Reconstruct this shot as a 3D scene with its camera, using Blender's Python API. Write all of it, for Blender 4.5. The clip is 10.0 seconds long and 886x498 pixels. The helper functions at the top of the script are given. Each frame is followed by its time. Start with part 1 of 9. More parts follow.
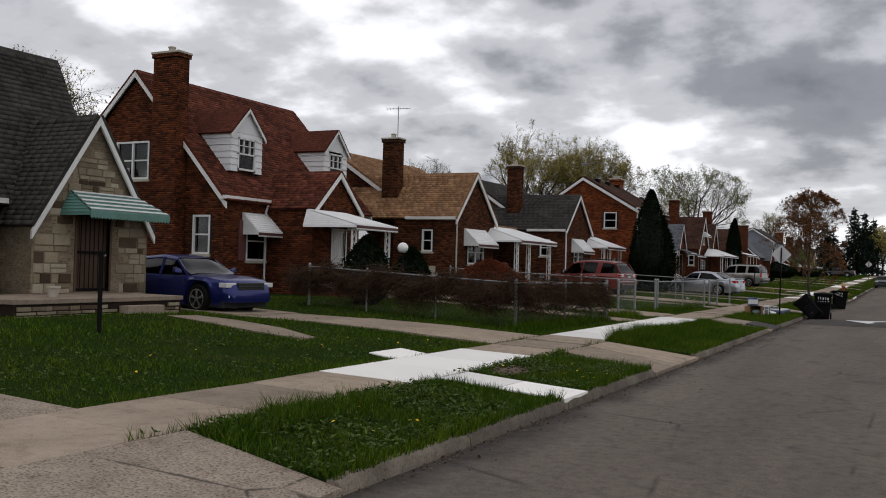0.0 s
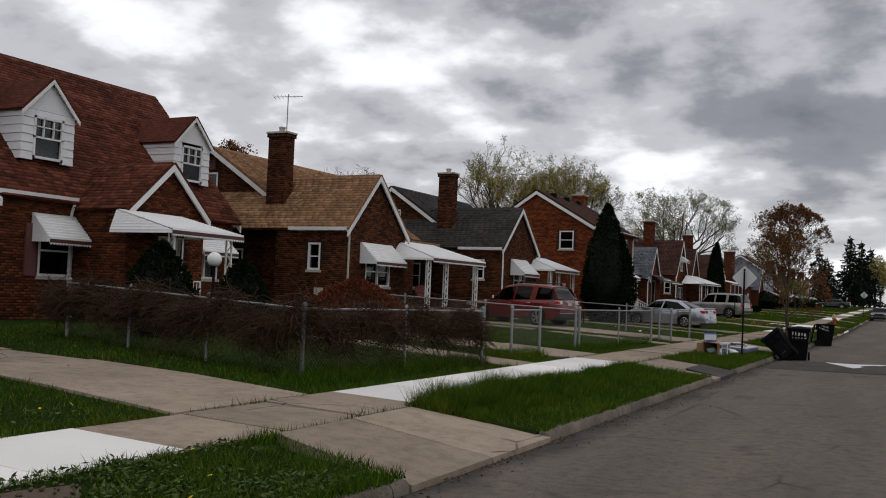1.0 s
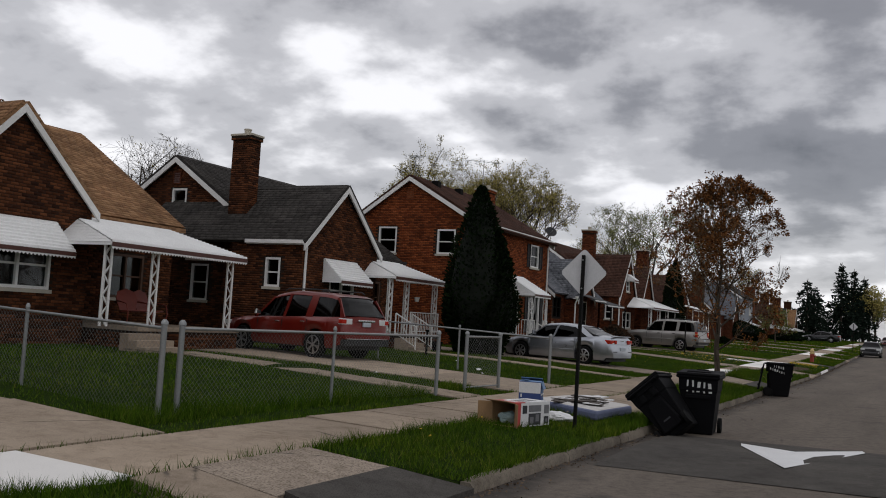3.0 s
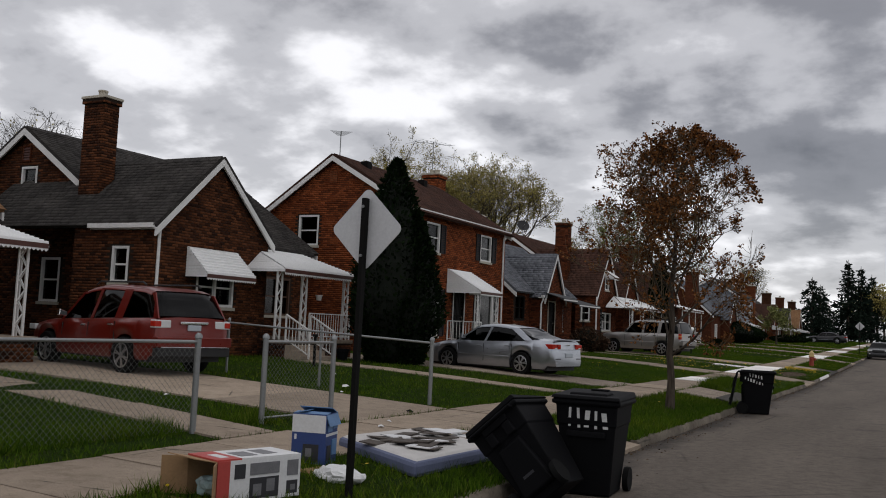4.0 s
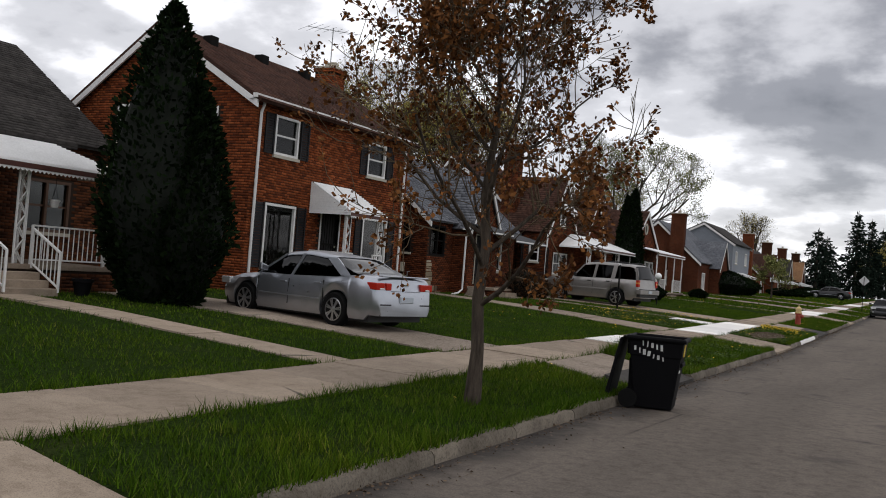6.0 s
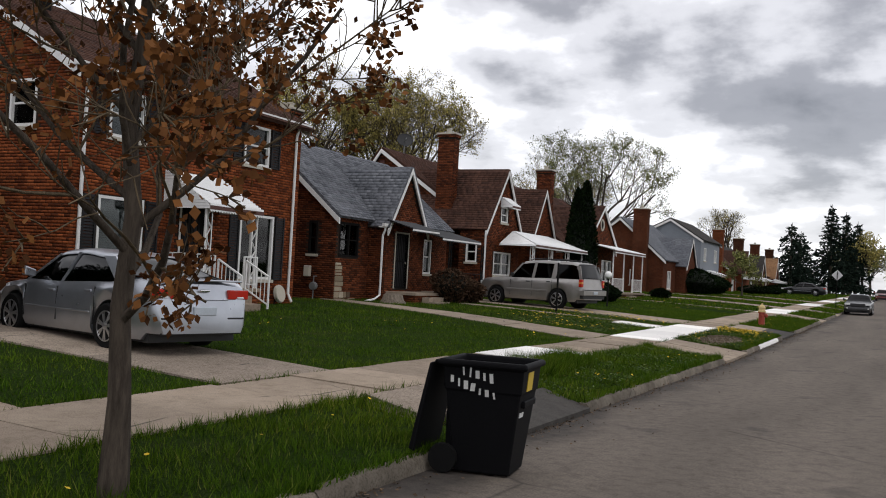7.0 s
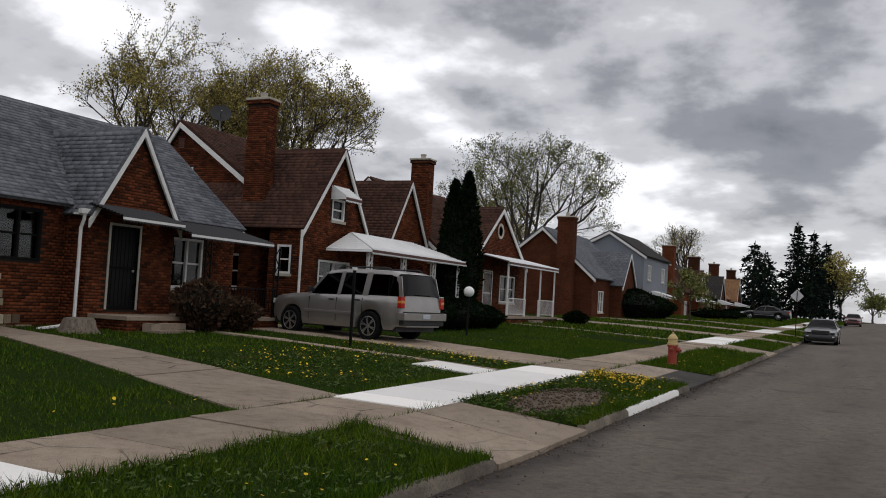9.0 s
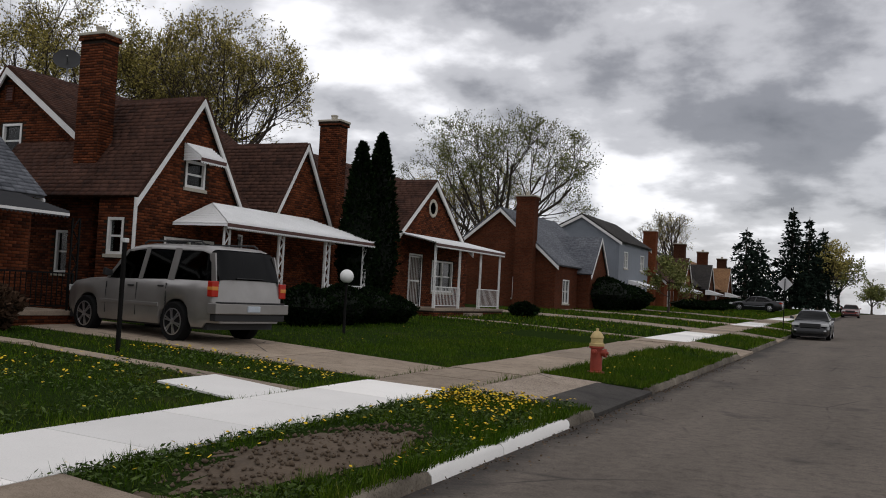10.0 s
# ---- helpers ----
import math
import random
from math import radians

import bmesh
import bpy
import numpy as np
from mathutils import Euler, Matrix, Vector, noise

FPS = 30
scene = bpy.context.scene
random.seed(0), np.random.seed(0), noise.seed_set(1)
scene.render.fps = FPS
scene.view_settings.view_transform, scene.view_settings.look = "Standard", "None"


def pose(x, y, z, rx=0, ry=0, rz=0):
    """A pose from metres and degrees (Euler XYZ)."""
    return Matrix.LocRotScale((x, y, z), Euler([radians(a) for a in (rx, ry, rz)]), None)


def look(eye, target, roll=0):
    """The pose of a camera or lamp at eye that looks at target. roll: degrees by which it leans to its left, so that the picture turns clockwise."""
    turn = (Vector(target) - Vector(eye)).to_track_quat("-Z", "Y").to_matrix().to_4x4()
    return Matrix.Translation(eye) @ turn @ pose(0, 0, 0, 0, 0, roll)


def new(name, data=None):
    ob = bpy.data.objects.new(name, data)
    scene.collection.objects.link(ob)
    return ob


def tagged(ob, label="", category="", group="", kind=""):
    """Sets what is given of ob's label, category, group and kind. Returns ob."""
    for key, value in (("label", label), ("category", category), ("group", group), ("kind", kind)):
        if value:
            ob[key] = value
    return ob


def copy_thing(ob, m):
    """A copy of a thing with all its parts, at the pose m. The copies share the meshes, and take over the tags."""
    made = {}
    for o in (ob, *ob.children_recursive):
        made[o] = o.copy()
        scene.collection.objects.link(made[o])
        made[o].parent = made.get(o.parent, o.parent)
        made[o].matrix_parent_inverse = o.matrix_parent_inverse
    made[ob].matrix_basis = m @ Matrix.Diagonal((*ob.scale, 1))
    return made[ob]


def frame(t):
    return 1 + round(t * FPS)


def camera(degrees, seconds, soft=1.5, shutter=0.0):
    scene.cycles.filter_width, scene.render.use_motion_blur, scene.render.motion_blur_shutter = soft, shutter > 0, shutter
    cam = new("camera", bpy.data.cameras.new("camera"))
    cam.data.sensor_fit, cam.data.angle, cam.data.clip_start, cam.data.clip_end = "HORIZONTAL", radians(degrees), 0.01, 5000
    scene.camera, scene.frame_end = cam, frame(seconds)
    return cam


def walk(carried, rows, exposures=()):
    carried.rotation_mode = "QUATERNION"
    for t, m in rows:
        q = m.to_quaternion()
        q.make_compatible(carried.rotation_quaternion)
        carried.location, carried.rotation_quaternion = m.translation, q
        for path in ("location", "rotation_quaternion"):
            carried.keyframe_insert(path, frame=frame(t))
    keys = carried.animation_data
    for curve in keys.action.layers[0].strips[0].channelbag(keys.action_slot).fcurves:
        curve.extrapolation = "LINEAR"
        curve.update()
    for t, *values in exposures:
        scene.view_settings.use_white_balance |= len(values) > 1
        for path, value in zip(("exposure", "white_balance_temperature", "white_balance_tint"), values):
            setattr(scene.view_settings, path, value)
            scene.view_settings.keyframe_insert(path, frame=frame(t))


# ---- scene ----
cam = camera(51.6, 10.0, 1.0)
PATH = [
    (0, (0.38, 0.05, 1.867), (-0.536, 1.827, 1.899), 1.6),
    (0.5, (0.376, 4.532, 1.849), (-0.537, 6.311, 1.905), 1.3),
    (1, (0.359, 8.787, 1.82), (-0.556, 10.563, 1.911), 2.3),
    (1.5, (0.342, 12.942, 1.793), (-0.574, 14.717, 1.897), 2.8),
    (2, (0.316, 17.161, 1.778), (-0.601, 18.935, 1.887), 2.8),
    (2.5, (0.291, 21.091, 1.758), (-0.621, 22.866, 1.889), 3.1),
    (2.7, (0.292, 22.478, 1.757), (-0.618, 24.254, 1.9), 3.4),
    (4, (0.174, 31.413, 1.763), (-0.75, 33.179, 1.926), 2.6),
    (4.5, (0.145, 34.127, 1.75), (-0.789, 35.887, 1.923), 2.7),
    (5, (0.104, 36.62, 1.739), (-0.793, 38.396, 1.945), 3.3),
    (5.1, (0.103, 37.114, 1.737), (-0.809, 38.882, 1.942), 4.1),
    (5.2, (0.103, 37.599, 1.734), (-0.872, 39.336, 1.909), 3.6),
    (5.3, (0.101, 38.102, 1.733), (-0.941, 39.807, 1.813), 0.7),
    (5.4, (0.098, 38.578, 1.733), (-0.954, 40.278, 1.802), -0.7),
    (5.5, (0.095, 39.023, 1.733), (-0.929, 40.74, 1.783), -1.2),
    (5.6, (0.095, 39.486, 1.733), (-0.866, 41.239, 1.778), 3.4),
    (5.7, (0.096, 39.928, 1.733), (-0.847, 41.691, 1.772), 4.6),
    (6.8, (0.087, 45.473, 1.741), (-0.838, 47.246, 1.779), 3.7),
    (7, (0.093, 46.502, 1.741), (-0.813, 48.284, 1.795), 3.1),
    (7.5, (0.089, 49.732, 1.749), (-0.793, 51.525, 1.832), 2.9),
    (8, (0.06, 52.774, 1.763), (-0.806, 54.574, 1.859), 2.8),
    (8.5, (0.033, 56.058, 1.785), (-0.826, 57.861, 1.889), 3.2),
    (9, (0.018, 59.392, 1.802), (-0.844, 61.193, 1.911), 3.2),
    (9.5, (0.009, 63.059, 1.819), (-0.851, 64.861, 1.919), 3.8),
    (10, (0.028, 66.738, 1.828), (-0.833, 68.542, 1.921), 3.0),
]
EXPOSURES = [(0.0, -0.36, 6500, 11), (1.5, -0.48, 6500, 11), (2.5, -0.48, 6500, 11), (4.5, -0.44, 6500, 11), (5.5, -0.26, 6500, 11), (7.0, 0.14, 6500, 11), (7.5, -0.06, 6500, 11), (8.0, -0.27, 6500, 11), (10.0, -0.38, 6500, 11)]
walk(cam, [(t, look(eye, target, roll)) for t, eye, target, roll in PATH], EXPOSURES)

# ---------------------------------------------------------------- light
SUN_ELEVATION, SUN_ROTATION = radians(52), radians(205)
world = bpy.data.worlds.new("overcast_sky")
scene.world = world
world.use_nodes = True
wn, wl = world.node_tree.nodes, world.node_tree.links
wn.clear()


def wnode(kind, **inputs):
    n = wn.new(kind)
    for key, value in inputs.items():
        n.inputs[key.replace("_", " ")].default_value = value
    return n


coord = wnode("ShaderNodeTexCoord")
split = wnode("ShaderNodeSeparateXYZ")
wl.new(coord.outputs["Generated"], split.inputs[0])


def wmath(op, a, b=None):
    n = wn.new("ShaderNodeMath")
    n.operation = op
    for i, v in enumerate((a, b)):
        if v is None:
            continue
        if isinstance(v, (int, float)):
            n.inputs[i].default_value = v
        else:
            wl.new(v, n.inputs[i])
    return n.outputs[0]


BANKS = [(19.5, 17.2, 8.6, 3.4, 0.28, 0.19), (6.8, 11.2, 7.4, 2.7, 0.2, 0.23), (40.1, 12.1, 6.6, 2.2, 0.0, 0.1), (30.3, 18.3, 6.6, 1.4, 0.1, 0.08), (2.6, 17.2, 3.4, 2.8, 0, 0.13), (21.5, 12.2, 5.6, 1.2, 0.2, 0.11), (4.0, 6.3, 6.0, 1.0, 0, 0.1), (47.9, 14.9, 5.9, 2.0, 0, -0.08), (30.7, 13.6, 4.4, 1.7, 0, -0.08), (13.2, 13.4, 1.6, 2.0, 0, -0.1)]
lift = wmath("MAXIMUM", wmath("ADD", split.outputs["Z"], 0.30), 0.08)
flat = wnode("ShaderNodeCombineXYZ")
wl.new(wmath("DIVIDE", split.outputs["X"], lift), flat.inputs[0])
wl.new(wmath("DIVIDE", split.outputs["Y"], lift), flat.inputs[1])
shift = wnode("ShaderNodeMapping")
shift.inputs["Location"].default_value = (3.1, 1.4, 0.0)
shift.inputs["Scale"].default_value = (0.85, 0.85, 1.0)
wl.new(flat.outputs[0], shift.inputs[0])
banks = wnode("ShaderNodeTexNoise", Scale=2.1, Detail=6.0, Roughness=0.5, Distortion=0.0)
wl.new(shift.outputs[0], banks.inputs["Vector"])
ramp = wn.new("ShaderNodeValToRGB")
ramp.color_ramp.interpolation = "EASE"
ramp.color_ramp.elements[0].position, ramp.color_ramp.elements[0].color = 0.0, (0.10, 0.10, 0.112, 1)
ramp.color_ramp.elements[1].position, ramp.color_ramp.elements[1].color = 0.59, (1.7, 1.7, 1.74, 1)
mid = ramp.color_ramp.elements.new(0.33)
mid.color = (0.43, 0.43, 0.46, 1)
high = ramp.color_ramp.elements.new(0.46)
high.color = (0.90, 0.90, 0.935, 1)
puffs = wnode("ShaderNodeTexNoise", Scale=5.6, Detail=7.0, Roughness=0.52, Distortion=0.0)
wl.new(shift.outputs[0], puffs.inputs["Vector"])
heap = wmath("ADD", wmath("MULTIPLY", banks.outputs["Fac"], 0.46), wmath("MULTIPLY", puffs.outputs["Fac"], 0.52))
# the heavier banks: bearing (degrees left of the street's line), height, half widths, weight
bearing = wmath("ARCTAN2", wmath("MULTIPLY", split.outputs["X"], -1.0), split.outputs["Y"])
height = wmath("ARCSINE", split.outputs["Z"])
fray = wnode("ShaderNodeTexNoise", Scale=7.0, Detail=6.0, Roughness=0.6)
wl.new(coord.outputs["Generated"], fray.inputs["Vector"])
for left, up, wide, tall, lean, weight in BANKS:
    du = wmath("SUBTRACT", bearing, radians(left))
    dv = wmath("SUBTRACT", wmath("SUBTRACT", height, radians(up)), wmath("MULTIPLY", du, lean))
    far = wmath("ADD", wmath("POWER", wmath("ABSOLUTE", wmath("DIVIDE", du, radians(wide))), 2.0), wmath("POWER", wmath("ABSOLUTE", wmath("DIVIDE", dv, radians(tall))), 2.0))
    far = wmath("ADD", far, wmath("MULTIPLY", wmath("SUBTRACT", fray.outputs["Fac"], 0.42), 1.7))
    heap = wmath("SUBTRACT", heap, wmath("MULTIPLY", wmath("POWER", 2.718, wmath("MULTIPLY", far, -1.0)), weight))
wl.new(heap, ramp.inputs[0])
sky = wn.new("ShaderNodeTexSky")
sky.sky_type, sky.sun_disc = "NISHITA", False
sky.sun_elevation, sky.sun_rotation = SUN_ELEVATION, SUN_ROTATION
blue = wnode("ShaderNodeBackground", Strength=0.015)
wl.new(sky.outputs[0], blue.inputs[0])
cloud = wnode("ShaderNodeBackground", Strength=0.78)
wl.new(ramp.outputs[0], cloud.inputs[0])
both = wn.new("ShaderNodeAddShader")
wl.new(blue.outputs[0], both.inputs[0])
wl.new(cloud.outputs[0], both.inputs[1])
wout = wn.new("ShaderNodeOutputWorld")
wl.new(both.outputs[0], wout.inputs[0])

sun = new("sun", bpy.data.lights.new("sun", "SUN"))
sun.data.energy, sun.data.angle, sun.data.color = 0.4, radians(14), (1.0, 0.96, 0.9)
# the brighter part of the sky stands over the far side of the street
sun.matrix_world = look((0, 0, 0), (-0.30, 0.28, -0.9))

# ---------------------------------------------------------------- materials
class Mat:
    """A node material with a few short ways to wire it."""

    def __init__(self, name, roughness=0.7, metal=0.0, gloss=0.4):
        self.m = bpy.data.materials.new(name)
        self.m.use_nodes = True
        self.n, self.l = self.m.node_tree.nodes, self.m.node_tree.links
        self.b = self.n["Principled BSDF"]
        self.b.inputs["Roughness"].default_value = roughness
        self.b.inputs["Metallic"].default_value = metal
        self.b.inputs["Specular IOR Level"].default_value = gloss
        self.c = self.n.new("ShaderNodeTexCoord")

    def node(self, kind, vector=None, **inputs):
        n = self.n.new(kind)
        for key, value in inputs.items():
            n.inputs[key.replace("_", " ")].default_value = value
        if vector is not None:
            self.l.new(vector, n.inputs["Vector"])
        return n

    def uv(self, sx=1.0, sy=1.0, sz=1.0, where="UV"):
        mp = self.node("ShaderNodeMapping", self.c.outputs[where])
        mp.inputs["Scale"].default_value = (sx, sy, sz)
        return mp.outputs[0]

    def noise(self, scale, detail=5.0, rough=0.55, vector=None, distort=0.0):
        v = self.c.outputs["Object"] if vector is None else vector
        return self.node("ShaderNodeTexNoise", v, Scale=scale, Detail=detail, Roughness=rough, Distortion=distort).outputs["Fac"]

    def ramp(self, fac, stops):
        r = self.n.new("ShaderNodeValToRGB")
        e = r.color_ramp.elements
        for i, (p, c) in enumerate(stops):
            k = e[i] if i < 2 else e.new(p)
            k.position = p
            k.color = (*c, 1) if len(c) == 3 else c
        self.l.new(fac, r.inputs[0])
        return r.outputs[0]

    def mix(self, fac, a, b, how="MIX"):
        x = self.n.new("ShaderNodeMix")
        x.data_type, x.blend_type = "RGBA", how
        for sock, v in ((x.inputs[0], fac), (x.inputs[6], a), (x.inputs[7], b)):
            if isinstance(v, (int, float)):
                sock.default_value = v
            elif isinstance(v, tuple):
                sock.default_value = (*v, 1) if len(v) == 3 else v
            else:
                self.l.new(v, sock)
        return x.outputs[2]

    def color(self, v):
        if isinstance(v, tuple):
            self.b.inputs["Base Color"].default_value = (*v, 1)
        else:
            self.l.new(v, self.b.inputs["Base Color"])
        return self

    def bump(self, height, strength=0.4, distance=0.01):
        p = self.n.new("ShaderNodeBump")
        p.inputs["Strength"].default_value, p.inputs["Distance"].default_value = strength, distance
        self.l.new(height, p.inputs["Height"])
        self.l.new(p.outputs[0], self.b.inputs["Normal"])
        return self

    def rough(self, fac, lo, hi):
        mr = self.n.new("ShaderNodeMapRange")
        mr.inputs["To Min"].default_value, mr.inputs["To Max"].default_value = lo, hi
        self.l.new(fac, mr.inputs[0])
        self.l.new(mr.outputs[0], self.b.inputs["Roughness"])
        return self


def brick_mat(name, a, b, c, mortar):
    """Running-bond brick, 21 x 7.5 cm, with three burnt tones."""
    k = Mat(name, 0.95, gloss=0.06)
    t = k.node("ShaderNodeTexBrick", k.uv(), Scale=1.0, Mortar_Size=0.007, Mortar_Smooth=0.2, Bias=0.0, Brick_Width=0.21, Row_Height=0.075)
    t.inputs["Color1"].default_value, t.inputs["Color2"].default_value, t.inputs["Mortar"].default_value = (*a, 1), (*b, 1), (*mortar, 1)
    t.offset = 0.5
    patch = k.noise(9.0, 2.0, vector=k.uv(1, 2.6))
    col = k.mix(k.ramp(patch, [(0.5, (0, 0, 0)), (0.62, (0.75, 0.75, 0.75))]), t.outputs["Color"], c)
    stain = k.noise(0.7, 6.0, 0.6)
    col = k.mix(1.0, col, k.ramp(stain, [(0.3, (0.62, 0.6, 0.6)), (0.65, (1.1, 1.1, 1.1))]), "MULTIPLY")
    k.color(col)
    return k.bump(t.outputs["Fac"], -0.5, 0.006).m


def shingle_mat(name, a, b, c):
    """Asphalt shingles in 14 cm courses with mottled tabs."""
    k = Mat(name, 0.95, gloss=0.08)
    t = k.node("ShaderNodeTexBrick", k.uv(), Scale=1.0, Mortar_Size=0.008, Mortar_Smooth=0.3, Bias=0.0, Brick_Width=0.31, Row_Height=0.14)
    t.inputs["Color1"].default_value, t.inputs["Color2"].default_value, t.inputs["Mortar"].default_value = (*a, 1), (*b, 1), tuple(0.45 * v for v in a) + (1,)
    tab = k.noise(5.0, 2.0, vector=k.uv(1, 2.2))
    col = k.mix(k.ramp(tab, [(0.48, (0, 0, 0)), (0.6, (0.8, 0.8, 0.8))]), t.outputs["Color"], c)
    wear = k.noise(0.5, 6.0, 0.65)
    col = k.mix(1.0, col, k.ramp(wear, [(0.3, (0.72, 0.72, 0.74)), (0.7, (1.15, 1.13, 1.1))]), "MULTIPLY")
    grit = k.noise(120.0, 2.0)
    k.color(k.mix(0.25, col, k.ramp(grit, [(0.3, (0.3, 0.3, 0.3)), (0.7, (1, 1, 1))]), "MULTIPLY"))
    return k.bump(t.outputs["Fac"], -0.6, 0.008).m


def plain_mat(name, col, roughness=0.6, metal=0.0, wear=0.2, scale=3.0, gloss=0.4, bump=0.0):
    """Paint, metal or plastic with soft dirt at two scales."""
    k = Mat(name, roughness, metal, gloss)
    big, small = k.noise(scale, 6.0, 0.6), k.noise(scale * 14, 3.0)
    shade = k.mix(0.5, k.ramp(big, [(0.3, (1 - wear,) * 3), (0.7, (1.0,) * 3)]), k.ramp(small, [(0.3, (1 - wear,) * 3), (0.7, (1.0,) * 3)]))
    k.color(k.mix(1.0, col, shade, "MULTIPLY"))
    if bump:
        k.bump(small, bump, 0.004)
    return k.m


def concrete_mat(name, a, b, spots=0.5, fine=90.0):
    """Broom-finished concrete with aggregate, stains and a tone of its own for each slab."""
    k = Mat(name, 0.95, gloss=0.1)
    big, small = k.noise(0.9, 7.0, 0.65), k.noise(fine, 3.0, 0.7)
    col = k.ramp(big, [(0.3, a), (0.72, b)])
    col = k.mix(spots, col, k.ramp(small, [(0.34, (0.35, 0.33, 0.31)), (0.5, (1, 1, 1)), (0.72, (1.25, 1.22, 1.18))]), "MULTIPLY")
    stain = k.noise(4.5, 8.0, 0.75)
    col = k.mix(1.0, col, k.ramp(stain, [(0.3, (0.7, 0.68, 0.65)), (0.52, (1, 1, 1)), (0.75, (1.08, 1.07, 1.05))]), "MULTIPLY") if spots > 0.3 else col
    crack = k.node("ShaderNodeTexVoronoi", k.uv(0.5, 0.42, 1, "Object"), Scale=1.0)
    crack.feature = "DISTANCE_TO_EDGE"
    bent = k.n.new("ShaderNodeMath")
    bent.operation = "MULTIPLY_ADD"
    bent.inputs[1].default_value, bent.inputs[2].default_value = 0.05, -0.025
    k.l.new(k.noise(2.5, 5.0, 0.7), bent.inputs[0])
    total = k.n.new("ShaderNodeMath")
    k.l.new(crack.outputs["Distance"], total.inputs[0]), k.l.new(bent.outputs[0], total.inputs[1])
    line = k.ramp(total.outputs[0], [(0.0, (1, 1, 1)), (0.009, (0, 0, 0))])
    here = k.ramp(k.noise(0.31, 2.0), [(0.52, (0, 0, 0)), (0.56, (0.85, 0.85, 0.85))])
    col = k.mix(k.mix(1.0, line, here, "MULTIPLY"), col, (0.05, 0.045, 0.04)) if spots > 0.3 else col
    info = k.n.new("ShaderNodeObjectInfo")
    col = k.mix(1.0, col, k.ramp(info.outputs["Random"], [(0.0, (0.8, 0.79, 0.78)), (1.0, (1.12, 1.1, 1.07))]), "MULTIPLY")
    k.color(col)
    return k.bump(small, 0.35, 0.004).m


PIECES = {}


def piece_mat(name, stops, patch=0.7):
    """Bricks or shingles laid one by one: each has its own tone, with soot and wear over the whole face."""
    k = Mat(name, 0.93, gloss=0.08)
    g, info, add, frac = (k.n.new(s) for s in ("ShaderNodeNewGeometry", "ShaderNodeObjectInfo", "ShaderNodeMath", "ShaderNodeMath"))
    frac.operation = "FRACT"
    k.l.new(g.outputs["Random Per Island"], add.inputs[0]), k.l.new(info.outputs["Random"], add.inputs[1]), k.l.new(add.outputs[0], frac.inputs[0])
    col = k.ramp(frac.outputs[0], stops)
    big, fine = k.noise(0.8, 6.0, 0.65), k.noise(45.0, 4.0, 0.7)
    col = k.mix(1.0, col, k.ramp(big, [(0.32, (1 - patch * 0.55,) * 3), (0.66, (1.14, 1.12, 1.1))]), "MULTIPLY")
    k.color(k.mix(0.5, col, k.ramp(fine, [(0.3, (0.55, 0.55, 0.55)), (0.6, (1.1, 1.1, 1.1))]), "MULTIPLY"))
    return k.bump(fine, 0.4, 0.004).m


def tones(a, b, c):
    return [(0.0, c), (0.22, tuple(0.5 * (p + q) for p, q in zip(a, c))), (0.35, a), (0.8, b), (1.0, tuple(1.3 * v for v in b))]


M_BRICK_RED = brick_mat("brick_dark_red", (0.0792, 0.0238, 0.0113), (0.1169, 0.0371, 0.0169), (0.0377, 0.0140, 0.0088), (0.0754, 0.0489, 0.0313))
PIECES[M_BRICK_RED.name] = piece_mat("brick_dark_red_piece", tones((0.0970, 0.0281, 0.0118), (0.1432, 0.0437, 0.0178), (0.0462, 0.0165, 0.0092)))
M_BRICK_BROWN = brick_mat("brick_brown", (0.0599, 0.0222, 0.0111), (0.0952, 0.0359, 0.0175), (0.0268, 0.0118, 0.0076), (0.0635, 0.0425, 0.0281))
PIECES[M_BRICK_BROWN.name] = piece_mat("brick_brown_piece", tones((0.0734, 0.0262, 0.0117), (0.1165, 0.0424, 0.0185), (0.0327, 0.0138, 0.0080)))
M_BRICK_ORANGE = brick_mat("brick_orange", (0.1516, 0.0392, 0.0146), (0.2010, 0.0575, 0.0222), (0.0846, 0.0248, 0.0117), (0.1199, 0.0719, 0.0409))
PIECES[M_BRICK_ORANGE.name] = piece_mat("brick_orange_piece", tones((0.1859, 0.0463, 0.0154), (0.2456, 0.0678, 0.0234), (0.1041, 0.0292, 0.0123)))
M_BRICK_SIDE = brick_mat("brick_side", (0.0840, 0.0243, 0.0112), (0.1177, 0.0361, 0.0167), (0.0403, 0.0143, 0.0084), (0.0807, 0.0499, 0.0323))
PIECES[M_BRICK_SIDE.name] = piece_mat("brick_side_piece", tones((0.1028, 0.0286, 0.0117), (0.1442, 0.0426, 0.0176), (0.0494, 0.0169, 0.0088)))
M_ROOF_RED = shingle_mat("shingle_red", (0.10, 0.031, 0.019), (0.13, 0.043, 0.027), (0.06, 0.022, 0.015))
PIECES[M_ROOF_RED.name] = piece_mat("shingle_red_piece", tones((0.11, 0.0341, 0.0209), (0.143, 0.0473, 0.0297), (0.066, 0.0242, 0.0165)))
M_ROOF_TAN = shingle_mat("shingle_tan", (0.27, 0.155, 0.082), (0.20, 0.11, 0.06), (0.34, 0.2, 0.11))
PIECES[M_ROOF_TAN.name] = piece_mat("shingle_tan_piece", tones((0.297, 0.1705, 0.0902), (0.22, 0.121, 0.066), (0.374, 0.22, 0.121)))
M_ROOF_DARK = shingle_mat("shingle_dark", (0.062, 0.058, 0.054), (0.048, 0.044, 0.042), (0.035, 0.032, 0.03))
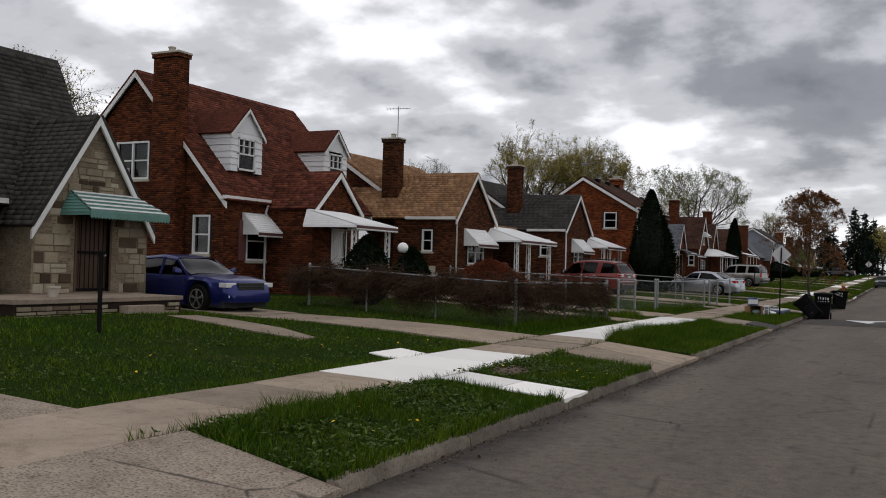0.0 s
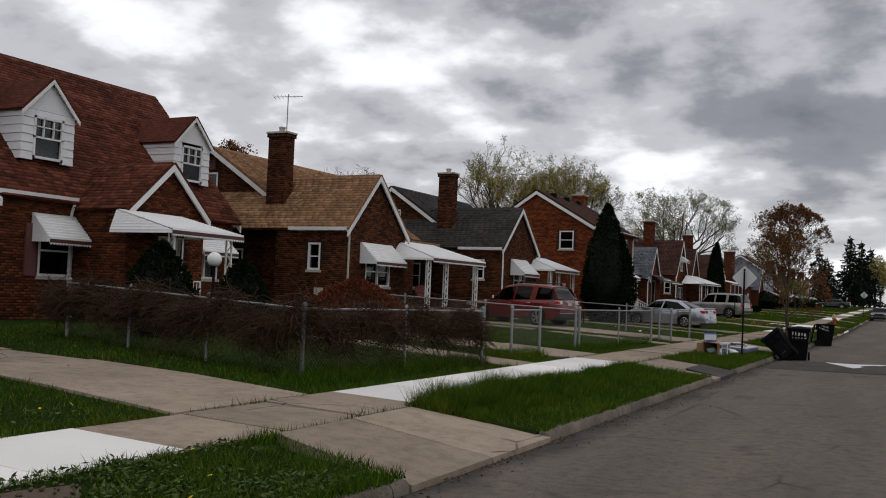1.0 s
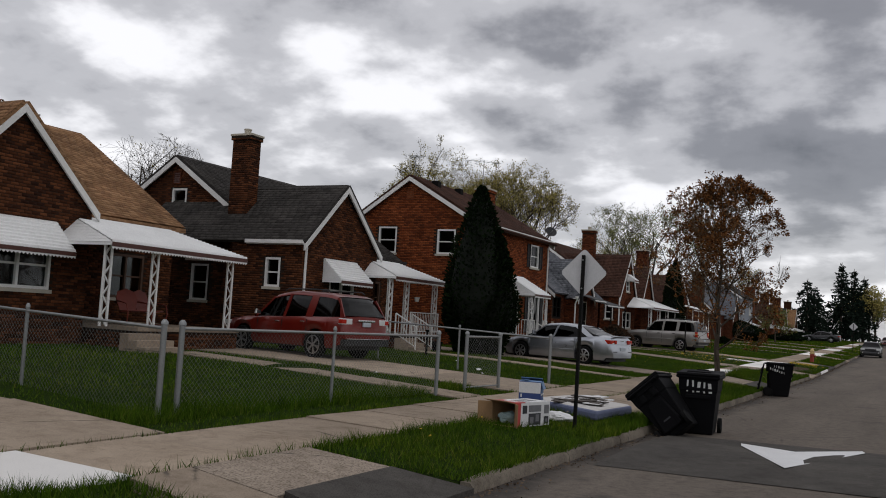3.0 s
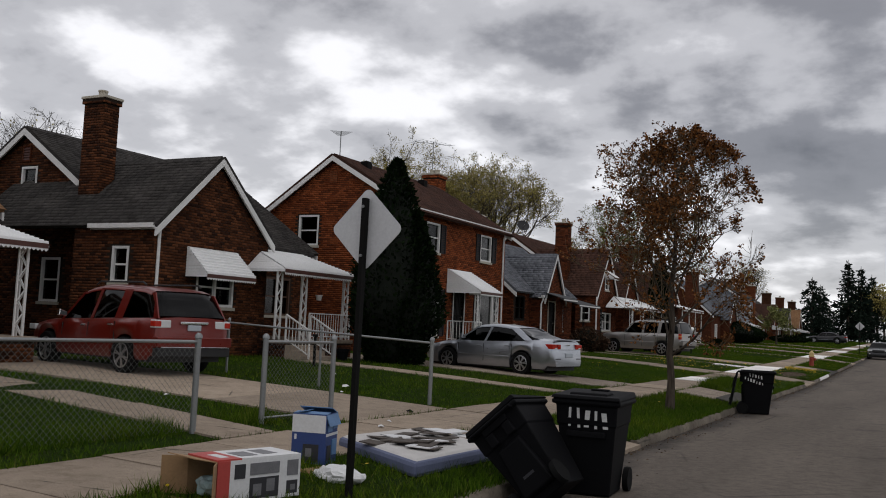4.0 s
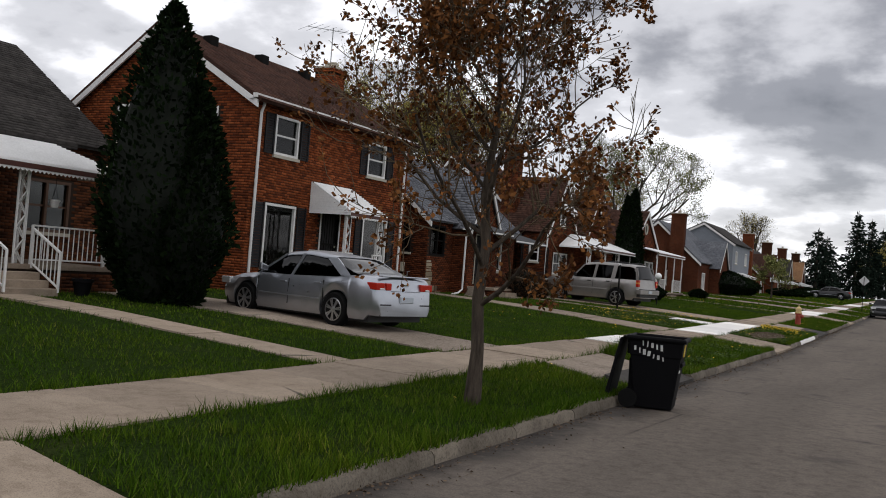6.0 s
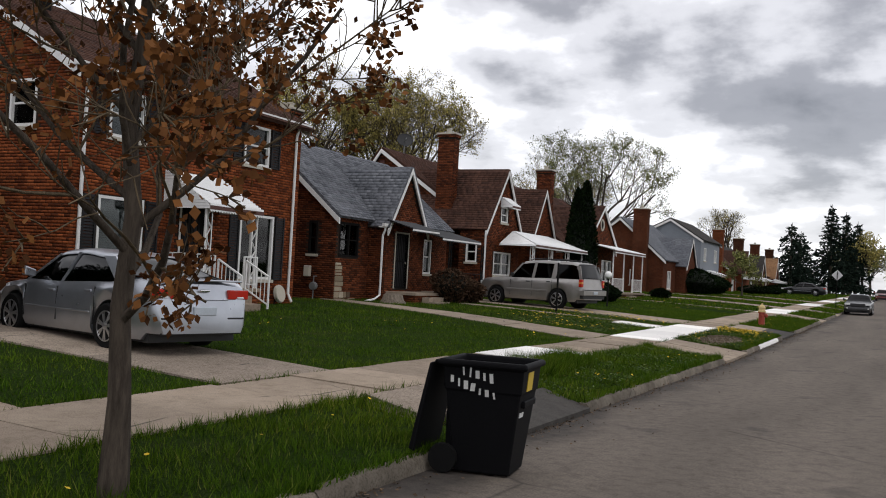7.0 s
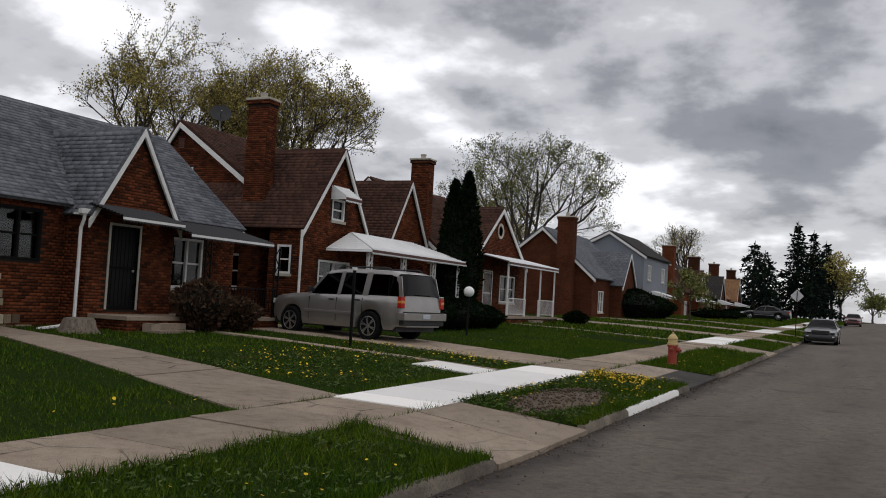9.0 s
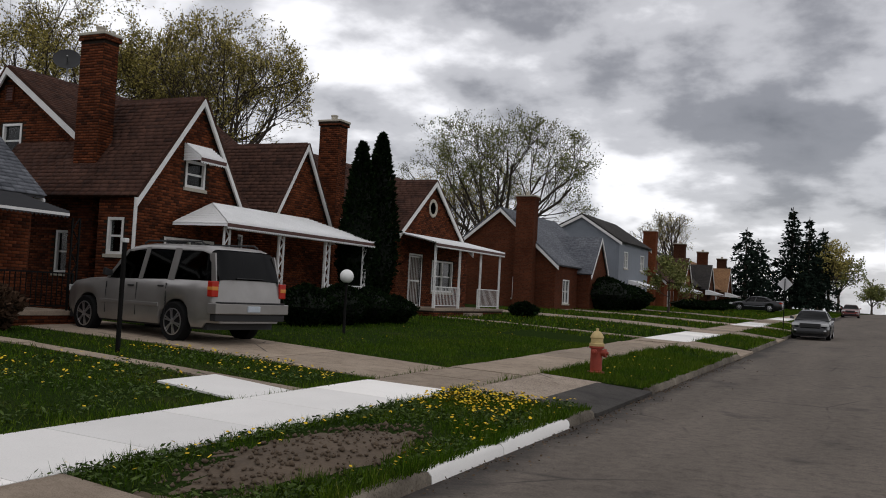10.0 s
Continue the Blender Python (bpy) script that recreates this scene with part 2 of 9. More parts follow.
PIECES[M_ROOF_DARK.name] = piece_mat("shingle_dark_piece", tones((0.0682, 0.0638, 0.0594), (0.0528, 0.0484, 0.0462), (0.0385, 0.0352, 0.033)))
M_ROOF_BROWN = shingle_mat("shingle_brown", (0.085, 0.044, 0.032), (0.065, 0.034, 0.026), (0.048, 0.027, 0.022))
PIECES[M_ROOF_BROWN.name] = piece_mat("shingle_brown_piece", tones((0.0935, 0.0484, 0.0352), (0.0715, 0.0374, 0.0286), (0.0528, 0.0297, 0.0242)))
M_ROOF_GREY = shingle_mat("shingle_grey", (0.18, 0.19, 0.21), (0.135, 0.142, 0.16), (0.09, 0.096, 0.11))
PIECES[M_ROOF_GREY.name] = piece_mat("shingle_grey_piece", tones((0.198, 0.209, 0.231), (0.1485, 0.1562, 0.176), (0.099, 0.1056, 0.121)))
M_ROOF_MOSS = shingle_mat("shingle_grey_green", (0.066, 0.064, 0.056), (0.052, 0.05, 0.046), (0.038, 0.037, 0.034))
PIECES[M_ROOF_MOSS.name] = piece_mat("shingle_grey_green_piece", tones((0.0726, 0.0704, 0.0616), (0.0572, 0.055, 0.0506), (0.0418, 0.0407, 0.0374)))
M_MORTAR = plain_mat("sooty_mortar", (0.036, 0.026, 0.02), 0.95, wear=0.4, gloss=0.05, bump=0.3)
M_WHITE = plain_mat("white_paint", (0.78, 0.77, 0.75), 0.5, wear=0.22, scale=1.6)
M_GALV_DULL = plain_mat("dull_grey_metal", (0.2, 0.21, 0.21), 0.6, 0.3, wear=0.35)
M_SIDING = plain_mat("white_siding", (0.76, 0.76, 0.76), 0.55, wear=0.18, scale=1.2)
M_AWNING = plain_mat("white_aluminium", (0.86, 0.86, 0.85), 0.3, wear=0.2, scale=1.5)
M_MAROON = plain_mat("maroon_trim", (0.10, 0.035, 0.025), 0.6, wear=0.5)
M_AWNING_BLACK = plain_mat("black_awning", (0.03, 0.03, 0.033), 0.5, wear=0.3)
M_AWNING_GREEN = plain_mat("green_awning", (0.12, 0.26, 0.22), 0.45, wear=0.5)
M_STONE_TRIM = plain_mat("limestone", (0.5, 0.46, 0.38), 0.85, wear=0.3, bump=0.2)
M_IRON = plain_mat("black_iron", (0.010, 0.0095, 0.009), 0.7, wear=0.3, gloss=0.06)
M_DARKWOOD = plain_mat("dark_wood", (0.09, 0.045, 0.025), 0.6, wear=0.35)
M_SHUTTER = plain_mat("black_shutter", (0.018, 0.017, 0.018), 0.6, wear=0.25, gloss=0.15)
M_SHUTTER_RED = plain_mat("maroon_shutter", (0.13, 0.05, 0.045), 0.6, wear=0.25)
M_BLIND = plain_mat("blind", (0.55, 0.57, 0.56), 0.8, wear=0.15)
# dark colour put in for the unlit rooms behind the panes
M_DARK = plain_mat("painted_room_shade", (0.05, 0.045, 0.04), 0.9)
M_CONCRETE = concrete_mat("old_concrete", (0.265, 0.215, 0.168), (0.375, 0.31, 0.246))
M_CONCRETE_ROUGH = concrete_mat("pebbled_concrete", (0.25, 0.208, 0.17), (0.345, 0.292, 0.242), 1.0, 42.0)
M_CONCRETE_NEW = concrete_mat("new_concrete", (0.80, 0.79, 0.77), (0.87, 0.86, 0.84), 0.12)
M_KERB = concrete_mat("kerb_concrete", (0.075, 0.065, 0.053), (0.24, 0.212, 0.175), 0.6, 45.0)
M_PATCH = concrete_mat("asphalt_patch", (0.05, 0.047, 0.045), (0.085, 0.08, 0.074), 0.7, 70.0)

k = Mat("glass", 0.02)
k.n.remove(k.b)
clear, shine, fres, mixer = (k.n.new(s) for s in ("ShaderNodeBsdfTransparent", "ShaderNodeBsdfGlossy", "ShaderNodeFresnel", "ShaderNodeMixShader"))
clear.inputs[0].default_value = (0.42, 0.45, 0.45, 1)
shine.inputs["Roughness"].default_value = 0.03
fres.inputs[0].default_value = 1.4
k.l.new(fres.outputs[0], mixer.inputs[0]), k.l.new(clear.outputs[0], mixer.inputs[1]), k.l.new(shine.outputs[0], mixer.inputs[2])
k.l.new(mixer.outputs[0], k.n["Material Output"].inputs[0])
M_GLASS = k.m

# worn asphalt: grey with darker strips, cracks and stains
k = Mat("road_asphalt", 0.95, gloss=0.12)
grit, broad = k.noise(55.0, 3.0, 0.7), k.noise(0.35, 7.0, 0.6, k.uv(2.2, 0.35, 1, "Object"))
col = k.ramp(broad, [(0.3, (0.104, 0.088, 0.074)), (0.7, (0.154, 0.130, 0.109))])
col = k.mix(0.55, col, k.ramp(grit, [(0.3, (0.45, 0.45, 0.45)), (0.52, (1, 1, 1)), (0.75, (1.5, 1.45, 1.4))]), "MULTIPLY")
blot = k.noise(0.9, 6.0, 0.6)
col = k.mix(k.ramp(blot, [(0.6, (0, 0, 0)), (0.7, (0.55, 0.55, 0.55))]), col, (0.045, 0.042, 0.04))
crack = k.node("ShaderNodeTexVoronoi", k.uv(0.35, 0.22, 1, "Object"), Scale=1.0)
crack.feature = "DISTANCE_TO_EDGE"
line = k.ramp(crack.outputs["Distance"], [(0.0, (1, 1, 1)), (0.010, (0, 0, 0))])
# damp dirt lies along the gutter, its edge ragged
xyz = k.n.new("ShaderNodeSeparateXYZ")
k.l.new(k.c.outputs["Object"], xyz.inputs[0])
edge = k.n.new("ShaderNodeMath")
edge.operation = "ADD"
k.l.new(xyz.outputs["X"], edge.inputs[0])
wob = k.n.new("ShaderNodeMath")
wob.operation = "MULTIPLY"
wob.inputs[1].default_value = 1.5
k.l.new(k.noise(0.55, 6.0, 0.7), wob.inputs[0])
k.l.new(wob.outputs[0], edge.inputs[1])
damp = k.n.new("ShaderNodeMapRange")
for key, v in (("From Min", -2.75), ("From Max", -2.35), ("To Min", 0.75), ("To Max", 0.0)):
    damp.inputs[key].default_value = v
k.l.new(edge.outputs[0], damp.inputs[0])
col = k.mix(damp.outputs[0], col, (0.036, 0.033, 0.031))
fleck = k.noise(7.0, 6.0, 0.75)
col = k.mix(1.0, col, k.ramp(fleck, [(0.32, (0.68, 0.68, 0.68)), (0.5, (1, 1, 1)), (0.72, (1.18, 1.17, 1.15))]), "MULTIPLY")
col = k.mix(k.mix(1.0, line, k.ramp(k.noise(0.5), [(0.5, (0, 0, 0)), (0.6, (0.7, 0.7, 0.7))]), "MULTIPLY"), col, (0.03, 0.028, 0.027))
k.color(col).bump(grit, 0.4, 0.006)
M_ROAD = k.m

# turf seen between the blades: green with straw and bare soil
k = Mat("turf", 0.95, gloss=0.0)
fine, broad = k.noise(30.0, 5.0, 0.7), k.noise(0.6, 6.0, 0.6)
col = k.mix(k.ramp(fine, [(0.35, (0, 0, 0)), (0.65, (1, 1, 1))]), (0.010, 0.017, 0.005), (0.03, 0.05, 0.012))
col = k.mix(k.ramp(broad, [(0.58, (0, 0, 0)), (0.75, (0.6, 0.6, 0.6))]), col, (0.05, 0.05, 0.02))
k.color(col).bump(fine, 0.8, 0.03)
M_TURF = k.m


def leaf_mat(name, a, b, rough=0.6, gloss=0.1):
    """Leaves and blades: tone varies from piece to piece."""
    k = Mat(name, rough, gloss=gloss)
    g = k.n.new("ShaderNodeNewGeometry")
    k.color(k.ramp(g.outputs["Random Per Island"], [(0.0, a), (1.0, b)]))
    return k.m


k = Mat("grass_blade", 0.8, gloss=0.04)
g = k.n.new("ShaderNodeNewGeometry")
col = k.ramp(g.outputs["Random Per Island"], [(0.0, (0.019, 0.044, 0.003)), (0.85, (0.068, 0.122, 0.007)), (1.0, (0.125, 0.14, 0.028))])
col = k.mix(1.0, col, k.ramp(k.noise(0.45, 5.0, 0.65), [(0.36, (0.78, 0.9, 0.7)), (0.5, (1, 1, 1)), (0.66, (1.42, 1.22, 1.1))]), "MULTIPLY")
k.color(col)
M_BLADE = k.m
M_SOIL = plain_mat("bare_soil", (0.12, 0.085, 0.055), 0.95, wear=0.5, scale=2.0, bump=0.8)

# ---------------------------------------------------------------- building helpers
Z = Vector((0, 0, 1))
BASES = {}


def quad_box(bm, c):
    """A hexahedron from eight corners: four below, four above, both in the same turn."""
    v = [bm.verts.new(p) for p in c]
    for f in ((3, 2, 1, 0), (4, 5, 6, 7), (0, 1, 5, 4), (1, 2, 6, 5), (2, 3, 7, 6), (3, 0, 4, 7)):
        bm.faces.new([v[i] for i in f])
    return v


def box(bm, x0, x1, y0, y1, z0, z1):
    return quad_box(bm, [(x0, y0, z0), (x1, y0, z0), (x1, y1, z0), (x0, y1, z0), (x0, y0, z1), (x1, y0, z1), (x1, y1, z1), (x0, y1, z1)])


def beam(bm, p, q, a, b, up=Z):
    """A bar from p to q, a wide and b high."""
    p, q = Vector(p), Vector(q)
    d = (q - p).normalized()
    side = d.cross(up)
    side = side.normalized() if side.length > 1e-4 else Vector((1, 0, 0))
    top = side.cross(d).normalized()
    s, t = side * a / 2, top * b / 2
    return quad_box(bm, [p - s - t, p + s - t, q + s - t, q - s - t, p - s + t, p + s + t, q + s + t, q - s + t])


def tube(bm, path, radii, sides=6, cap=True):
    """A round bar along a path, with a radius for each point or one for all."""
    path = [Vector(p) for p in path]
    if isinstance(radii, (int, float)):
        radii = [radii] * len(path)
    rings = []
    for i, p in enumerate(path):
        d = (path[min(i + 1, len(path) - 1)] - path[max(i - 1, 0)]).normalized()
        a = d.orthogonal().normalized() if i == 0 else (last - last.dot(d) * d).normalized()
        last = a
        b = d.cross(a)
        rings.append([bm.verts.new(p + radii[i] * (a * math.cos(k * math.tau / sides) + b * math.sin(k * math.tau / sides))) for k in range(sides)])
    for r, s in zip(rings, rings[1:]):
        for k in range(sides):
            bm.faces.new((r[k], r[(k + 1) % sides], s[(k + 1) % sides], s[k]))
    if cap and sides > 2:
        bm.faces.new(rings[0][::-1]), bm.faces.new(rings[-1])
    return rings


def lathe(bm, profile, centre, sides=20, axis=Z):
    """A turned body: (radius, height) pairs about an axis through centre."""
    axis = Vector(axis).normalized()
    a = axis.orthogonal().normalized()
    b = axis.cross(a)
    rings = []
    for r, h in profile:
        o = Vector(centre) + axis * h
        rings.append([bm.verts.new(o + max(r, 1e-4) * (a * math.cos(k * math.tau / sides) + b * math.sin(k * math.tau / sides))) for k in range(sides)])
    for r, s in zip(rings, rings[1:]):
        for k in range(sides):
            bm.faces.new((r[k], r[(k + 1) % sides], s[(k + 1) % sides], s[k]))
    bm.faces.new(rings[0][::-1]), bm.faces.new(rings[-1])


def prism(bm, pts, shift):
    """A flat outline pushed along shift."""
    a = [bm.verts.new(p) for p in pts]
    b = [bm.verts.new(Vector(p) + Vector(shift)) for p in pts]
    bm.faces.new(a[::-1]), bm.faces.new(b)
    for i in range(len(a)):
        j = (i + 1) % len(a)
        bm.faces.new((a[i], a[j], b[j], b[i]))


def unwrap(bm):
    """Metric UVs: across the face and up the face."""
    uv = bm.loops.layers.uv.verify()
    for f in bm.faces:
        n = f.normal
        u = Z.cross(n)
        u = u.normalized() if u.length > 0.05 else Vector((1, 0, 0))
        w = n.cross(u)
        for lp in f.loops:
            lp[uv].uv = (lp.vert.co.dot(u), lp.vert.co.dot(w))


def part(name, bm, material, parent=None, label="", smooth=False, bevel=0.0, recalc=True):
    """Links a bmesh, given in world places, as one mesh object under a thing or part."""
    if recalc:
        bmesh.ops.recalc_face_normals(bm, faces=bm.faces)
    bm.normal_update()
    unwrap(bm)
    base = BASES.get(parent.name, Vector()) if parent else Vector()
    if base.length:
        bmesh.ops.translate(bm, vec=-base, verts=bm.verts)
    me = bpy.data.meshes.new(name)
    bm.to_mesh(me)
    bm.free()
    me.materials.append(material)
    if smooth:
        me.shade_smooth() if smooth is True else me.shade_smooth()
    ob = new(name, me)
    if smooth == "auto":
        me.set_sharp_from_angle(angle=radians(38))
    if bevel:
        md = ob.modifiers.new("bevel", "BEVEL")
        md.width, md.segments, md.limit_method = bevel, 2, "ANGLE"
    if parent:
        ob.parent = parent
        BASES[ob.name] = base
    if label:
        tagged(ob, label)
    return ob


def thing(name, base, label, category, group="", kind=""):
    """An Empty at the base of a thing; its parts are given in world places."""
    ob = new(name)
    ob.location = base
    ob.empty_display_size = 0.2
    BASES[ob.name] = Vector(base)
    return tagged(ob, label, category, group, kind)


def raw_mesh(name, verts, faces, material, parent=None, smooth=False):
    """A large mesh from arrays; all faces have the same number of corners."""
    verts, faces = np.asarray(verts, dtype=np.float32), np.asarray(faces, dtype=np.int32)
    me = bpy.data.meshes.new(name)
    me.vertices.add(len(verts))
    me.vertices.foreach_set("co", verts.ravel())
    n, kk = faces.shape
    me.loops.add(n * kk)
    me.loops.foreach_set("vertex_index", faces.ravel())
    me.polygons.add(n)
    me.polygons.foreach_set("loop_start", np.arange(0, n * kk, kk, dtype=np.int32))
    me.update(calc_edges=True)
    me.materials.append(material)
    if smooth:
        me.shade_smooth()
    ob = new(name, me)
    if parent:
        ob.parent = parent
    return ob


def lerp(a, b, t):
    return a + (b - a) * t


GROUND = ((-900, 0.7), (-60, 0.65), (-17, 0.60), (-12, 0.50), (-7.05, 0.29), (-5.55, 0.25), (-3.80, 0.125))


def rise(y):
    """The street climbs a little towards its far end."""
    return 0.012 * min(max(y - 70.0, 0.0), 130.0)


def dip(x, y):
    """The first drive lies in a shallow dip between two houses."""
    return -0.16 * max(0.0, 1 - abs(y - 19.6) / 4.5) * min(max((-x - 9.0) / 5.0, 0.0), 1.0)


def gz(x, y=0.0):
    """The height of the ground: lawns fall gently to the kerb."""
    if x <= GROUND[0][0]:
        return GROUND[0][1] + rise(y)
    for (a, za), (b, zb) in zip(GROUND, GROUND[1:]):
        if x <= b:
            return lerp(za, zb, (x - a) / (b - a)) + rise(y) + dip(x, y)
    return 0.125 + rise(y)

# ---------------------------------------------------------------- ground, road, kerb, pavement
KERB = -3.64
# drives and aprons: stretch of kerb, stretch at the pavement, material
APRONS = [(1.6, 6.2, 2.0, 6.5, M_CONCRETE_ROUGH), (16.1, 19.65, 16.6, 19.5, M_CONCRETE), (30.2, 33.2, 30.4, 33.0, M_PATCH),
          (41.9, 45.5, 42.3, 45.7, M_CONCRETE), (55.2, 58.4, 55.8, 58.9, M_PATCH), (68.7, 72.05, 69.1, 71.9, M_CONCRETE),
          (79.85, 83.5, 79.3, 82.9, M_PATCH), (95.4, 98.4, 95.0, 98.2, M_CONCRETE), (106.5, 109.6, 106.7, 109.4, M_CONCRETE),
          (117.0, 120.0, 117.2, 119.8, M_CONCRETE), (129.0, 132.0, 129.2, 131.8, M_CONCRETE), (142.0, 145.0, 142.2, 144.8, M_CONCRETE)]



bm = bmesh.new()
xs = [-900, -60, -30, -20, -17, -14, -12, -10.5, -9, -7.05, -5.56, -5.42, -4.6, -3.80]
prof = [(x, gz(x)) for x in xs] + [(-3.79, -0.12), (4.9, -0.12), (4.91, 0.12), (30, 0.5), (900, 0.6)]
cuts = [v for a, b, c, d, _ in APRONS for v in (min(a, c) - 0.05, min(a, c) + 0.12, max(b, d) - 0.12, max(b, d) + 0.05)]
ys = sorted([-400, 15.1, 17.3, 19.6, 21.8, 22.9] + [v for v in range(-20, 200, 4) if min(abs(v - c) for c in cuts) > 0.1] + cuts + [240, 320, 500, 1500])


def sunk(x, y):
    """The soil lies lower under the aprons."""
    return -0.13 if -5.5 < x < -3.785 and any(min(a, c) + 0.05 < y < max(b, d) - 0.05 for a, b, c, d, _ in APRONS) else 0.0


grid = [[bm.verts.new((x, y, z + (0.03 * noise.noise((x * 0.5, y * 0.35, 0)) if -30 < x < -7.1 else 0.0) + sunk(x, y) + rise(y) + dip(x, y))) for x, z in prof] for y in ys]
for r, s in zip(grid, grid[1:]):
    for a in range(len(prof) - 1):
        bm.faces.new((r[a], r[a + 1], s[a + 1], s[a]))
ground = part("ground", bm, M_TURF)
tagged(ground, "patchy spring turf and soil under the lawns and verges", "ground", kind="structure")

bm = bmesh.new()
for a, b in zip(range(-100, 700, 10), range(-90, 710, 10)):
    for x0, x1, z0, z1 in ((KERB, -2.4, -0.005, 0.012), (-2.4, 0.8, 0.012, 0.05), (0.8, 4.9, 0.05, -0.005)):
        v = [bm.verts.new(p) for p in ((x0, a, z0 + rise(a)), (x1, a, z1 + rise(a)), (x1, b, z1 + rise(b)), (x0, b, z0 + rise(b)))]
        bm.faces.new(v)
bmesh.ops.remove_doubles(bm, verts=bm.verts, dist=0.001)
road = part("road", bm, M_ROAD)
tagged(road, "worn grey asphalt road with patched darker strips", "road", kind="structure")

WALK_OUT, WALK_IN = -5.55, -7.04
WHITE_RUNS = ((11.3, 15.1), (20.1, 29.8), (62.3, 64.6), (71.45, 79.2), (98.0, 105.0), (118.0, 124.0), (137.0, 143.0), (158.0, 165.0))
# walks and drives behind the pavement: y at the pavement (two), y at the far end (two), x of the far end, material
DRIVES = [(2.4, 6.6, 2.6, 6.4, -30.0, M_CONCRETE_ROUGH), (16.7, 19.3, 18.8, 21.4, -24.0, M_CONCRETE), (26.5, 27.9, 27.9, 28.9, -15.6, M_CONCRETE),
          (30.1, 32.4, 31.0, 33.6, -26.0, M_CONCRETE), (39.9, 40.9, 41.1, 42.1, -15.4, M_CONCRETE), (42.6, 45.7, 43.0, 45.8, -26.0, M_CONCRETE),
          (51.5, 52.3, 52.0, 52.9, -14.9, M_CONCRETE), (55.0, 57.3, 55.7, 58.2, -24.0, M_CONCRETE_ROUGH), (68.6, 71.0, 72.9, 73.7, -18.0, M_CONCRETE),
          (77.0, 77.4, 77.6, 78.0, -15.6, M_CONCRETE), (79.4, 82.0, 80.3, 83.1, -24.0, M_CONCRETE), (97.3, 97.8, 97.3, 97.8, -14.6, M_CONCRETE), (106.6, 109.4, 106.6, 109.4, -24.0, M_CONCRETE),
          (117.2, 119.8, 117.2, 119.8, -24.0, M_CONCRETE), (129.2, 131.8, 129.2, 131.8, -24.0, M_CONCRETE)]



def slab(name, parent, corners, material, up=0.02, deep=0.12):
    """A cast slab over four ground places (x, y, extra height), eased a little at its joints."""
    bm = bmesh.new()
    c = Vector((sum(p[0] for p in corners) / 4, sum(p[1] for p in corners) / 4, 0))
    top, low = [], []
    for x, y, h in corners:
        d = (c - Vector((x, y, 0)))
        d = d * (0.008 / max(d.length, 0.1))
        z = gz(x, y) + h + up
        low.append((x + d.x, y + d.y, z - deep))
        top.append((x + d.x, y + d.y, z))
    if (Vector(low[1]) - Vector(low[0])).cross(Vector(low[2]) - Vector(low[0])).z < 0:
        low, top = low[::-1], top[::-1]
    quad_box(bm, low + top)
    ob = part(name, bm, material, parent)
    return ob


pavement = thing("pavement", (-6.5, 40, 0.2), "concrete pavement of old buff slabs and newly poured white ones", "pavement", kind="structure")
rng = random.Random(4)
y = -6.0
while y < 190:
    step = min([1.52 if y < 130 else 4.0] + [cut - y for cut in (62.05, 64.65, 71.5) if 0.01 < cut - y < 1.52])
    white = any(a - 0.4 < y + step / 2 < b + 0.1 for a, b in WHITE_RUNS)
    t1, t2 = rng.uniform(-0.012, 0.012), rng.uniform(-0.012, 0.012)
    if white:
        t1 = t2 = 0.006
    slab("paving_slab", pavement, [(WALK_IN, y, t1), (WALK_OUT, y, t1), (WALK_OUT, y + step, t2), (WALK_IN, y + step, t2)], M_CONCRETE_NEW if white else M_CONCRETE)
    y += step
for a, b in ((11.5, 12.45),):
    for x0, x1 in ((-5.53, -4.65), (-4.64, KERB - 0.02)):
        slab("paving_slab", pavement, [(x0, a, 0), (x1, a, 0), (x1, b, 0), (x0, b, 0)], M_CONCRETE_NEW, 0.015)
for a, b, far in ((12.9, 14.0, -7.75), (75.9, 77.1, -8.6)):
    slab("paving_slab", pavement, [(far, a + 0.3, 0), (-7.05, a, 0), (-7.05, b, 0), (far, b + 0.3, 0)], M_CONCRETE_NEW, 0.024)

drives = thing("driveway", (-12, 40, 0.4), "cracked buff concrete drives and garden walks", "driveway", kind="structure")
# the first garden walk: overgrown at its street end
OLD_WALK = ((-14.2, 15.2, 16.2), (-12.6, 14.65, 15.7), (-11.0, 14.1, 15.1), (-9.6, 13.85, 14.3))
for (x1, p1, q1), (x0, p0, q0) in zip(OLD_WALK, OLD_WALK[1:]):
    slab("drive_slab", drives, [(x0, p0, 0), (x0, q0, 0), (x1, q1, 0), (x1, p1, 0)], M_CONCRETE, 0.024)
for a0, a1, b0, b1, xe, mat in DRIVES:
    n = max(2, round(abs(xe - WALK_IN) / 2.6))
    for i in range(n):
        t0, t1 = i / n, (i + 1) / n
        x0, x1 = lerp(WALK_IN - 0.01, xe, t0), lerp(WALK_IN - 0.01, xe, t1)
        h = rng.uniform(-0.01, 0.012)
        cuts = ((0, 0.5), (0.5, 1)) if a1 - a0 > 3.5 else ((0, 1),)
        for u, w in cuts:
            p = lambda t, q: lerp(lerp(a0, a1, q), lerp(b0, b1, q), t)
            slab("drive_slab", drives, [(x0, p(t0, u), h), (x0, p(t0, w), h), (x1, p(t1, w), h), (x1, p(t1, u), h)], mat, 0.022)
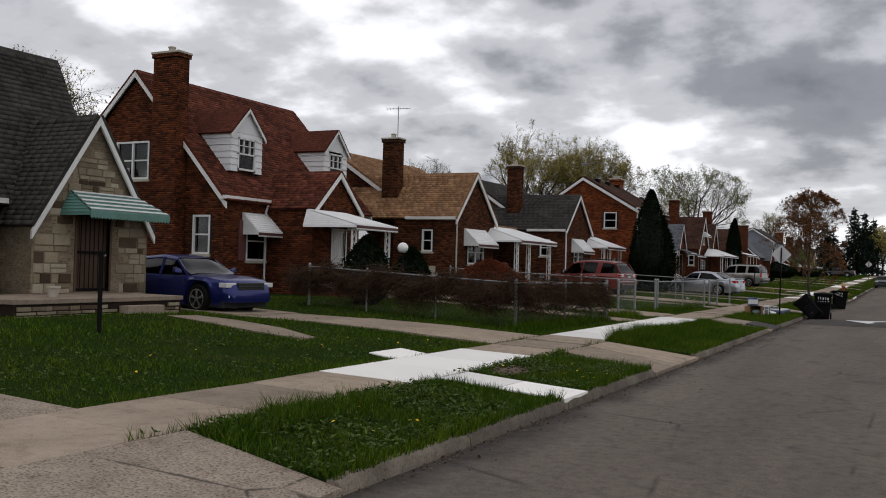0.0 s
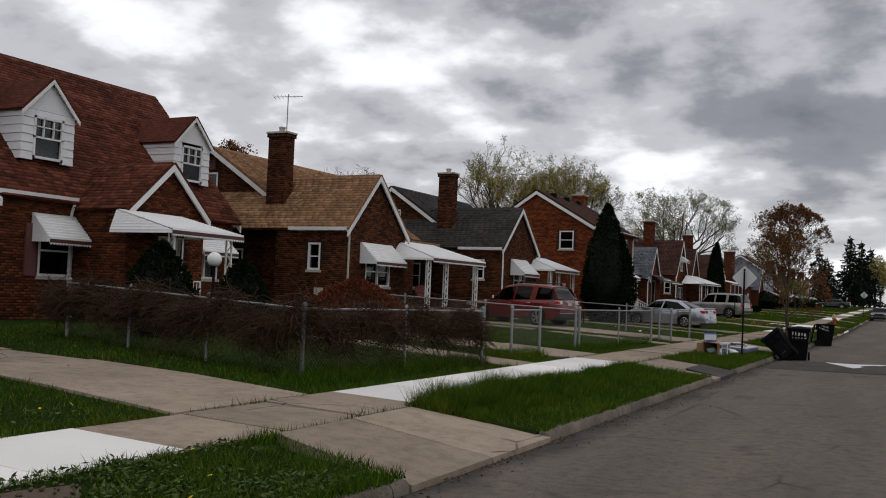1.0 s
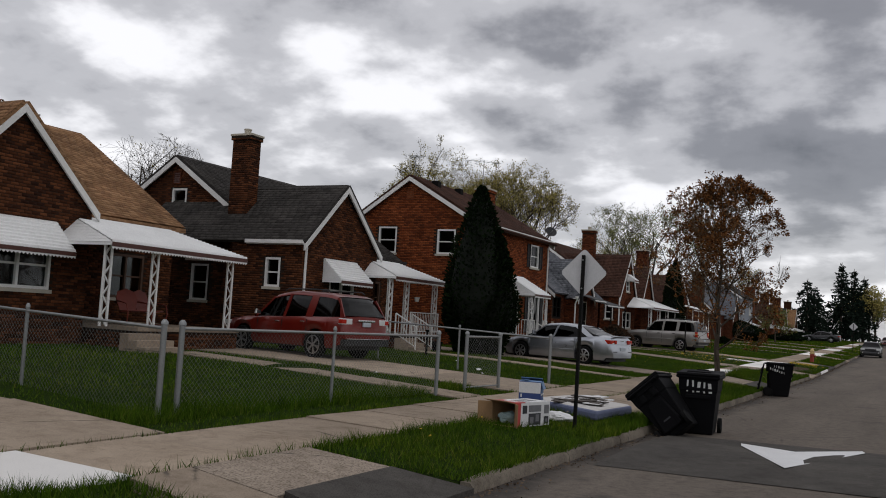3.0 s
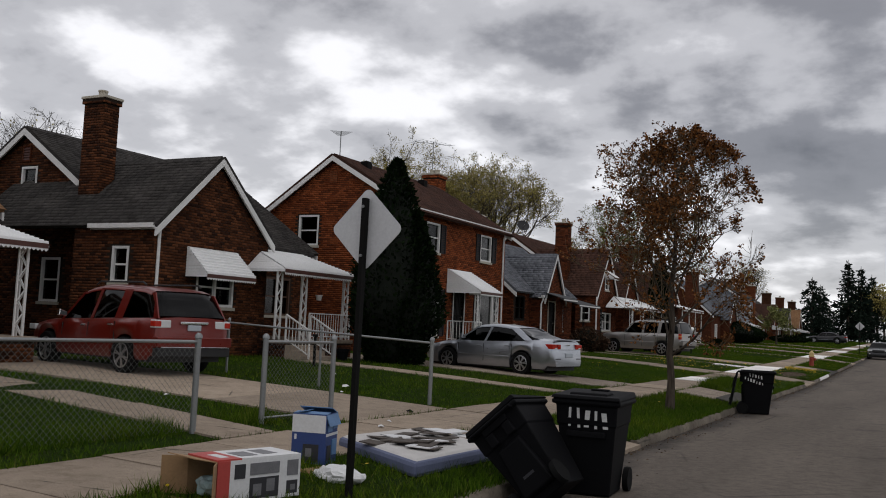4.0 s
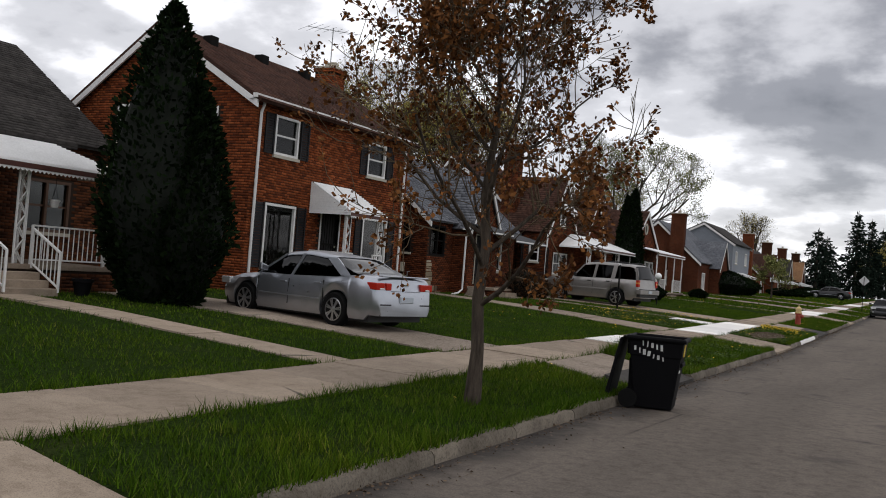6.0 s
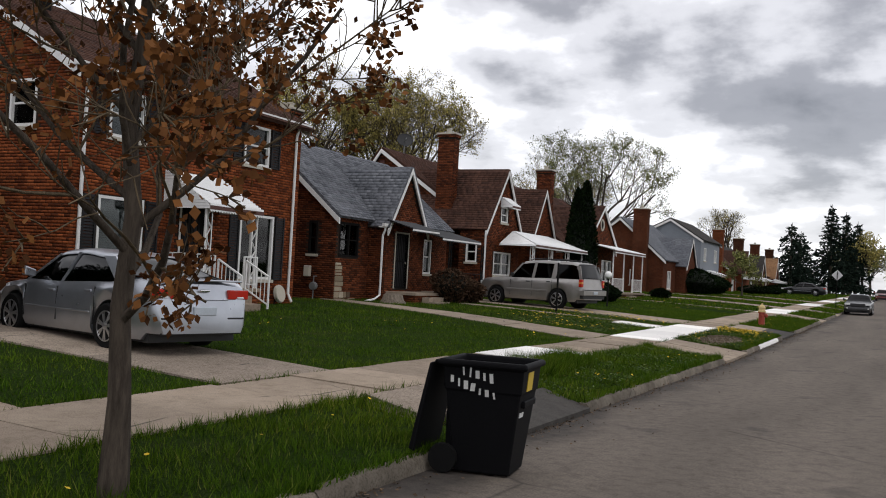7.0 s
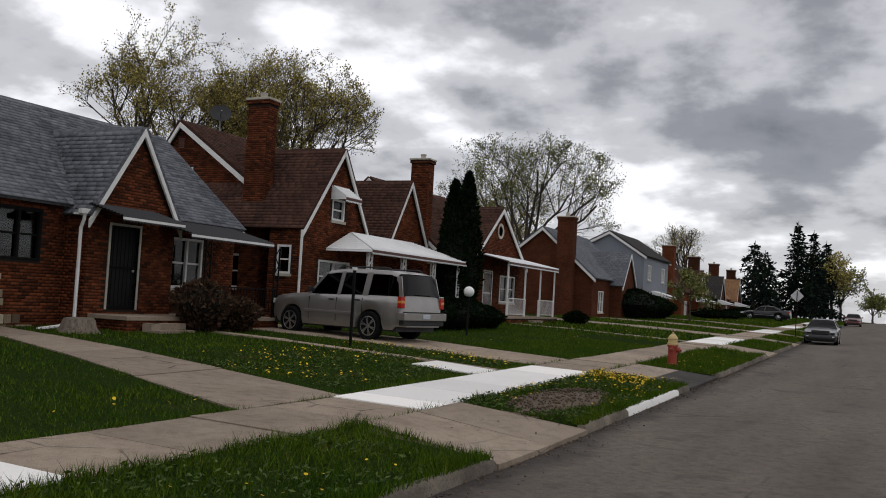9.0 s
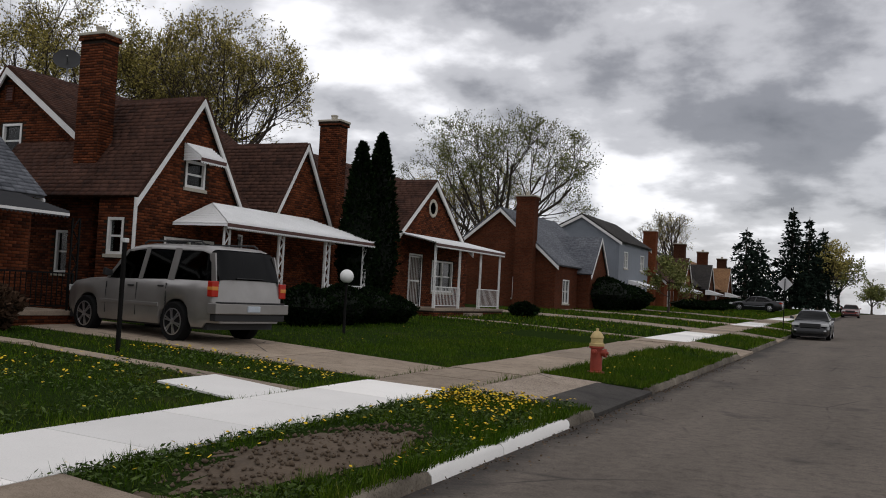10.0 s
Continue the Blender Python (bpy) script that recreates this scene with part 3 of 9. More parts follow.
for k0, k1, p0, p1, mat in APRONS:
    cuts = ((0, 0.5), (0.5, 1)) if k1 - k0 > 2.9 and mat is not M_PATCH else ((0, 1),)
    for u, w in cuts:
        x0, x1, h = WALK_OUT + 0.01, KERB + 0.02, rng.uniform(-0.005, 0.008)
        if mat is M_PATCH and 25 < k0 < 35:
            slab("apron_slab", drives, [(x0, p0, h), (x0, p0 + 0.75, h), (x1, k0 + 0.8, -0.085), (x1, k0, -0.085)], M_CONCRETE, 0.02)
            p0, k0 = p0 + 0.76, k0 + 0.81
        if mat is M_PATCH and k0 > 25:
            slab("apron_slab", drives, [(x0, p0, h), (x0, p1, h), (-4.5, lerp(p1, k1, 0.6), -0.03), (-4.5, lerp(p0, k0, 0.6), -0.03)], M_CONCRETE_ROUGH, 0.02)
            x0 = -4.49
        slab("apron_slab", drives, [(x0, lerp(p0, p1, u), h), (x0, lerp(p0, p1, w), h), (x1, lerp(k0, k1, w), -0.085), (x1, lerp(k0, k1, u), -0.085)], mat, 0.02)

kerb = thing("kerb", (KERB, 40, 0), "chipped concrete kerb stones along the road", "kerb", kind="structure")
y = -6.0
while y < 190:
    stops = [a for a, *_ in APRONS if a > y] + [999]
    inside = [b for a, b, *_ in APRONS if a - 0.05 <= y < b]
    if inside:
        y = inside[0]
        continue
    e = min(y + rng.choice((1.8, 2.4, 3.0)), min(stops))
    if e - y < 0.25:
        y = e
        continue
    bm = bmesh.new()
    n = max(2, round((e - y) / 0.25))
    rows = []
    for i in range(n + 1):
        yy = lerp(y + 0.01, e - 0.01, i / n)
        edge = min(yy - y, e - yy)
        j = 0.014 * noise.noise((yy * 3.1, 2.0, 0))
        up = rise(yy)
        top = up + 0.125 + j + (-0.02 if edge < 0.05 else 0)
        rows.append([bm.verts.new((KERB - 0.15, yy, up - 0.1)), bm.verts.new((KERB - 0.15, yy, top)), bm.verts.new((KERB - 0.045 + j, yy, top)),
                     bm.verts.new((KERB - 0.012 + j, yy, top - 0.035)), bm.verts.new((KERB + 0.012, yy, up - 0.1))])
    for r, s in zip(rows, rows[1:]):
        for a in range(4):
            bm.faces.new((r[a], r[a + 1], s[a + 1], s[a]))
    bm.faces.new(rows[0]), bm.faces.new(rows[-1][::-1])
    part("kerb_stone", bm, M_CONCRETE_NEW if 73.2 < y < 76.4 else M_KERB, kerb, smooth="auto")
    y = e

# ---------------------------------------------------------------- house building kit
def at_wall(axis, plane):
    """A map from (along, height, outwards) to the world for a street wall ("x") or a wall facing the drive ("y")."""
    return (lambda u, z, d: Vector((plane + d, u, z))) if axis == "x" else (lambda u, z, d: Vector((u, plane - d, z)))


def ubox(bm, at, u0, u1, z0, z1, d0, d1):
    quad_box(bm, [at(u0, z0, d0), at(u1, z0, d0), at(u1, z0, d1), at(u0, z0, d1), at(u0, z1, d0), at(u1, z1, d0), at(u1, z1, d1), at(u0, z1, d1)])


def inside(p, loop):
    x, y = p
    hit = False
    for (x0, y0), (x1, y1) in zip(loop, loop[1:] + loop[:1]):
        if (y0 > y) != (y1 > y) and x < (x1 - x0) * (y - y0) / (y1 - y0) + x0:
            hit = not hit
    return hit


LAID = {}


def lay(host, name, c8, material, singles, lead):
    """Lays pieces given by their eight corners (n, 8, 3): some as parts sharing one mesh, the rest joined."""
    if not len(c8):
        return
    base = np.array(BASES.get(host.name, Vector()))
    c8 = c8 - base
    o = c8[:, 0, :]
    room = max(0, singles - LAID.get(lead, 0))
    alike = np.all(np.abs((c8 - o[:, None]) - (c8[0] - o[0])[None]) < 1e-4, axis=(1, 2))
    pick = np.nonzero(alike)[0][:room]
    LAID[lead] = LAID.get(lead, 0) + len(pick)
    faces = np.array([(4, 5, 6, 7), (0, 1, 5, 4), (1, 2, 6, 5), (2, 3, 7, 6), (3, 0, 4, 7)])
    if len(pick):
        shape = raw_mesh(name, c8[0] - o[0], faces, material, host)
        shape.location = o[pick[0]]
        for i in pick[1:]:
            ob = new(name, shape.data)
            ob.parent, ob.location = host, o[i]
    rest = np.delete(c8, pick, axis=0)
    if len(rest):
        f = (np.arange(len(rest))[:, None, None] * 8 + faces[None]).reshape(-1, 4)
        tagged(raw_mesh(name + "work", rest.reshape(-1, 3), f, material, host), kind="stuff")


def bricks(host, at, outline, holes, material, lead, singles, flip=1):
    """Running bond over a wall's face: 20 x 6.5 cm faces, joints 1 cm and recessed."""
    loop = np.array(outline)
    u0, u1, z0, z1 = loop[:, 0].min(), loop[:, 0].max(), max(loop[:, 1].min(), 0.45), loop[:, 1].max()
    rows = int((z1 - z0) / 0.075)
    cells = []
    for r in range(rows):
        z = z0 + r * 0.075
        first = u0 + 0.002 - (0.105 if r % 2 else 0.0)
        u = first + np.arange(int((u1 - first) / 0.21) + 1) * 0.21
        a, b = np.maximum(u, u0 + 0.002), np.minimum(u + 0.2, u1 - 0.002)
        for p, q in zip(a, b):
            if q - p < 0.04:
                continue
            if not (inside((p + 0.01, z + 0.06), outline) and inside((q - 0.01, z + 0.06), outline) and inside((p + 0.01, z + 0.01), outline) and inside((q - 0.01, z + 0.01), outline)):
                continue
            if any(c < q and d > p and e < z + 0.065 and f > z for c, d, e, f in holes):
                continue
            cells.append((p, q, z, z + 0.065))
    if not cells:
        return
    c = np.array(cells)
    o, du, dz, dd = (np.array(v) for v in (at(0, 0, 0), at(1, 0, 0) - at(0, 0, 0), at(0, 1, 0) - at(0, 0, 0), at(0, 0, 1) - at(0, 0, 0)))
    corner = lambda i, j, d, e: o + du * (c[:, i] + e * (1 if i == 0 else -1))[:, None] + dz * (c[:, j] + e * (1 if j == 2 else -1))[:, None] + dd * d
    c8 = np.stack([corner(0, 2, -0.004, 0), corner(1, 2, -0.004, 0), corner(1, 3, -0.004, 0), corner(0, 3, -0.004, 0),
                   corner(0, 2, 0.008, 0.003), corner(1, 2, 0.008, 0.003), corner(1, 3, 0.008, 0.003), corner(0, 3, 0.008, 0.003)], 1)
    lay(host, "brick", c8, material, singles, lead)


def shingles(host, r0, r1, e0, e1, n, material, lead, singles):
    """Courses of asphalt tabs up one slope, each lapping the one below."""
    r0, r1, e0, e1, n = (np.array(v) for v in (r0, r1, e0, e1, n))
    up, along = r0 - e0, e1 - e0
    slope, length = np.linalg.norm(up), np.linalg.norm(along)
    up, along = up / slope, along / length
    rng = np.random.RandomState(int(abs(e0.sum()) * 97) % 9999)
    spots = []
    rows = int(slope / 0.14)
    for r in range(rows):
        s = -0.03 + r * 0.14
        u = -rng.uniform(0, 0.3) + np.arange(int(length / 0.31) + 2) * 0.31
        for a in u:
            p, q = max(a, -0.01), min(a + 0.3, length + 0.01)
            if q - p > 0.04:
                spots.append((p, q, s))
    c = np.array(spots)
    put = lambda i, ds, h: e0 + along * c[:, i][:, None] + up * (c[:, 2] + ds)[:, None] + n * h
    c8 = np.stack([put(0, 0, 0.0), put(1, 0, 0.0), put(1, 0.15, -0.004), put(0, 0.15, -0.004), put(0, 0, 0.016), put(1, 0, 0.016), put(1, 0.15, 0.004), put(0, 0.15, 0.004)], 1)
    lay(host, "shingle", c8, material, singles, lead)


def wall(house, name, axis, plane, outline, holes, material, thick=0.28, flip=1, to=None):
    """A wall of any outline with its openings cut through."""
    at = at_wall(axis, plane)
    bm = bmesh.new()
    edges = []
    for loop in [outline] + [[(a, c), (b, c), (b, d), (a, d)] for a, b, c, d in holes]:
        v = [bm.verts.new(at(u, z, 0)) for u, z in loop]
        edges += [bm.edges.new((v[i], v[(i + 1) % len(v)])) for i in range(len(v))]
    bmesh.ops.triangle_fill(bm, use_beauty=True, use_dissolve=False, edges=edges)
    ext = bmesh.ops.extrude_face_region(bm, geom=bm.faces[:])
    moved = [g for g in ext["geom"] if isinstance(g, bmesh.types.BMVert)]
    bmesh.ops.translate(bm, vec=(at(0, 0, -thick * flip) - at(0, 0, 0)), verts=moved)
    laid = material.name in PIECES and house.location.y < 112 and name != "back_wall" and (axis == "x" or to is not None)
    ob = part(name, bm, M_MORTAR if laid else material, house)
    if laid:
        singles = 240 if axis == "x" and 30 < house.location.y < 95 else 0
        face = [(to, z - 0.22 if z > 1 and len(outline) == 5 else z) if to is not None and abs(u - to) < 0.3 else (u, z) for u, z in outline]
        bricks(ob, at, face, holes, PIECES[material.name], house.name, singles)
    return ob


def window(house, axis, plane, u0, u1, z0, z1, style="hung", blind=0.0, sill=True, blind_mat=None, trim=0.07, frame_mat=None):
    """A window set in its opening: frame > panes, sill, blind."""
    at = at_wall(axis, plane)
    bm = bmesh.new()
    t = trim
    for a, b, c, d in ((u0, u0 + t, z0, z1), (u1 - t, u1, z0, z1), (u0 + t, u1 - t, z0, z0 + t), (u0 + t, u1 - t, z1 - t, z1)):
        ubox(bm, at, a, b, c, d, -0.14, 0.015)
    cells = [(u0 + t, u1 - t)]
    if style in ("pair", "triple"):
        k = 2 if style == "pair" else 3
        w = (u1 - u0 - 2 * t) / k
        for i in range(1, k):
            m = u0 + t + i * w
            ubox(bm, at, m - t / 2, m + t / 2, z0 + t, z1 - t, -0.13, 0.01)
        cells = [(u0 + t + i * w + (t / 2 if i else 0), u0 + t + (i + 1) * w - (t / 2 if i < k - 1 else 0)) for i in range(k)]
    mid = (z0 + z1) / 2
    if style != "fixed":
        for a, b in cells:
            ubox(bm, at, a, b, mid - 0.025, mid + 0.025, -0.11, -0.04)
    if style == "grid":
        m = (u0 + u1) / 2
        ubox(bm, at, m - 0.012, m + 0.012, mid + 0.025, z1 - t, -0.085, -0.055)
        ubox(bm, at, u0 + t, u1 - t, (mid + z1) / 2 - 0.012, (mid + z1) / 2 + 0.012, -0.083, -0.057)
    frame_ob = part("window", bm, frame_mat or M_WHITE, house)
    for a, b in cells:
        for c, d in ((z0 + t, z1 - t),) if style == "fixed" else ((z0 + t, mid - 0.025), (mid + 0.025, z1 - t)):
            bm = bmesh.new()
            ubox(bm, at, a, b, c, d, -0.073, -0.067)
            g = part("pane", bm, M_GLASS, frame_ob)
            g.visible_shadow = False
    if blind:
        bm = bmesh.new()
        n = max(3, int((z1 - z0) * blind / 0.06))
        for i in range(n):
            zt = z1 - t - i * (z1 - z0 - 2 * t) * blind / n
            ubox(bm, at, u0 + t, u1 - t, zt - 0.9 * (z1 - z0 - 2 * t) * blind / n, zt, -0.20 - 0.008 * (i % 2), -0.185)
        part("blind", bm, blind_mat or M_BLIND, frame_ob)
    if sill:
        bm = bmesh.new()
        ubox(bm, at, u0 - 0.06, u1 + 0.06, z0 - 0.09, z0 - 0.002, -0.05, 0.06)
        part("sill", bm, M_STONE_TRIM, frame_ob)
    return frame_ob


def gable_roof(house, name, ends, eaves, material, over=0.22, thick=0.1):
    """Two sloped slabs. ends: the ridge's two places; eaves: for each side its two places."""
    bm = bmesh.new()
    slopes = []
    for side in eaves:
        r0, r1, e0, e1 = (Vector(p) for p in (*ends, *side))
        down = ((e0 - r0) - (e0 - r0).project(r1 - r0)).normalized()
        n = (r1 - r0).cross(down).normalized()
        n = n if n.z > 0 else -n
        e0, e1 = e0 + down * over, e1 + down * over
        quad_box(bm, [r0, r1, e1, e0, r0 + n * thick, r1 + n * thick, e1 + n * thick, e0 + n * thick])
        slopes.append((r0 + n * thick, r1 + n * thick, e0 + n * thick, e1 + n * thick, n))
    ob = part(name, bm, material, house)
    if material.name in PIECES and 5 < ends[0][1] < 112 and house.parent is None:
        for r0, r1, e0, e1, n in slopes:
            if n.x > 0.05 or n.y < -0.05:
                shingles(ob, r0, r1, e0, e1, n, PIECES[material.name], house.name + "roof", 150 if 30 < ends[0][1] < 85 else 0)
    return ob


def rake(house, pts, axis, drop=0.2, thick=0.06, material=None):
    """White boards down both sides of a gable."""
    bm = bmesh.new()
    out = Vector((1, 0, 0)) if axis == "x" else Vector((0, -1, 0))
    for p, q in zip(pts, pts[1:]):
        p, q = Vector(p), Vector(q)
        d = Vector((0, 0, drop))
        c = [p - d, q - d, q - d + out * thick, p - d + out * thick, p, q, q + out * thick, p + out * thick]
        quad_box(bm, c)
    return part("rake_board", bm, material or M_WHITE, house)


def gutter(house, axis, plane, u0, u1, z, spout=None, ground=0.6, foot=0.25):
    at = at_wall(axis, plane)
    bm = bmesh.new()
    ubox(bm, at, u0, u1, z - 0.12, z, 0.1, 0.22)
    ubox(bm, at, u0, u1, z - 0.15, z - 0.1, -0.05, 0.12)
    ob = part("gutter", bm, M_WHITE, house)
    if spout is not None:
        bm = bmesh.new()
        tube(bm, [at(spout, z - 0.08, 0.16), at(spout, z - 0.25, 0.14), at(spout, z - 0.45, 0.06), at(spout, ground + 0.25, 0.06), at(spout + foot * 0.4, ground + 0.1, 0.1), at(spout + foot, ground + 0.04, 0.16)], 0.042, 8)
        part("downspout", bm, M_WHITE, ob)
    return ob


def awning(house, axis, plane, u0, u1, z_top, z_low, reach, material=None, cheeks=True, valance=0.15, slat=0.11, hip=0.0, trim=None):
    """A sheet-metal awning: lapped slats stepping down, a scalloped skirt and side cheeks."""
    material = material or M_AWNING
    at = at_wall(axis, plane)
    run = math.hypot(reach, z_top - z_low)
    n = max(4, round(run / slat))
    prof = []
    for i in range(n):
        prof += [(lerp(0.005, reach, i / n), lerp(z_top, z_low, i / n) + 0.004, i / n), (lerp(0.005, reach, (i + 0.93) / n), lerp(z_top, z_low, (i + 0.93) / n) + 0.042, (i + 0.93) / n)]
    prof.append((reach, z_low, 1.0))
    bm = bmesh.new()
    rows = []
    for u, s in ((u0, 1), (u1, -1)):
        rows.append([bm.verts.new(at(u + s * hip * (1 - f), z, d)) for d, z, f in prof] + [bm.verts.new(at(u + s * hip * (1 - f), z - 0.035, d)) for d, z, f in prof[::-1]])
    m = len(rows[0])
    for i in range(m):
        bm.faces.new((rows[0][i], rows[0][(i + 1) % m], rows[1][(i + 1) % m], rows[1][i]))
    ob = part("awning", bm, material, house)
    bm = bmesh.new()
    k = max(6, round((u1 - u0) / 0.05))
    front, back = [], []
    for i in range(k + 1):
        u = lerp(u0, u1, i / k)
        low = z_low - valance + 0.022 * math.cos(math.pi * i)
        front.append((bm.verts.new(at(u, z_low - 0.01, reach + 0.004)), bm.verts.new(at(u, low, reach + 0.004))))
        back.append((bm.verts.new(at(u, z_low - 0.01, reach - 0.012)), bm.verts.new(at(u, low, reach - 0.012))))
    for i in range(k):
        bm.faces.new((front[i][0], front[i][1], front[i + 1][1], front[i + 1][0]))
        bm.faces.new((back[i + 1][0], back[i + 1][1], back[i][1], back[i][0]))
        bm.faces.new((front[i][1], back[i][1], back[i + 1][1], front[i + 1][1]))
    part("valance", bm, material, ob)
    if trim is not False:
        bm = bmesh.new()
        ubox(bm, at, u0, u1, z_low - valance * 0.72, z_low - 0.012, reach + 0.006, reach + 0.012)
        part("trim_band", bm, trim or M_MAROON, ob, "faded maroon band")
    if cheeks:
        for u, hu, way in ((u0, u0 + hip, -1), (u1, u1 - hip, 1)):
            bm = bmesh.new()
            low = z_low - 0.09
            k = max(3, round((z_top - low) / 0.075))
            far = lambda z: reach * min(1.0, max(0.02, (z_top - z) / (z_top - z_low)))
            slope = lambda z: min(1.0, max(0.0, (z - z_low) / (z_top - z_low)))
            p = lambda d, z, o: bm.verts.new(at(lerp(u, hu, slope(z)) + way * o, z, d))
            rows = []
            for i in range(k):
                za, zb = lerp(low, z_top, i / k), lerp(low, z_top, (i + 0.96) / k)
                rows += [(p(0.01, za, 0.018), p(far(za), za, 0.018)), (p(0.01, zb, 0.004), p(far(zb), zb, 0.004))]
            for r, t in zip(rows, rows[1:]):
                bm.faces.new((r[0], r[1], t[1], t[0]))
            ext = bmesh.ops.extrude_face_region(bm, geom=bm.faces[:])
            bmesh.ops.translate(bm, vec=at(-way * 0.012, 0, 0) - at(0, 0, 0), verts=[g for g in ext["geom"] if isinstance(g, bmesh.types.BMVert)])
            part("cheek", bm, material, ob)
    return ob


def iron_post(house, x, y, z0, z1, across="y", material=None, width=0.2):
    """A porch post of two slim bars with a zigzag of scrolls between."""
    bm = bmesh.new()
    d = Vector((0, width / 2, 0)) if across == "y" else Vector((width / 2, 0, 0))
    p = Vector((x, y, 0))
    for s in (-1, 1):
        beam(bm, p + s * d + Z * z0, p + s * d + Z * z1, 0.035, 0.035, up=Vector((1, 0, 0)))
    n = max(4, round((z1 - z0) / 0.24))
    for i in range(n):
        a, b = lerp(z0, z1, i / n), lerp(z0, z1, (i + 1) / n)
        s = -1 if i % 2 else 1
        beam(bm, p + s * d * 0.9 + Z * a, p - s * d * 0.9 + Z * b, 0.014, 0.03, up=Vector((1, 0, 0)) if across == "y" else Vector((0, 1, 0)))
    return part("porch_post", bm, material or M_WHITE, house)


def railing(house, p, q, material=None, height=0.8, gap=0.13):
    """A rail with plain bars from foot p to foot q."""
    p, q = Vector(p), Vector(q)
    bm = bmesh.new()
    beam(bm, p + Z * height, q + Z * height, 0.05, 0.035)
    n = max(1, round((q - p).length / gap))
    ob = part("railing", bm, material or M_WHITE, house)
    bm = bmesh.new()
    beam(bm, p + Z * 0.1, q + Z * 0.1, 0.03, 0.03)
    part("bottom_rail", bm, material or M_WHITE, ob)
    for i in range(n + 1):
        m = p.lerp(q, i / n)
        w = 0.04 if i in (0, n) else 0.016
        bm = bmesh.new()
        beam(bm, m + Z * (0.0 if i in (0, n) else 0.1), m + Z * height, w, w, up=Vector((1, 0, 0)))
        part("newel" if i in (0, n) else "baluster", bm, material or M_WHITE, ob)
    return ob


def chimney(house, x0, x1, y0, y1, z0, z1, material, pots=1, cap=None):
    bm = bmesh.new()
    box(bm, x0, x1, y0, y1, z0, z1 - 0.22)
    box(bm, x0 - 0.05, x1 + 0.05, y0 - 0.05, y1 + 0.05, z1 - 0.22, z1 - 0.08)
    laid = material.name in PIECES and y0 < 112
    ob = part("chimney", bm, M_MORTAR if laid else material, house)
    if laid:
        for axis, plane, a, b in (("x", x1, y0, y1), ("y", y0, x0, x1)):
            bricks(ob, at_wall(axis, plane), [(a, z0), (b, z0), (b, z1 - 0.23), (a, z1 - 0.23)], [], PIECES[material.name], house.name, 0)
            bricks(ob, at_wall(axis, plane + (0.05 if axis == "x" else -0.05)), [(a - 0.05, z1 - 0.22), (b + 0.05, z1 - 0.22), (b + 0.05, z1 - 0.07), (a - 0.05, z1 - 0.07)], [], PIECES[material.name], house.name, 0)
    bm = bmesh.new()
    box(bm, x0 - 0.08, x1 + 0.08, y0 - 0.08, y1 + 0.08, z1 - 0.08, z1)
    part("chimney_cap", bm, cap or M_STONE_TRIM, ob, bevel=0.015)
    for i in range(pots):
        bm = bmesh.new()
        c = (lerp(x0, x1, (i + 1) / (pots + 1)), (y0 + y1) / 2, z1)
        lathe(bm, [(0.12, -0.02), (0.12, 0.16), (0.14, 0.17), (0.14, 0.21), (0.1, 0.22)], c, 12)
        part("chimney_pot", bm, M_STONE_TRIM, ob, smooth="auto")
    return ob


def porch_floor(house, x0, x1, y0, y1, z, material=None, steps=0, step_at=None, step_width=1.2, ground=0.55):
    """A porch deck on a brick base, with steps to the garden."""
    bm = bmesh.new()
    box(bm, x0, x1 - 0.04, y0 + 0.04, y1 - 0.04, ground - 0.3, z - 0.1)
    material = material or M_BRICK_BROWN
    laid = material.name in PIECES and y0 < 112
    ob = part("porch_base", bm, M_MORTAR if laid else material, house)
    if laid:
        bricks(ob, at_wall("x", x1 - 0.04), [(y0 + 0.04, ground - 0.1), (y1 - 0.04, ground - 0.1), (y1 - 0.04, z - 0.1), (y0 + 0.04, z - 0.1)], [], PIECES[material.name], house.name, 0)
        bricks(ob, at_wall("y", y0 + 0.04), [(x0, ground - 0.1), (x1 - 0.04, ground - 0.1), (x1 - 0.04, z - 0.1), (x0, z - 0.1)], [], PIECES[material.name], house.name, 0)
    bm = bmesh.new()
    box(bm, x0, x1, y0, y1, z - 0.1, z)
    part("porch_deck", bm, M_CONCRETE, ob, bevel=0.01)
    for i in range(steps):
        bm = bmesh.new()
        zt = z - (i + 1) * (z - ground) / (steps + 1)
        box(bm, x1 + i * 0.28, x1 + (i + 1) * 0.28, step_at - step_width / 2, step_at + step_width / 2, ground - 0.25, zt)
        part("step", bm, M_CONCRETE, ob, bevel=0.01)
    return ob


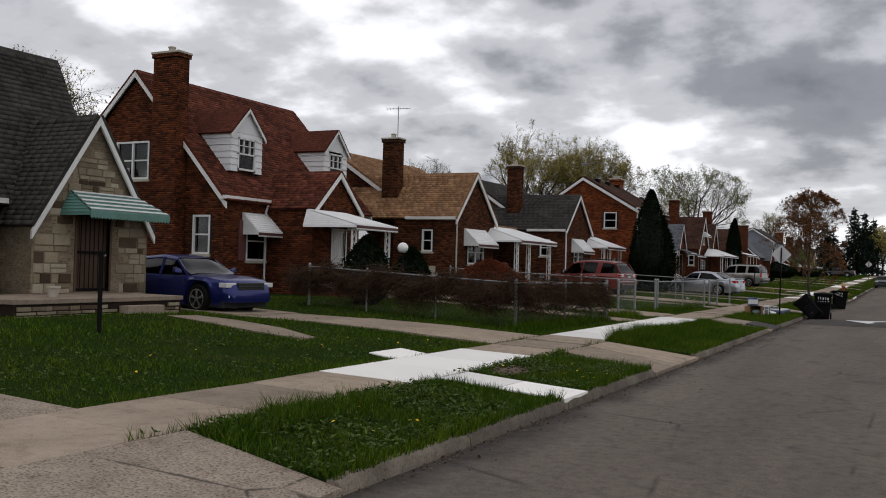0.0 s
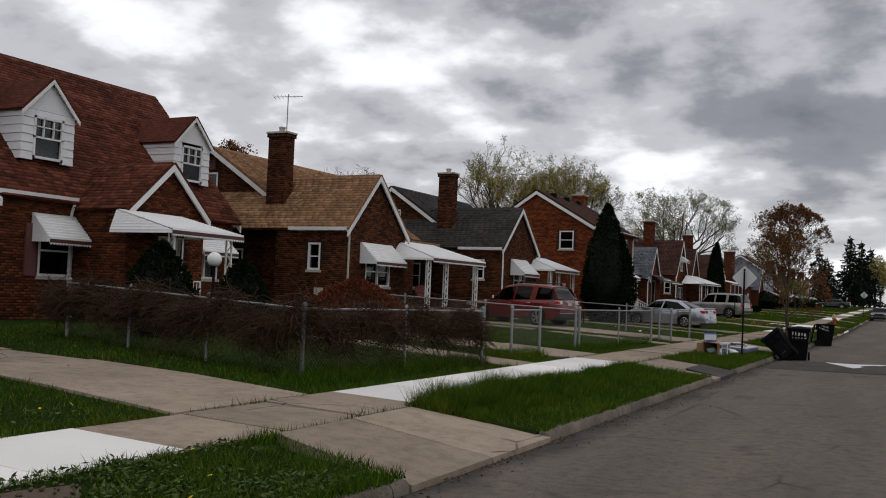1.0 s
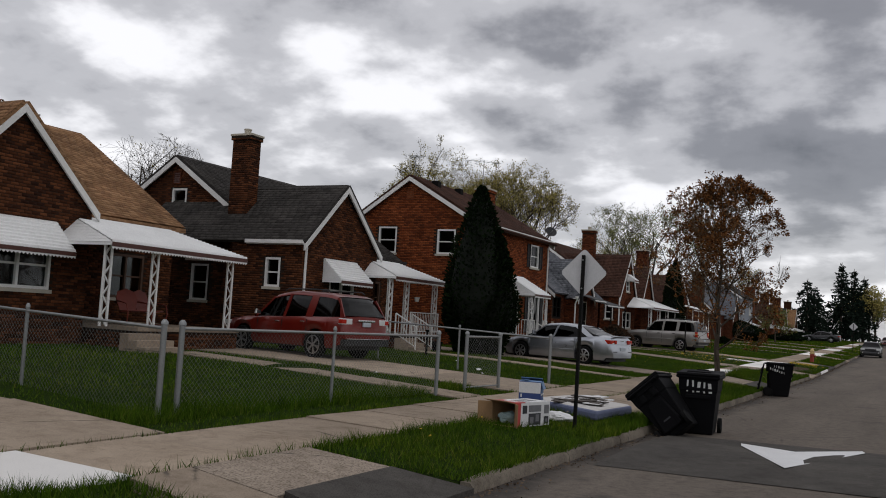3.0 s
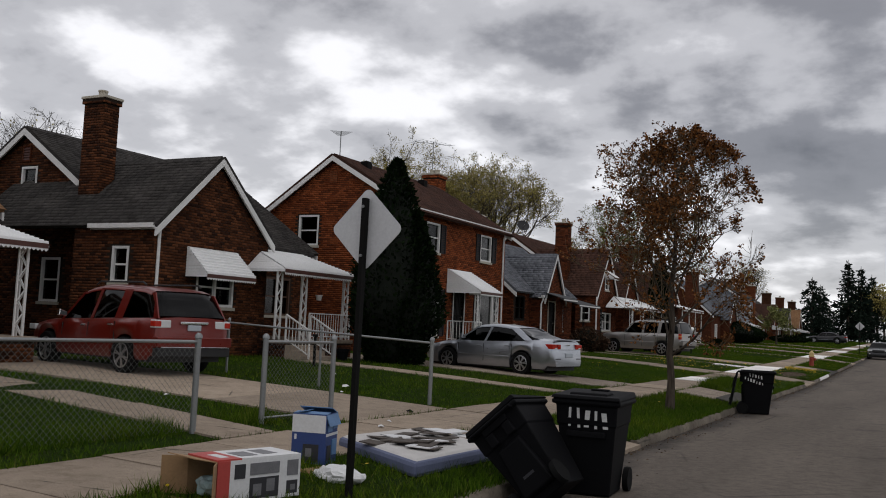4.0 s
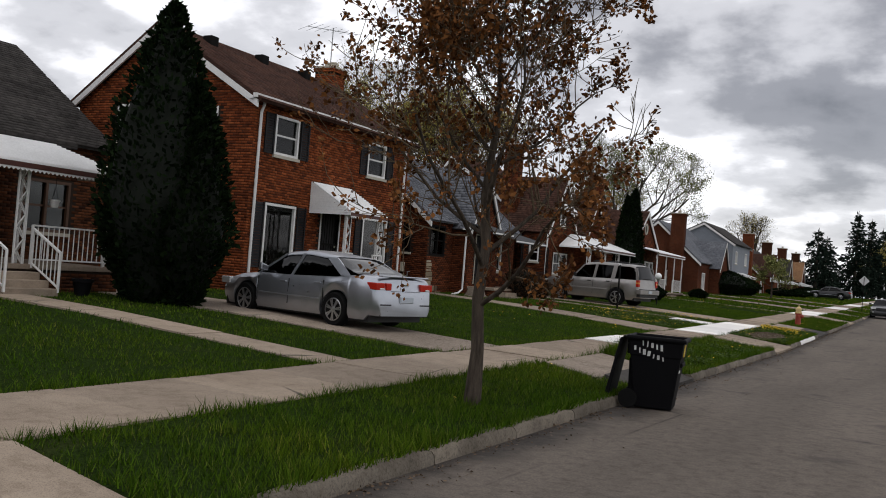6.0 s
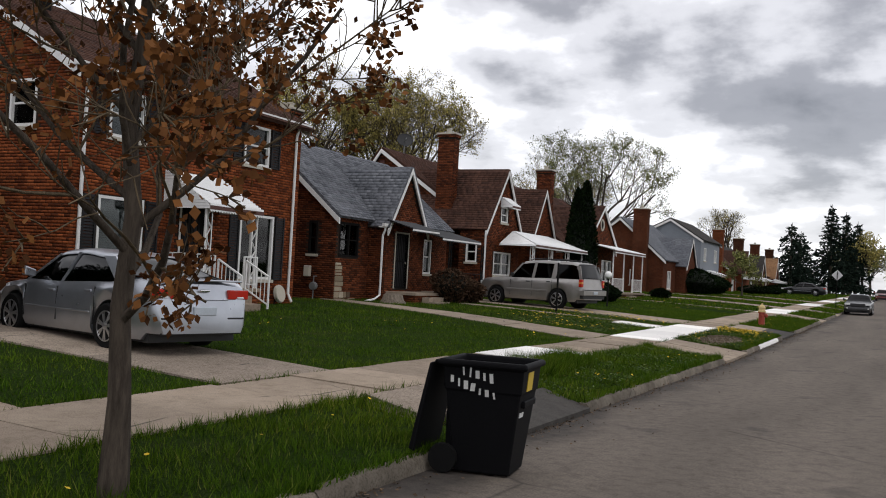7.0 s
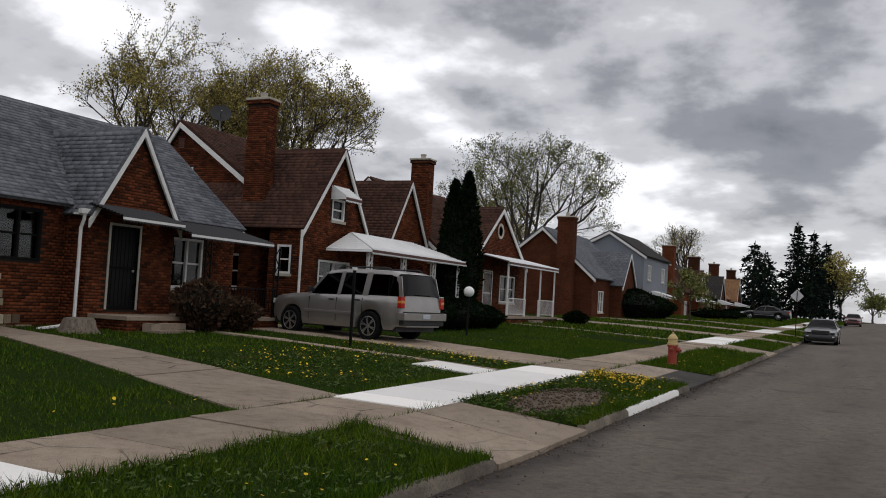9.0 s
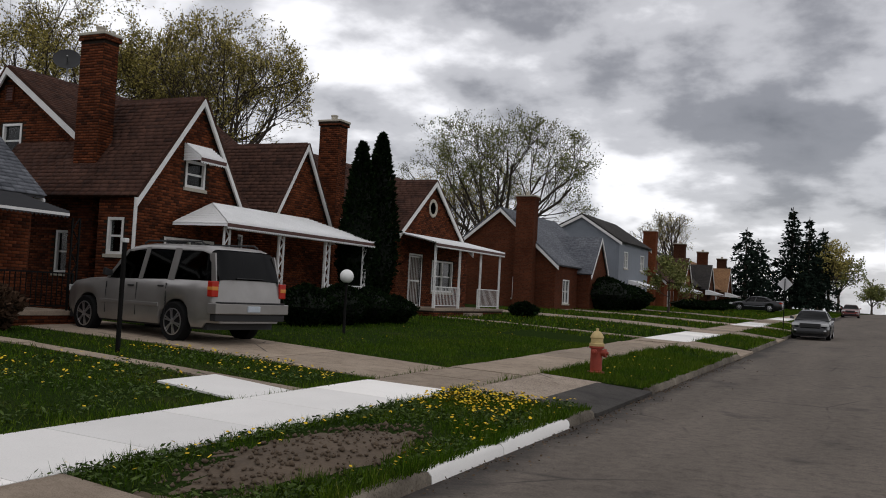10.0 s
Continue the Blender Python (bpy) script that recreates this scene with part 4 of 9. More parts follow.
def door(house, axis, plane, u0, u1, z0, z1, material, screen=True, frame_mat=None):
    at = at_wall(axis, plane)
    bm = bmesh.new()
    ubox(bm, at, u0, u1, z0, z1, -0.16, -0.1)
    for c, d in ((0.08, 0.42), (0.5, 0.92)):
        ubox(bm, at, lerp(u0, u1, 0.16), lerp(u0, u1, 0.84), lerp(z0, z1, c), lerp(z0, z1, d), -0.1, -0.085)
    ob = part("door", bm, material, house)
    bm = bmesh.new()
    for a, b, c, d in ((u0 - 0.06, u0, z0, z1 + 0.06), (u1, u1 + 0.06, z0, z1 + 0.06), (u0, u1, z1, z1 + 0.06)):
        ubox(bm, at, a, b, c, d, -0.14, 0.02)
    part("door_frame", bm, frame_mat or M_WHITE, ob)
    if screen:
        bm = bmesh.new()
        for i in range(8):
            u = lerp(u0 + 0.03, u1 - 0.03, i / 7)
            ubox(bm, at, u - 0.008, u + 0.008, z0 + 0.03, z1 - 0.03, -0.05, -0.034)
        for z in (z0 + 0.05, (z0 + z1) / 2, z1 - 0.05):
            ubox(bm, at, u0, u1, z - 0.03, z + 0.03, -0.055, -0.03)
        part("security_grille", bm, M_WHITE if screen == "white" else M_IRON, ob)
    bm = bmesh.new()
    lathe(bm, [(0.01, 0), (0.012, 0.03), (0.032, 0.04), (0.032, 0.07), (0.01, 0.08)], at(u1 - 0.09, lerp(z0, z1, 0.47), -0.1), 10, at(0, 0, 1) - at(0, 0, 0))
    part("door_knob", bm, M_STONE_TRIM, ob, smooth="auto")
    return ob


def body(house, xf, xb, y0, y1, ground, eave, ridge_x, ridge_z, brick, roof, front=(), south=(), over=0.25, back_eave=None, rakes=True, side_brick=None):
    """A block under a roof whose ridge runs along the street. Openings: (u0, u1, z0, z1)."""
    be = eave if back_eave is None else back_eave
    g = ground - 0.4
    side_brick = side_brick or brick
    wall(house, "front_wall", "x", xf, [(y0, g), (y1, g), (y1, eave), (y0, eave)], front, brick)
    gable = [(xb, g), (xf - 0.285, g), (xf - 0.285, eave + 0.2), (ridge_x, ridge_z - 0.06), (xb, be)]
    wall(house, "side_wall", "y", y0, gable, south, side_brick, to=xf)
    wall(house, "side_wall", "y", y1, gable, (), side_brick)
    wall(house, "back_wall", "x", xb - 0.01, [(y0, g), (y1, g), (y1, be), (y0, be)], (), brick, flip=-1)
    gable_roof(house, "roof", [(ridge_x, y0 - 0.18, ridge_z), (ridge_x, y1 + 0.18, ridge_z)],
               [[(xf, y0 - 0.18, eave), (xf, y1 + 0.18, eave)], [(xb, y0 - 0.18, be), (xb, y1 + 0.18, be)]], roof, over)
    # added slab across the rooms, its dark colour standing for their shade
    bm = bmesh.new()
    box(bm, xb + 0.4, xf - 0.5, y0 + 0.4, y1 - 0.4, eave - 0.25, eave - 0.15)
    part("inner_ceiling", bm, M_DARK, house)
    if rakes:
        s = (ridge_z - eave) / (xf - ridge_x)
        sb = (ridge_z - be) / (ridge_x - xb)
        for y in (y0 - 0.14, y1 + 0.2):
            rake(house, [(xf + 0.22, y, eave - 0.22 * s), (ridge_x, y, ridge_z), (xb - 0.22, y, be - 0.22 * sb)], "y")


def wing(house, xf, xj, y0, y1, ground, eave, apex_y, apex_z, brick, roof, front=(), south=(), reach=4.0, eave1=None, rakes=True, over=0.12, top_of=None):
    """A front gable that comes forward of the block from xj to xf."""
    e1 = eave if eave1 is None else eave1
    g = ground - 0.4
    wall(house, "gable_wall", "x", xf, [(y0, g), (y1, g), (y1, e1), (apex_y, apex_z - 0.06), (y0, eave)], front, brick)
    if xf - xj > 0.05:
        wall(house, "side_wall", "y", y0, [(xj, g), (xf - 0.285, g), (xf - 0.285, eave), (xj, eave)], south, brick, to=xf)
        wall(house, "side_wall", "y", y1, [(xj, g), (xf - 0.285, g), (xf - 0.285, e1), (xj, e1)], (), brick, flip=-1)
    gable_roof(house, "wing_roof", [(xf + 0.14, apex_y, apex_z), (xj - reach, apex_y, apex_z)],
               [[(xf + 0.14, y0, eave), (xj - reach, y0, eave)], [(xf + 0.14, y1, e1), (xj - reach, y1, e1)]], roof, over)
    if rakes:
        s0, s1 = (apex_z - eave) / (apex_y - y0), (apex_z - e1) / (y1 - apex_y)
        rake(house, [(xf + 0.10, y0 - 0.12, eave - 0.12 * s0), (xf + 0.10, apex_y, apex_z), (xf + 0.10, y1 + 0.12, e1 - 0.12 * s1)], "x")

# ---------------------------------------------------------------- the houses, in the order of the street
# stone-fronted house with the green awning
h = thing("house", (-20.0, 12.0, 0.6), "brick and fieldstone house with grey roof and green door awning", "house", "houses along the street")
body(h, -18.6, -23.6, 7.4, 17.2, 0.6, 3.2, -20.5, 7.05, M_BRICK_SIDE, M_ROOF_MOSS, over=0.3)
M_ASHLAR = piece_mat("ashlar_stone", [(0.0, (0.07, 0.05, 0.035)), (0.12, (0.13, 0.095, 0.065)), (0.3, (0.26, 0.215, 0.15)), (0.8, (0.36, 0.31, 0.225)), (1.0, (0.44, 0.39, 0.30))])


def stones(house, axis, plane, outline, holes, seed, heights):
    """Random ashlar facing, stone by stone."""
    rng = random.Random(seed)
    at = at_wall(axis, plane)
    z, ztop = min(p[1] for p in outline), max(p[1] for p in outline)
    host = [c for c in house.children if "wall" in c.name or "base" in c.name][-1]
    while z < ztop - 0.05:
        hh = rng.uniform(*heights)
        u, end = min(p[0] for p in outline), max(p[0] for p in outline)
        while u < end - 0.05:
            w = min(rng.uniform(0.16, 0.62), end - u)
            halve = rng.random() < 0.3 and hh > 0.2
            for z0, z1 in ((z, z + hh / 2), (z + hh / 2, z + hh)) if halve else ((z, z + hh),):
                c = [(u + 0.008, z0 + 0.007), (u + w - 0.008, z0 + 0.007), (u + w - 0.008, z1 - 0.007), (u + 0.008, z1 - 0.007)]
                if all(inside(p, outline) for p in c) and not any(a < u + w and b > u and cc < z1 and d > z0 for a, b, cc, d in holes):
                    bm = bmesh.new()
                    out = rng.uniform(0.012, 0.035)
                    j = lambda: rng.uniform(-0.008, 0.008)
                    base = [at(p, q, -0.01) for p, q in c]
                    face = [at(p + (0.012 if i in (0, 3) else -0.012) + j(), q + (0.01 if i < 2 else -0.01) + j(), out + j() * 0.5) for i, (p, q) in enumerate(c)]
                    quad_box(bm, base + face)
                    part("stone", bm, M_ASHLAR, host)
            u += w
        z += hh


M_RUBBLE = brick_mat("fieldstone", (0.30, 0.245, 0.165), (0.20, 0.16, 0.11), (0.13, 0.095, 0.07), (0.24, 0.2, 0.15))
for n in M_RUBBLE.node_tree.nodes:
    if n.type == "TEX_BRICK":
        n.inputs["Brick Width"].default_value, n.inputs["Row Height"].default_value, n.inputs["Mortar Size"].default_value = 0.42, 0.17, 0.012
        n.squash, n.squash_frequency = 0.6, 3
wing(h, -17.4, -18.6, 14.35, 17.85, 0.6, 2.55, 16.07, 5.2, M_RUBBLE, M_ROOF_MOSS, front=[(15.6, 16.6, 0.95, 2.85)], reach=3.0)
door(h, "x", -17.4, 15.6, 16.6, 0.95, 2.85, M_DARKWOOD, True, M_DARKWOOD)
green = awning(h, "x", -17.4, 15.1, 17.6, 3.35, 2.85, 1.0, M_AWNING_GREEN, hip=0.25, trim=False)
for i in range(1, 10, 2):
    bm = bmesh.new()
    at = at_wall("x", -17.4)
    a, b = i / 10, (i + 0.8) / 10
    edge = lambda f, side: at(15.1 + 0.25 * (1 - f) + 0.02 if side < 0 else 17.6 - 0.25 * (1 - f) - 0.02, lerp(3.35, 2.85, f) + 0.045, lerp(0.005, 1.0, f))
    prism(bm, [edge(a, -1), edge(a, 1), edge(b, 1), edge(b, -1)], (0, 0, 0.008))
    part("pale_slat", bm, M_BLIND, green, "faded pale slat")
ARCH = [(14.4, 0.6), (17.8, 0.6), (17.8, 2.5), (16.07, 5.05), (14.4, 2.5)]
stones(h, "x", -17.4, ARCH, [(15.5, 16.7, 0, 2.93)], 8, (0.13, 0.27))
wing(h, -17.9, -18.6, 9.6, 13.6, 0.6, 3.0, 11.4, 6.6, M_BRICK_SIDE, M_ROOF_MOSS, front=[(10.4, 12.4, 1.5, 2.9)], reach=3.0)
window(h, "x", -17.9, 10.4, 12.4, 1.5, 2.9, "pair")
gutter(h, "x", -18.5, 13.6, 14.4, 3.1, 13.95)
porch_floor(h, -17.42, -15.3, 12.3, 17.0, 0.92, M_MORTAR, 1, 15.55, 1.1)
stones(h, "x", -15.34, [(12.4, 0.5), (16.9, 0.5), (16.9, 0.82), (12.4, 0.82)], [(15.0, 16.1, 0, 1)], 3, (0.08, 0.12))

h.location.y -= 0.13

# dormered red brick house
h = thing("house", (-24.0, 29.3, 0.5), "dark red brick house with two white dormers and red shingle roof", "house", "houses along the street")
body(h, -20.9, -29.2, 24.75, 33.9, 0.5, 4.0, -25.15, 8.6, M_BRICK_RED, M_ROOF_RED, back_eave=4.7,
     front=[(25.95, 27.15, 1.78, 3.2), (31.9, 33.2, 1.9, 3.1)], south=[(-26.15, -24.5, 4.65, 6.05), (-22.32, -21.52, 1.97, 3.35), (-26.2, -25.6, 2.0, 3.3)])
window(h, "x", -20.9, 25.95, 27.15, 1.78, 3.2)
window(h, "x", -20.9, 31.9, 33.2, 1.9, 3.1, "pair")
window(h, "y", 24.75, -26.15, -24.5, 4.65, 6.05, "pair", blind=0.9)
window(h, "y", 24.75, -22.32, -21.52, 1.97, 3.35)
window(h, "y", 24.75, -26.2, -25.6, 2.0, 3.3)
bm = bmesh.new()
box(bm, -26.1, -25.5, 24.4, 24.8, 4.72, 5.08)
part("air_conditioner", bm, M_AWNING, h, bevel=0.02)
awning(h, "x", -20.9, 25.7, 27.3, 3.5, 2.8, 0.75)
awning(h, "x", -20.9, 31.7, 33.4, 3.45, 2.8, 0.75)
bm = bmesh.new()
box(bm, -20.9, -20.84, 25.5, 25.88, 1.78, 3.2)
part("shutter", bm, M_SHUTTER_RED, h)
chimney(h, -23.85, -22.7, 24.18, 24.74, 0.2, 9.1, M_BRICK_RED, 1)
gutter(h, "x", -20.9, 24.5, 27.05, 4.02, 26.95)
wing(h, -18.84, -20.9, 27.1, 30.15, 0.5, 3.75, 28.63, 5.15, M_BRICK_RED, M_ROOF_RED, front=[(28.35, 29.25, 1.0, 3.0)], reach=2.0)
door(h, "x", -18.84, 28.35, 29.25, 1.0, 3.0, M_WHITE, "white")
awning(h, "x", -18.84, 26.5, 29.33, 3.66, 3.12, 2.24, hip=0.2)
porch_floor(h, -18.84, -16.7, 26.6, 29.2, 1.0, M_BRICK_RED, 2, 28.6)
for yy in (26.75, 29.0):
    iron_post(h, -16.85, yy, 1.0, 3.1)
    iron_post(h, -16.85, yy, 1.0, 3.1, "x")
railing(h, (-16.85, 26.9, 1.0), (-16.85, 27.9, 1.0))


def dormer(h, y0, y1, xf, z0, eave, apex):
    """A white clapboard dormer with its own small gable roof."""
    c = (y0 + y1) / 2
    bm = bmesh.new()
    xb = xf - 2.4
    n, boards = 6, []
    w0, w1, g0, g1 = c - 0.5, c + 0.5, z0 + 0.06, z0 + 1.26
    for i in range(n):
        a, b = lerp(z0, eave, i / n), lerp(z0, eave, (i + 0.97) / n)
        for u0, u1 in ((y0, w0), (w1, y1)) if b <= g1 + 0.1 and a >= g0 - 0.08 else ((y0, y1),):
            boards.append([(xf - 0.1, u0, a), (xf + 0.022, u0, a), (xf + 0.022, u1, a), (xf - 0.1, u1, a), (xf - 0.1, u0, b), (xf, u0, b), (xf, u1, b), (xf - 0.1, u1, b)])
        boards.append([(xb, y0 - 0.022, a), (xf, y0 - 0.022, a), (xf, y0 + 0.08, a), (xb, y0 + 0.08, a), (xb, y0, b), (xf, y0, b), (xf, y0 + 0.08, b), (xb, y0 + 0.08, b)])
        boards.append([(xb, y1 - 0.08, a), (xf, y1 - 0.08, a), (xf, y1 + 0.022, a), (xb, y1 + 0.022, a), (xb, y1 - 0.08, b), (xf, y1 - 0.08, b), (xf, y1, b), (xb, y1, b)])
    prism(bm, [(xf, y0, eave), (xf, y1, eave), (xf, c, apex)], (-0.1, 0, 0))
    d = part("dormer", bm, M_SIDING, h)
    for c8 in boards:
        bm = bmesh.new()
        quad_box(bm, c8)
        part("clapboard", bm, M_SIDING, d)
    gable_roof(d, "dormer_roof", [(xf + 0.12, c, apex), (xb, c, apex)], [[(xf + 0.12, y0, eave), (xb, y0, eave)], [(xf + 0.12, y1, eave), (xb, y1, eave)]], M_ROOF_RED, 0.12, 0.07)
    rake(d, [(xf + 0.09, y0 - 0.1, eave - 0.1), (xf + 0.09, c, apex), (xf + 0.09, y1 + 0.1, eave - 0.1)], "x", 0.13, 0.04)
    bm = bmesh.new()
    at = at_wall("x", xf)
    for a, b, e, f in ((w0, w0 + 0.07, g0, g1), (w1 - 0.07, w1, g0, g1), (w0, w1, g0, g0 + 0.07), (w0, w1, g1 - 0.07, g1), (w0, w1, (g0 + g1) / 2 - 0.025, (g0 + g1) / 2 + 0.025), (c - 0.18, c - 0.155, (g0 + g1) / 2, g1), (c + 0.155, c + 0.18, (g0 + g1) / 2, g1), (w0, w1, lerp(g0, g1, 0.74), lerp(g0, g1, 0.76))):
        ubox(bm, at, a, b, e, f, -0.08, 0.03)
    w = part("window_frame", bm, M_WHITE, d)
    bm = bmesh.new()
    ubox(bm, at, w0, w1, g0, g1, -0.05, -0.04)
    part("pane", bm, M_GLASS, d).visible_shadow = False
    # no real blind: an added dark sheet stands for the unlit room
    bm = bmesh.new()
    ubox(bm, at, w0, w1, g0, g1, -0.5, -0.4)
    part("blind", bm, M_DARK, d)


dormer(h, 25.67, 27.43, -21.5, 5.0, 6.42, 7.35)
dormer(h, 31.5, 33.2, -21.5, 5.1, 6.45, 7.35)


def cottage(label, xw, xm, y0, wy1, y1, apex_y, apex_z, ridge_x, ridge_z, eave, brick, roof, chim, win, side_win, porch, ym, ymain_eave, gable_win):
    """A cottage with a front gable beside a porch under a metal awning; its main ridge runs along the street."""
    h = thing("house", (xm - 3.5, (y0 + y1) / 2, 0.6), label, "house", "houses along the street")
    xb = 2 * ridge_x - xm
    a, b, c, d = win
    s0, s1, s2, s3 = side_win
    mid = lerp(wy1, y1, 0.5)
    body(h, xm, xb, ym, y1, 0.6, ymain_eave, ridge_x, ridge_z, brick, roof, front=[(mid - 1.5, mid - 0.6, 1.2, 3.2), (mid + 0.3, mid + 1.7, 1.8, 3.1)],
         south=[gable_win, (ridge_x + 1.0, ridge_x + 1.8, 1.9, 3.2)])
    door(h, "x", xm, mid - 1.5, mid - 0.6, 1.2, 3.2, M_DARKWOOD, True, M_MAROON)
    window(h, "x", xm, mid + 0.3, mid + 1.7, 1.8, 3.1, "pair", frame_mat=M_DARKWOOD)
    window(h, "y", ym, *gable_win)
    window(h, "y", ym, ridge_x + 1.0, ridge_x + 1.8, 1.9, 3.2)
    wing(h, xw, xm - 0.4, y0, wy1, 0.6, eave, apex_y, apex_z, brick, roof, front=[(a, b, c, d)], south=[(s0, s1, s2, s3)], reach=4.5)
    window(h, "x", xw, a, b, c, d, "pair")
    window(h, "y", y0, s0, s1, s2, s3)
    awning(h, "x", xw, a - 0.42, b + 0.06, d + 0.5, d - 0.2, 0.75)
    cx0, cx1, ctop = chim
    chimney(h, cx0, cx1, ym - 0.55, ym - 0.02, 0.2, ctop, brick, 1)
    gutter(h, "y", y0, xm + 0.3, xw + 0.1, eave + 0.02)
    bm = bmesh.new()
    tube(bm, [(xw + 0.06, y0 + 0.1, eave), (xw + 0.06, y0 + 0.1, 0.8), (xw + 0.16, y0 + 0.1, 0.66)], 0.042, 8)
    part("downspout", bm, M_WHITE if "dark" in label else M_STONE_TRIM, h)
    px, p0, p1, ztop, zlow = porch
    porch_floor(h, xm, px - 0.1, max(p0 + 0.2, wy1 + 0.05), p1, 1.12, brick, 3, lerp(p0, p1, 0.24), 1.2)
    awning(h, "x", xw - 0.35, p0, p1, ztop, zlow, px - xw + 0.35, hip=0.75, valance=0.16)
    bm = bmesh.new()
    box(bm, xm - 0.2, xw - 0.3, wy1 + 0.02, p1 - 0.1, ztop - 0.02, ztop + 0.1)
    part("porch_roof", bm, roof, h)
    bm = bmesh.new()
    beam(bm, (px - 0.25, p0 + 0.2, zlow - 0.05), (px - 0.25, p1 - 0.1, zlow - 0.05), 0.06, 0.1)
    part("porch_beam", bm, M_WHITE, h)
    for yy in (lerp(p0, p1, 0.03), lerp(p0, p1, 0.34), lerp(p0, p1, 0.92)):
        iron_post(h, px - 0.25, yy, 1.12, zlow - 0.05)
        iron_post(h, px - 0.35, yy + 0.12, 1.12, zlow - 0.05, "x")
    return h


H2 = cottage("brown brick cottage with tan shingle roof and awning porch", -17.85, -20.6, 36.5, 40.75, 46.5, 38.5, 6.07, -25.4, 7.3, 3.95, M_BRICK_BROWN, M_ROOF_TAN,
             (-22.15, -21.3, 7.75), (37.87, 39.65, 1.88, 3.0), (-19.5, -18.95, 2.4, 3.4), (-15.95, 39.7, 44.5, 3.75, 3.07), 37.8, 4.2, (-25.9, -25.1, 5.2, 6.3))
H3 = cottage("dark roofed brown brick cottage with awning porch", -17.0, -19.5, 48.5, 53.05, 58.6, 50.72, 6.02, -23.9, 7.1, 3.95, M_BRICK_BROWN, M_ROOF_DARK,
             (-20.95, -20.15, 7.75), (50.1, 51.6, 1.95, 3.0), (-18.45, -17.85, 2.45, 3.4), (-15.6, 52.1, 55.9, 3.75, 3.12), 49.95, 4.15, (-24.1, -23.4, 4.95, 5.95))

for p, q in (((-15.8, 53.65, 1.12), (-15.8, 55.8, 1.12)), ((-15.7, 52.42, 1.05), (-14.87, 52.42, 0.62)), ((-15.7, 53.6, 1.05), (-14.87, 53.6, 0.62))):
    railing(H3, p, q, height=0.78)
bm = bmesh.new()
box(bm, -19.05, -18.75, 36.32, 36.49, 1.05, 1.75)
tube(bm, [(-18.9, 36.42, 1.05), (-18.9, 36.42, 0.5)], 0.025, 6)
part("electric_meter", bm, M_STONE_TRIM, H2, "grey meter box on the brick", bevel=0.02)



def attic_vent(house, axis, plane, u, z, w=0.36, hgt=0.5, material=None):
    """A louvred vent under the gable's peak."""
    at = at_wall(axis, plane)
    bm = bmesh.new()
    for a, b, c, d in ((u - w / 2, u - w / 2 + 0.04, z, z + hgt), (u + w / 2 - 0.04, u + w / 2, z, z + hgt), (u - w / 2 + 0.04, u + w / 2 - 0.04, z, z + 0.04), (u - w / 2 + 0.04, u + w / 2 - 0.04, z + hgt - 0.04, z + hgt)):
        ubox(bm, at, a, b, c, d, 0.0, 0.05)
    ob = part("attic_vent", bm, material or M_BRICK_SIDE, house)
    for i in range(5):
        zz = z + 0.05 + i * (hgt - 0.1) / 5
        bm = bmesh.new()
        quad_box(bm, [at(u - w / 2 + 0.04, zz, 0.04), at(u + w / 2 - 0.04, zz, 0.04), at(u + w / 2 - 0.04, zz, 0.05), at(u - w / 2 + 0.04, zz, 0.05), at(u - w / 2 + 0.04, zz + 0.07, 0.008), at(u + w / 2 - 0.04, zz + 0.07, 0.008), at(u + w / 2 - 0.04, zz + 0.07, 0.018), at(u - w / 2 + 0.04, zz + 0.07, 0.018)])
        part("louvre", bm, material or M_MAROON, ob)
    return ob


def vent_pipe(house, x, y, z0, z1):
    bm = bmesh.new()
    tube(bm, [(x, y, z0), (x, y, z1)], 0.06, 10)
    part("vent_pipe", bm, M_IRON, house)


attic_vent(H3, "y", 49.95, -23.9, 6.1)
attic_vent(H2, "y", 37.8, -25.4, 6.4)
vent_pipe(H3, -21.2, 55.6, 5.3, 6.7)

# two-storey house with shutters
h = thing("house", (-20.0, 65.0, 0.6), "two-storey orange brick house with black shutters and brown roof", "house", "houses along the street")
FRONT4 = [(61.68, 62.77, 4.5, 5.62), (66.5, 67.6, 4.5, 5.62), (61.5, 62.9, 1.3, 3.12), (66.5, 68.0, 1.3, 3.12), (64.2, 65.15, 1.15, 3.1)]
body(h, -16.4, -23.3, 60.75, 69.1, 0.6, 5.95, -20.1, 8.1, M_BRICK_ORANGE, M_ROOF_BROWN, front=FRONT4, south=[(-21.65, -20.7, 4.6, 5.8), (-18.6, -17.7, 4.6, 5.7)], over=0.35, side_brick=M_BRICK_ORANGE)
window(h, "y", 60.75, -21.65, -20.7, 4.6, 5.8)
window(h, "y", 60.75, -18.6, -17.7, 4.6, 5.7)
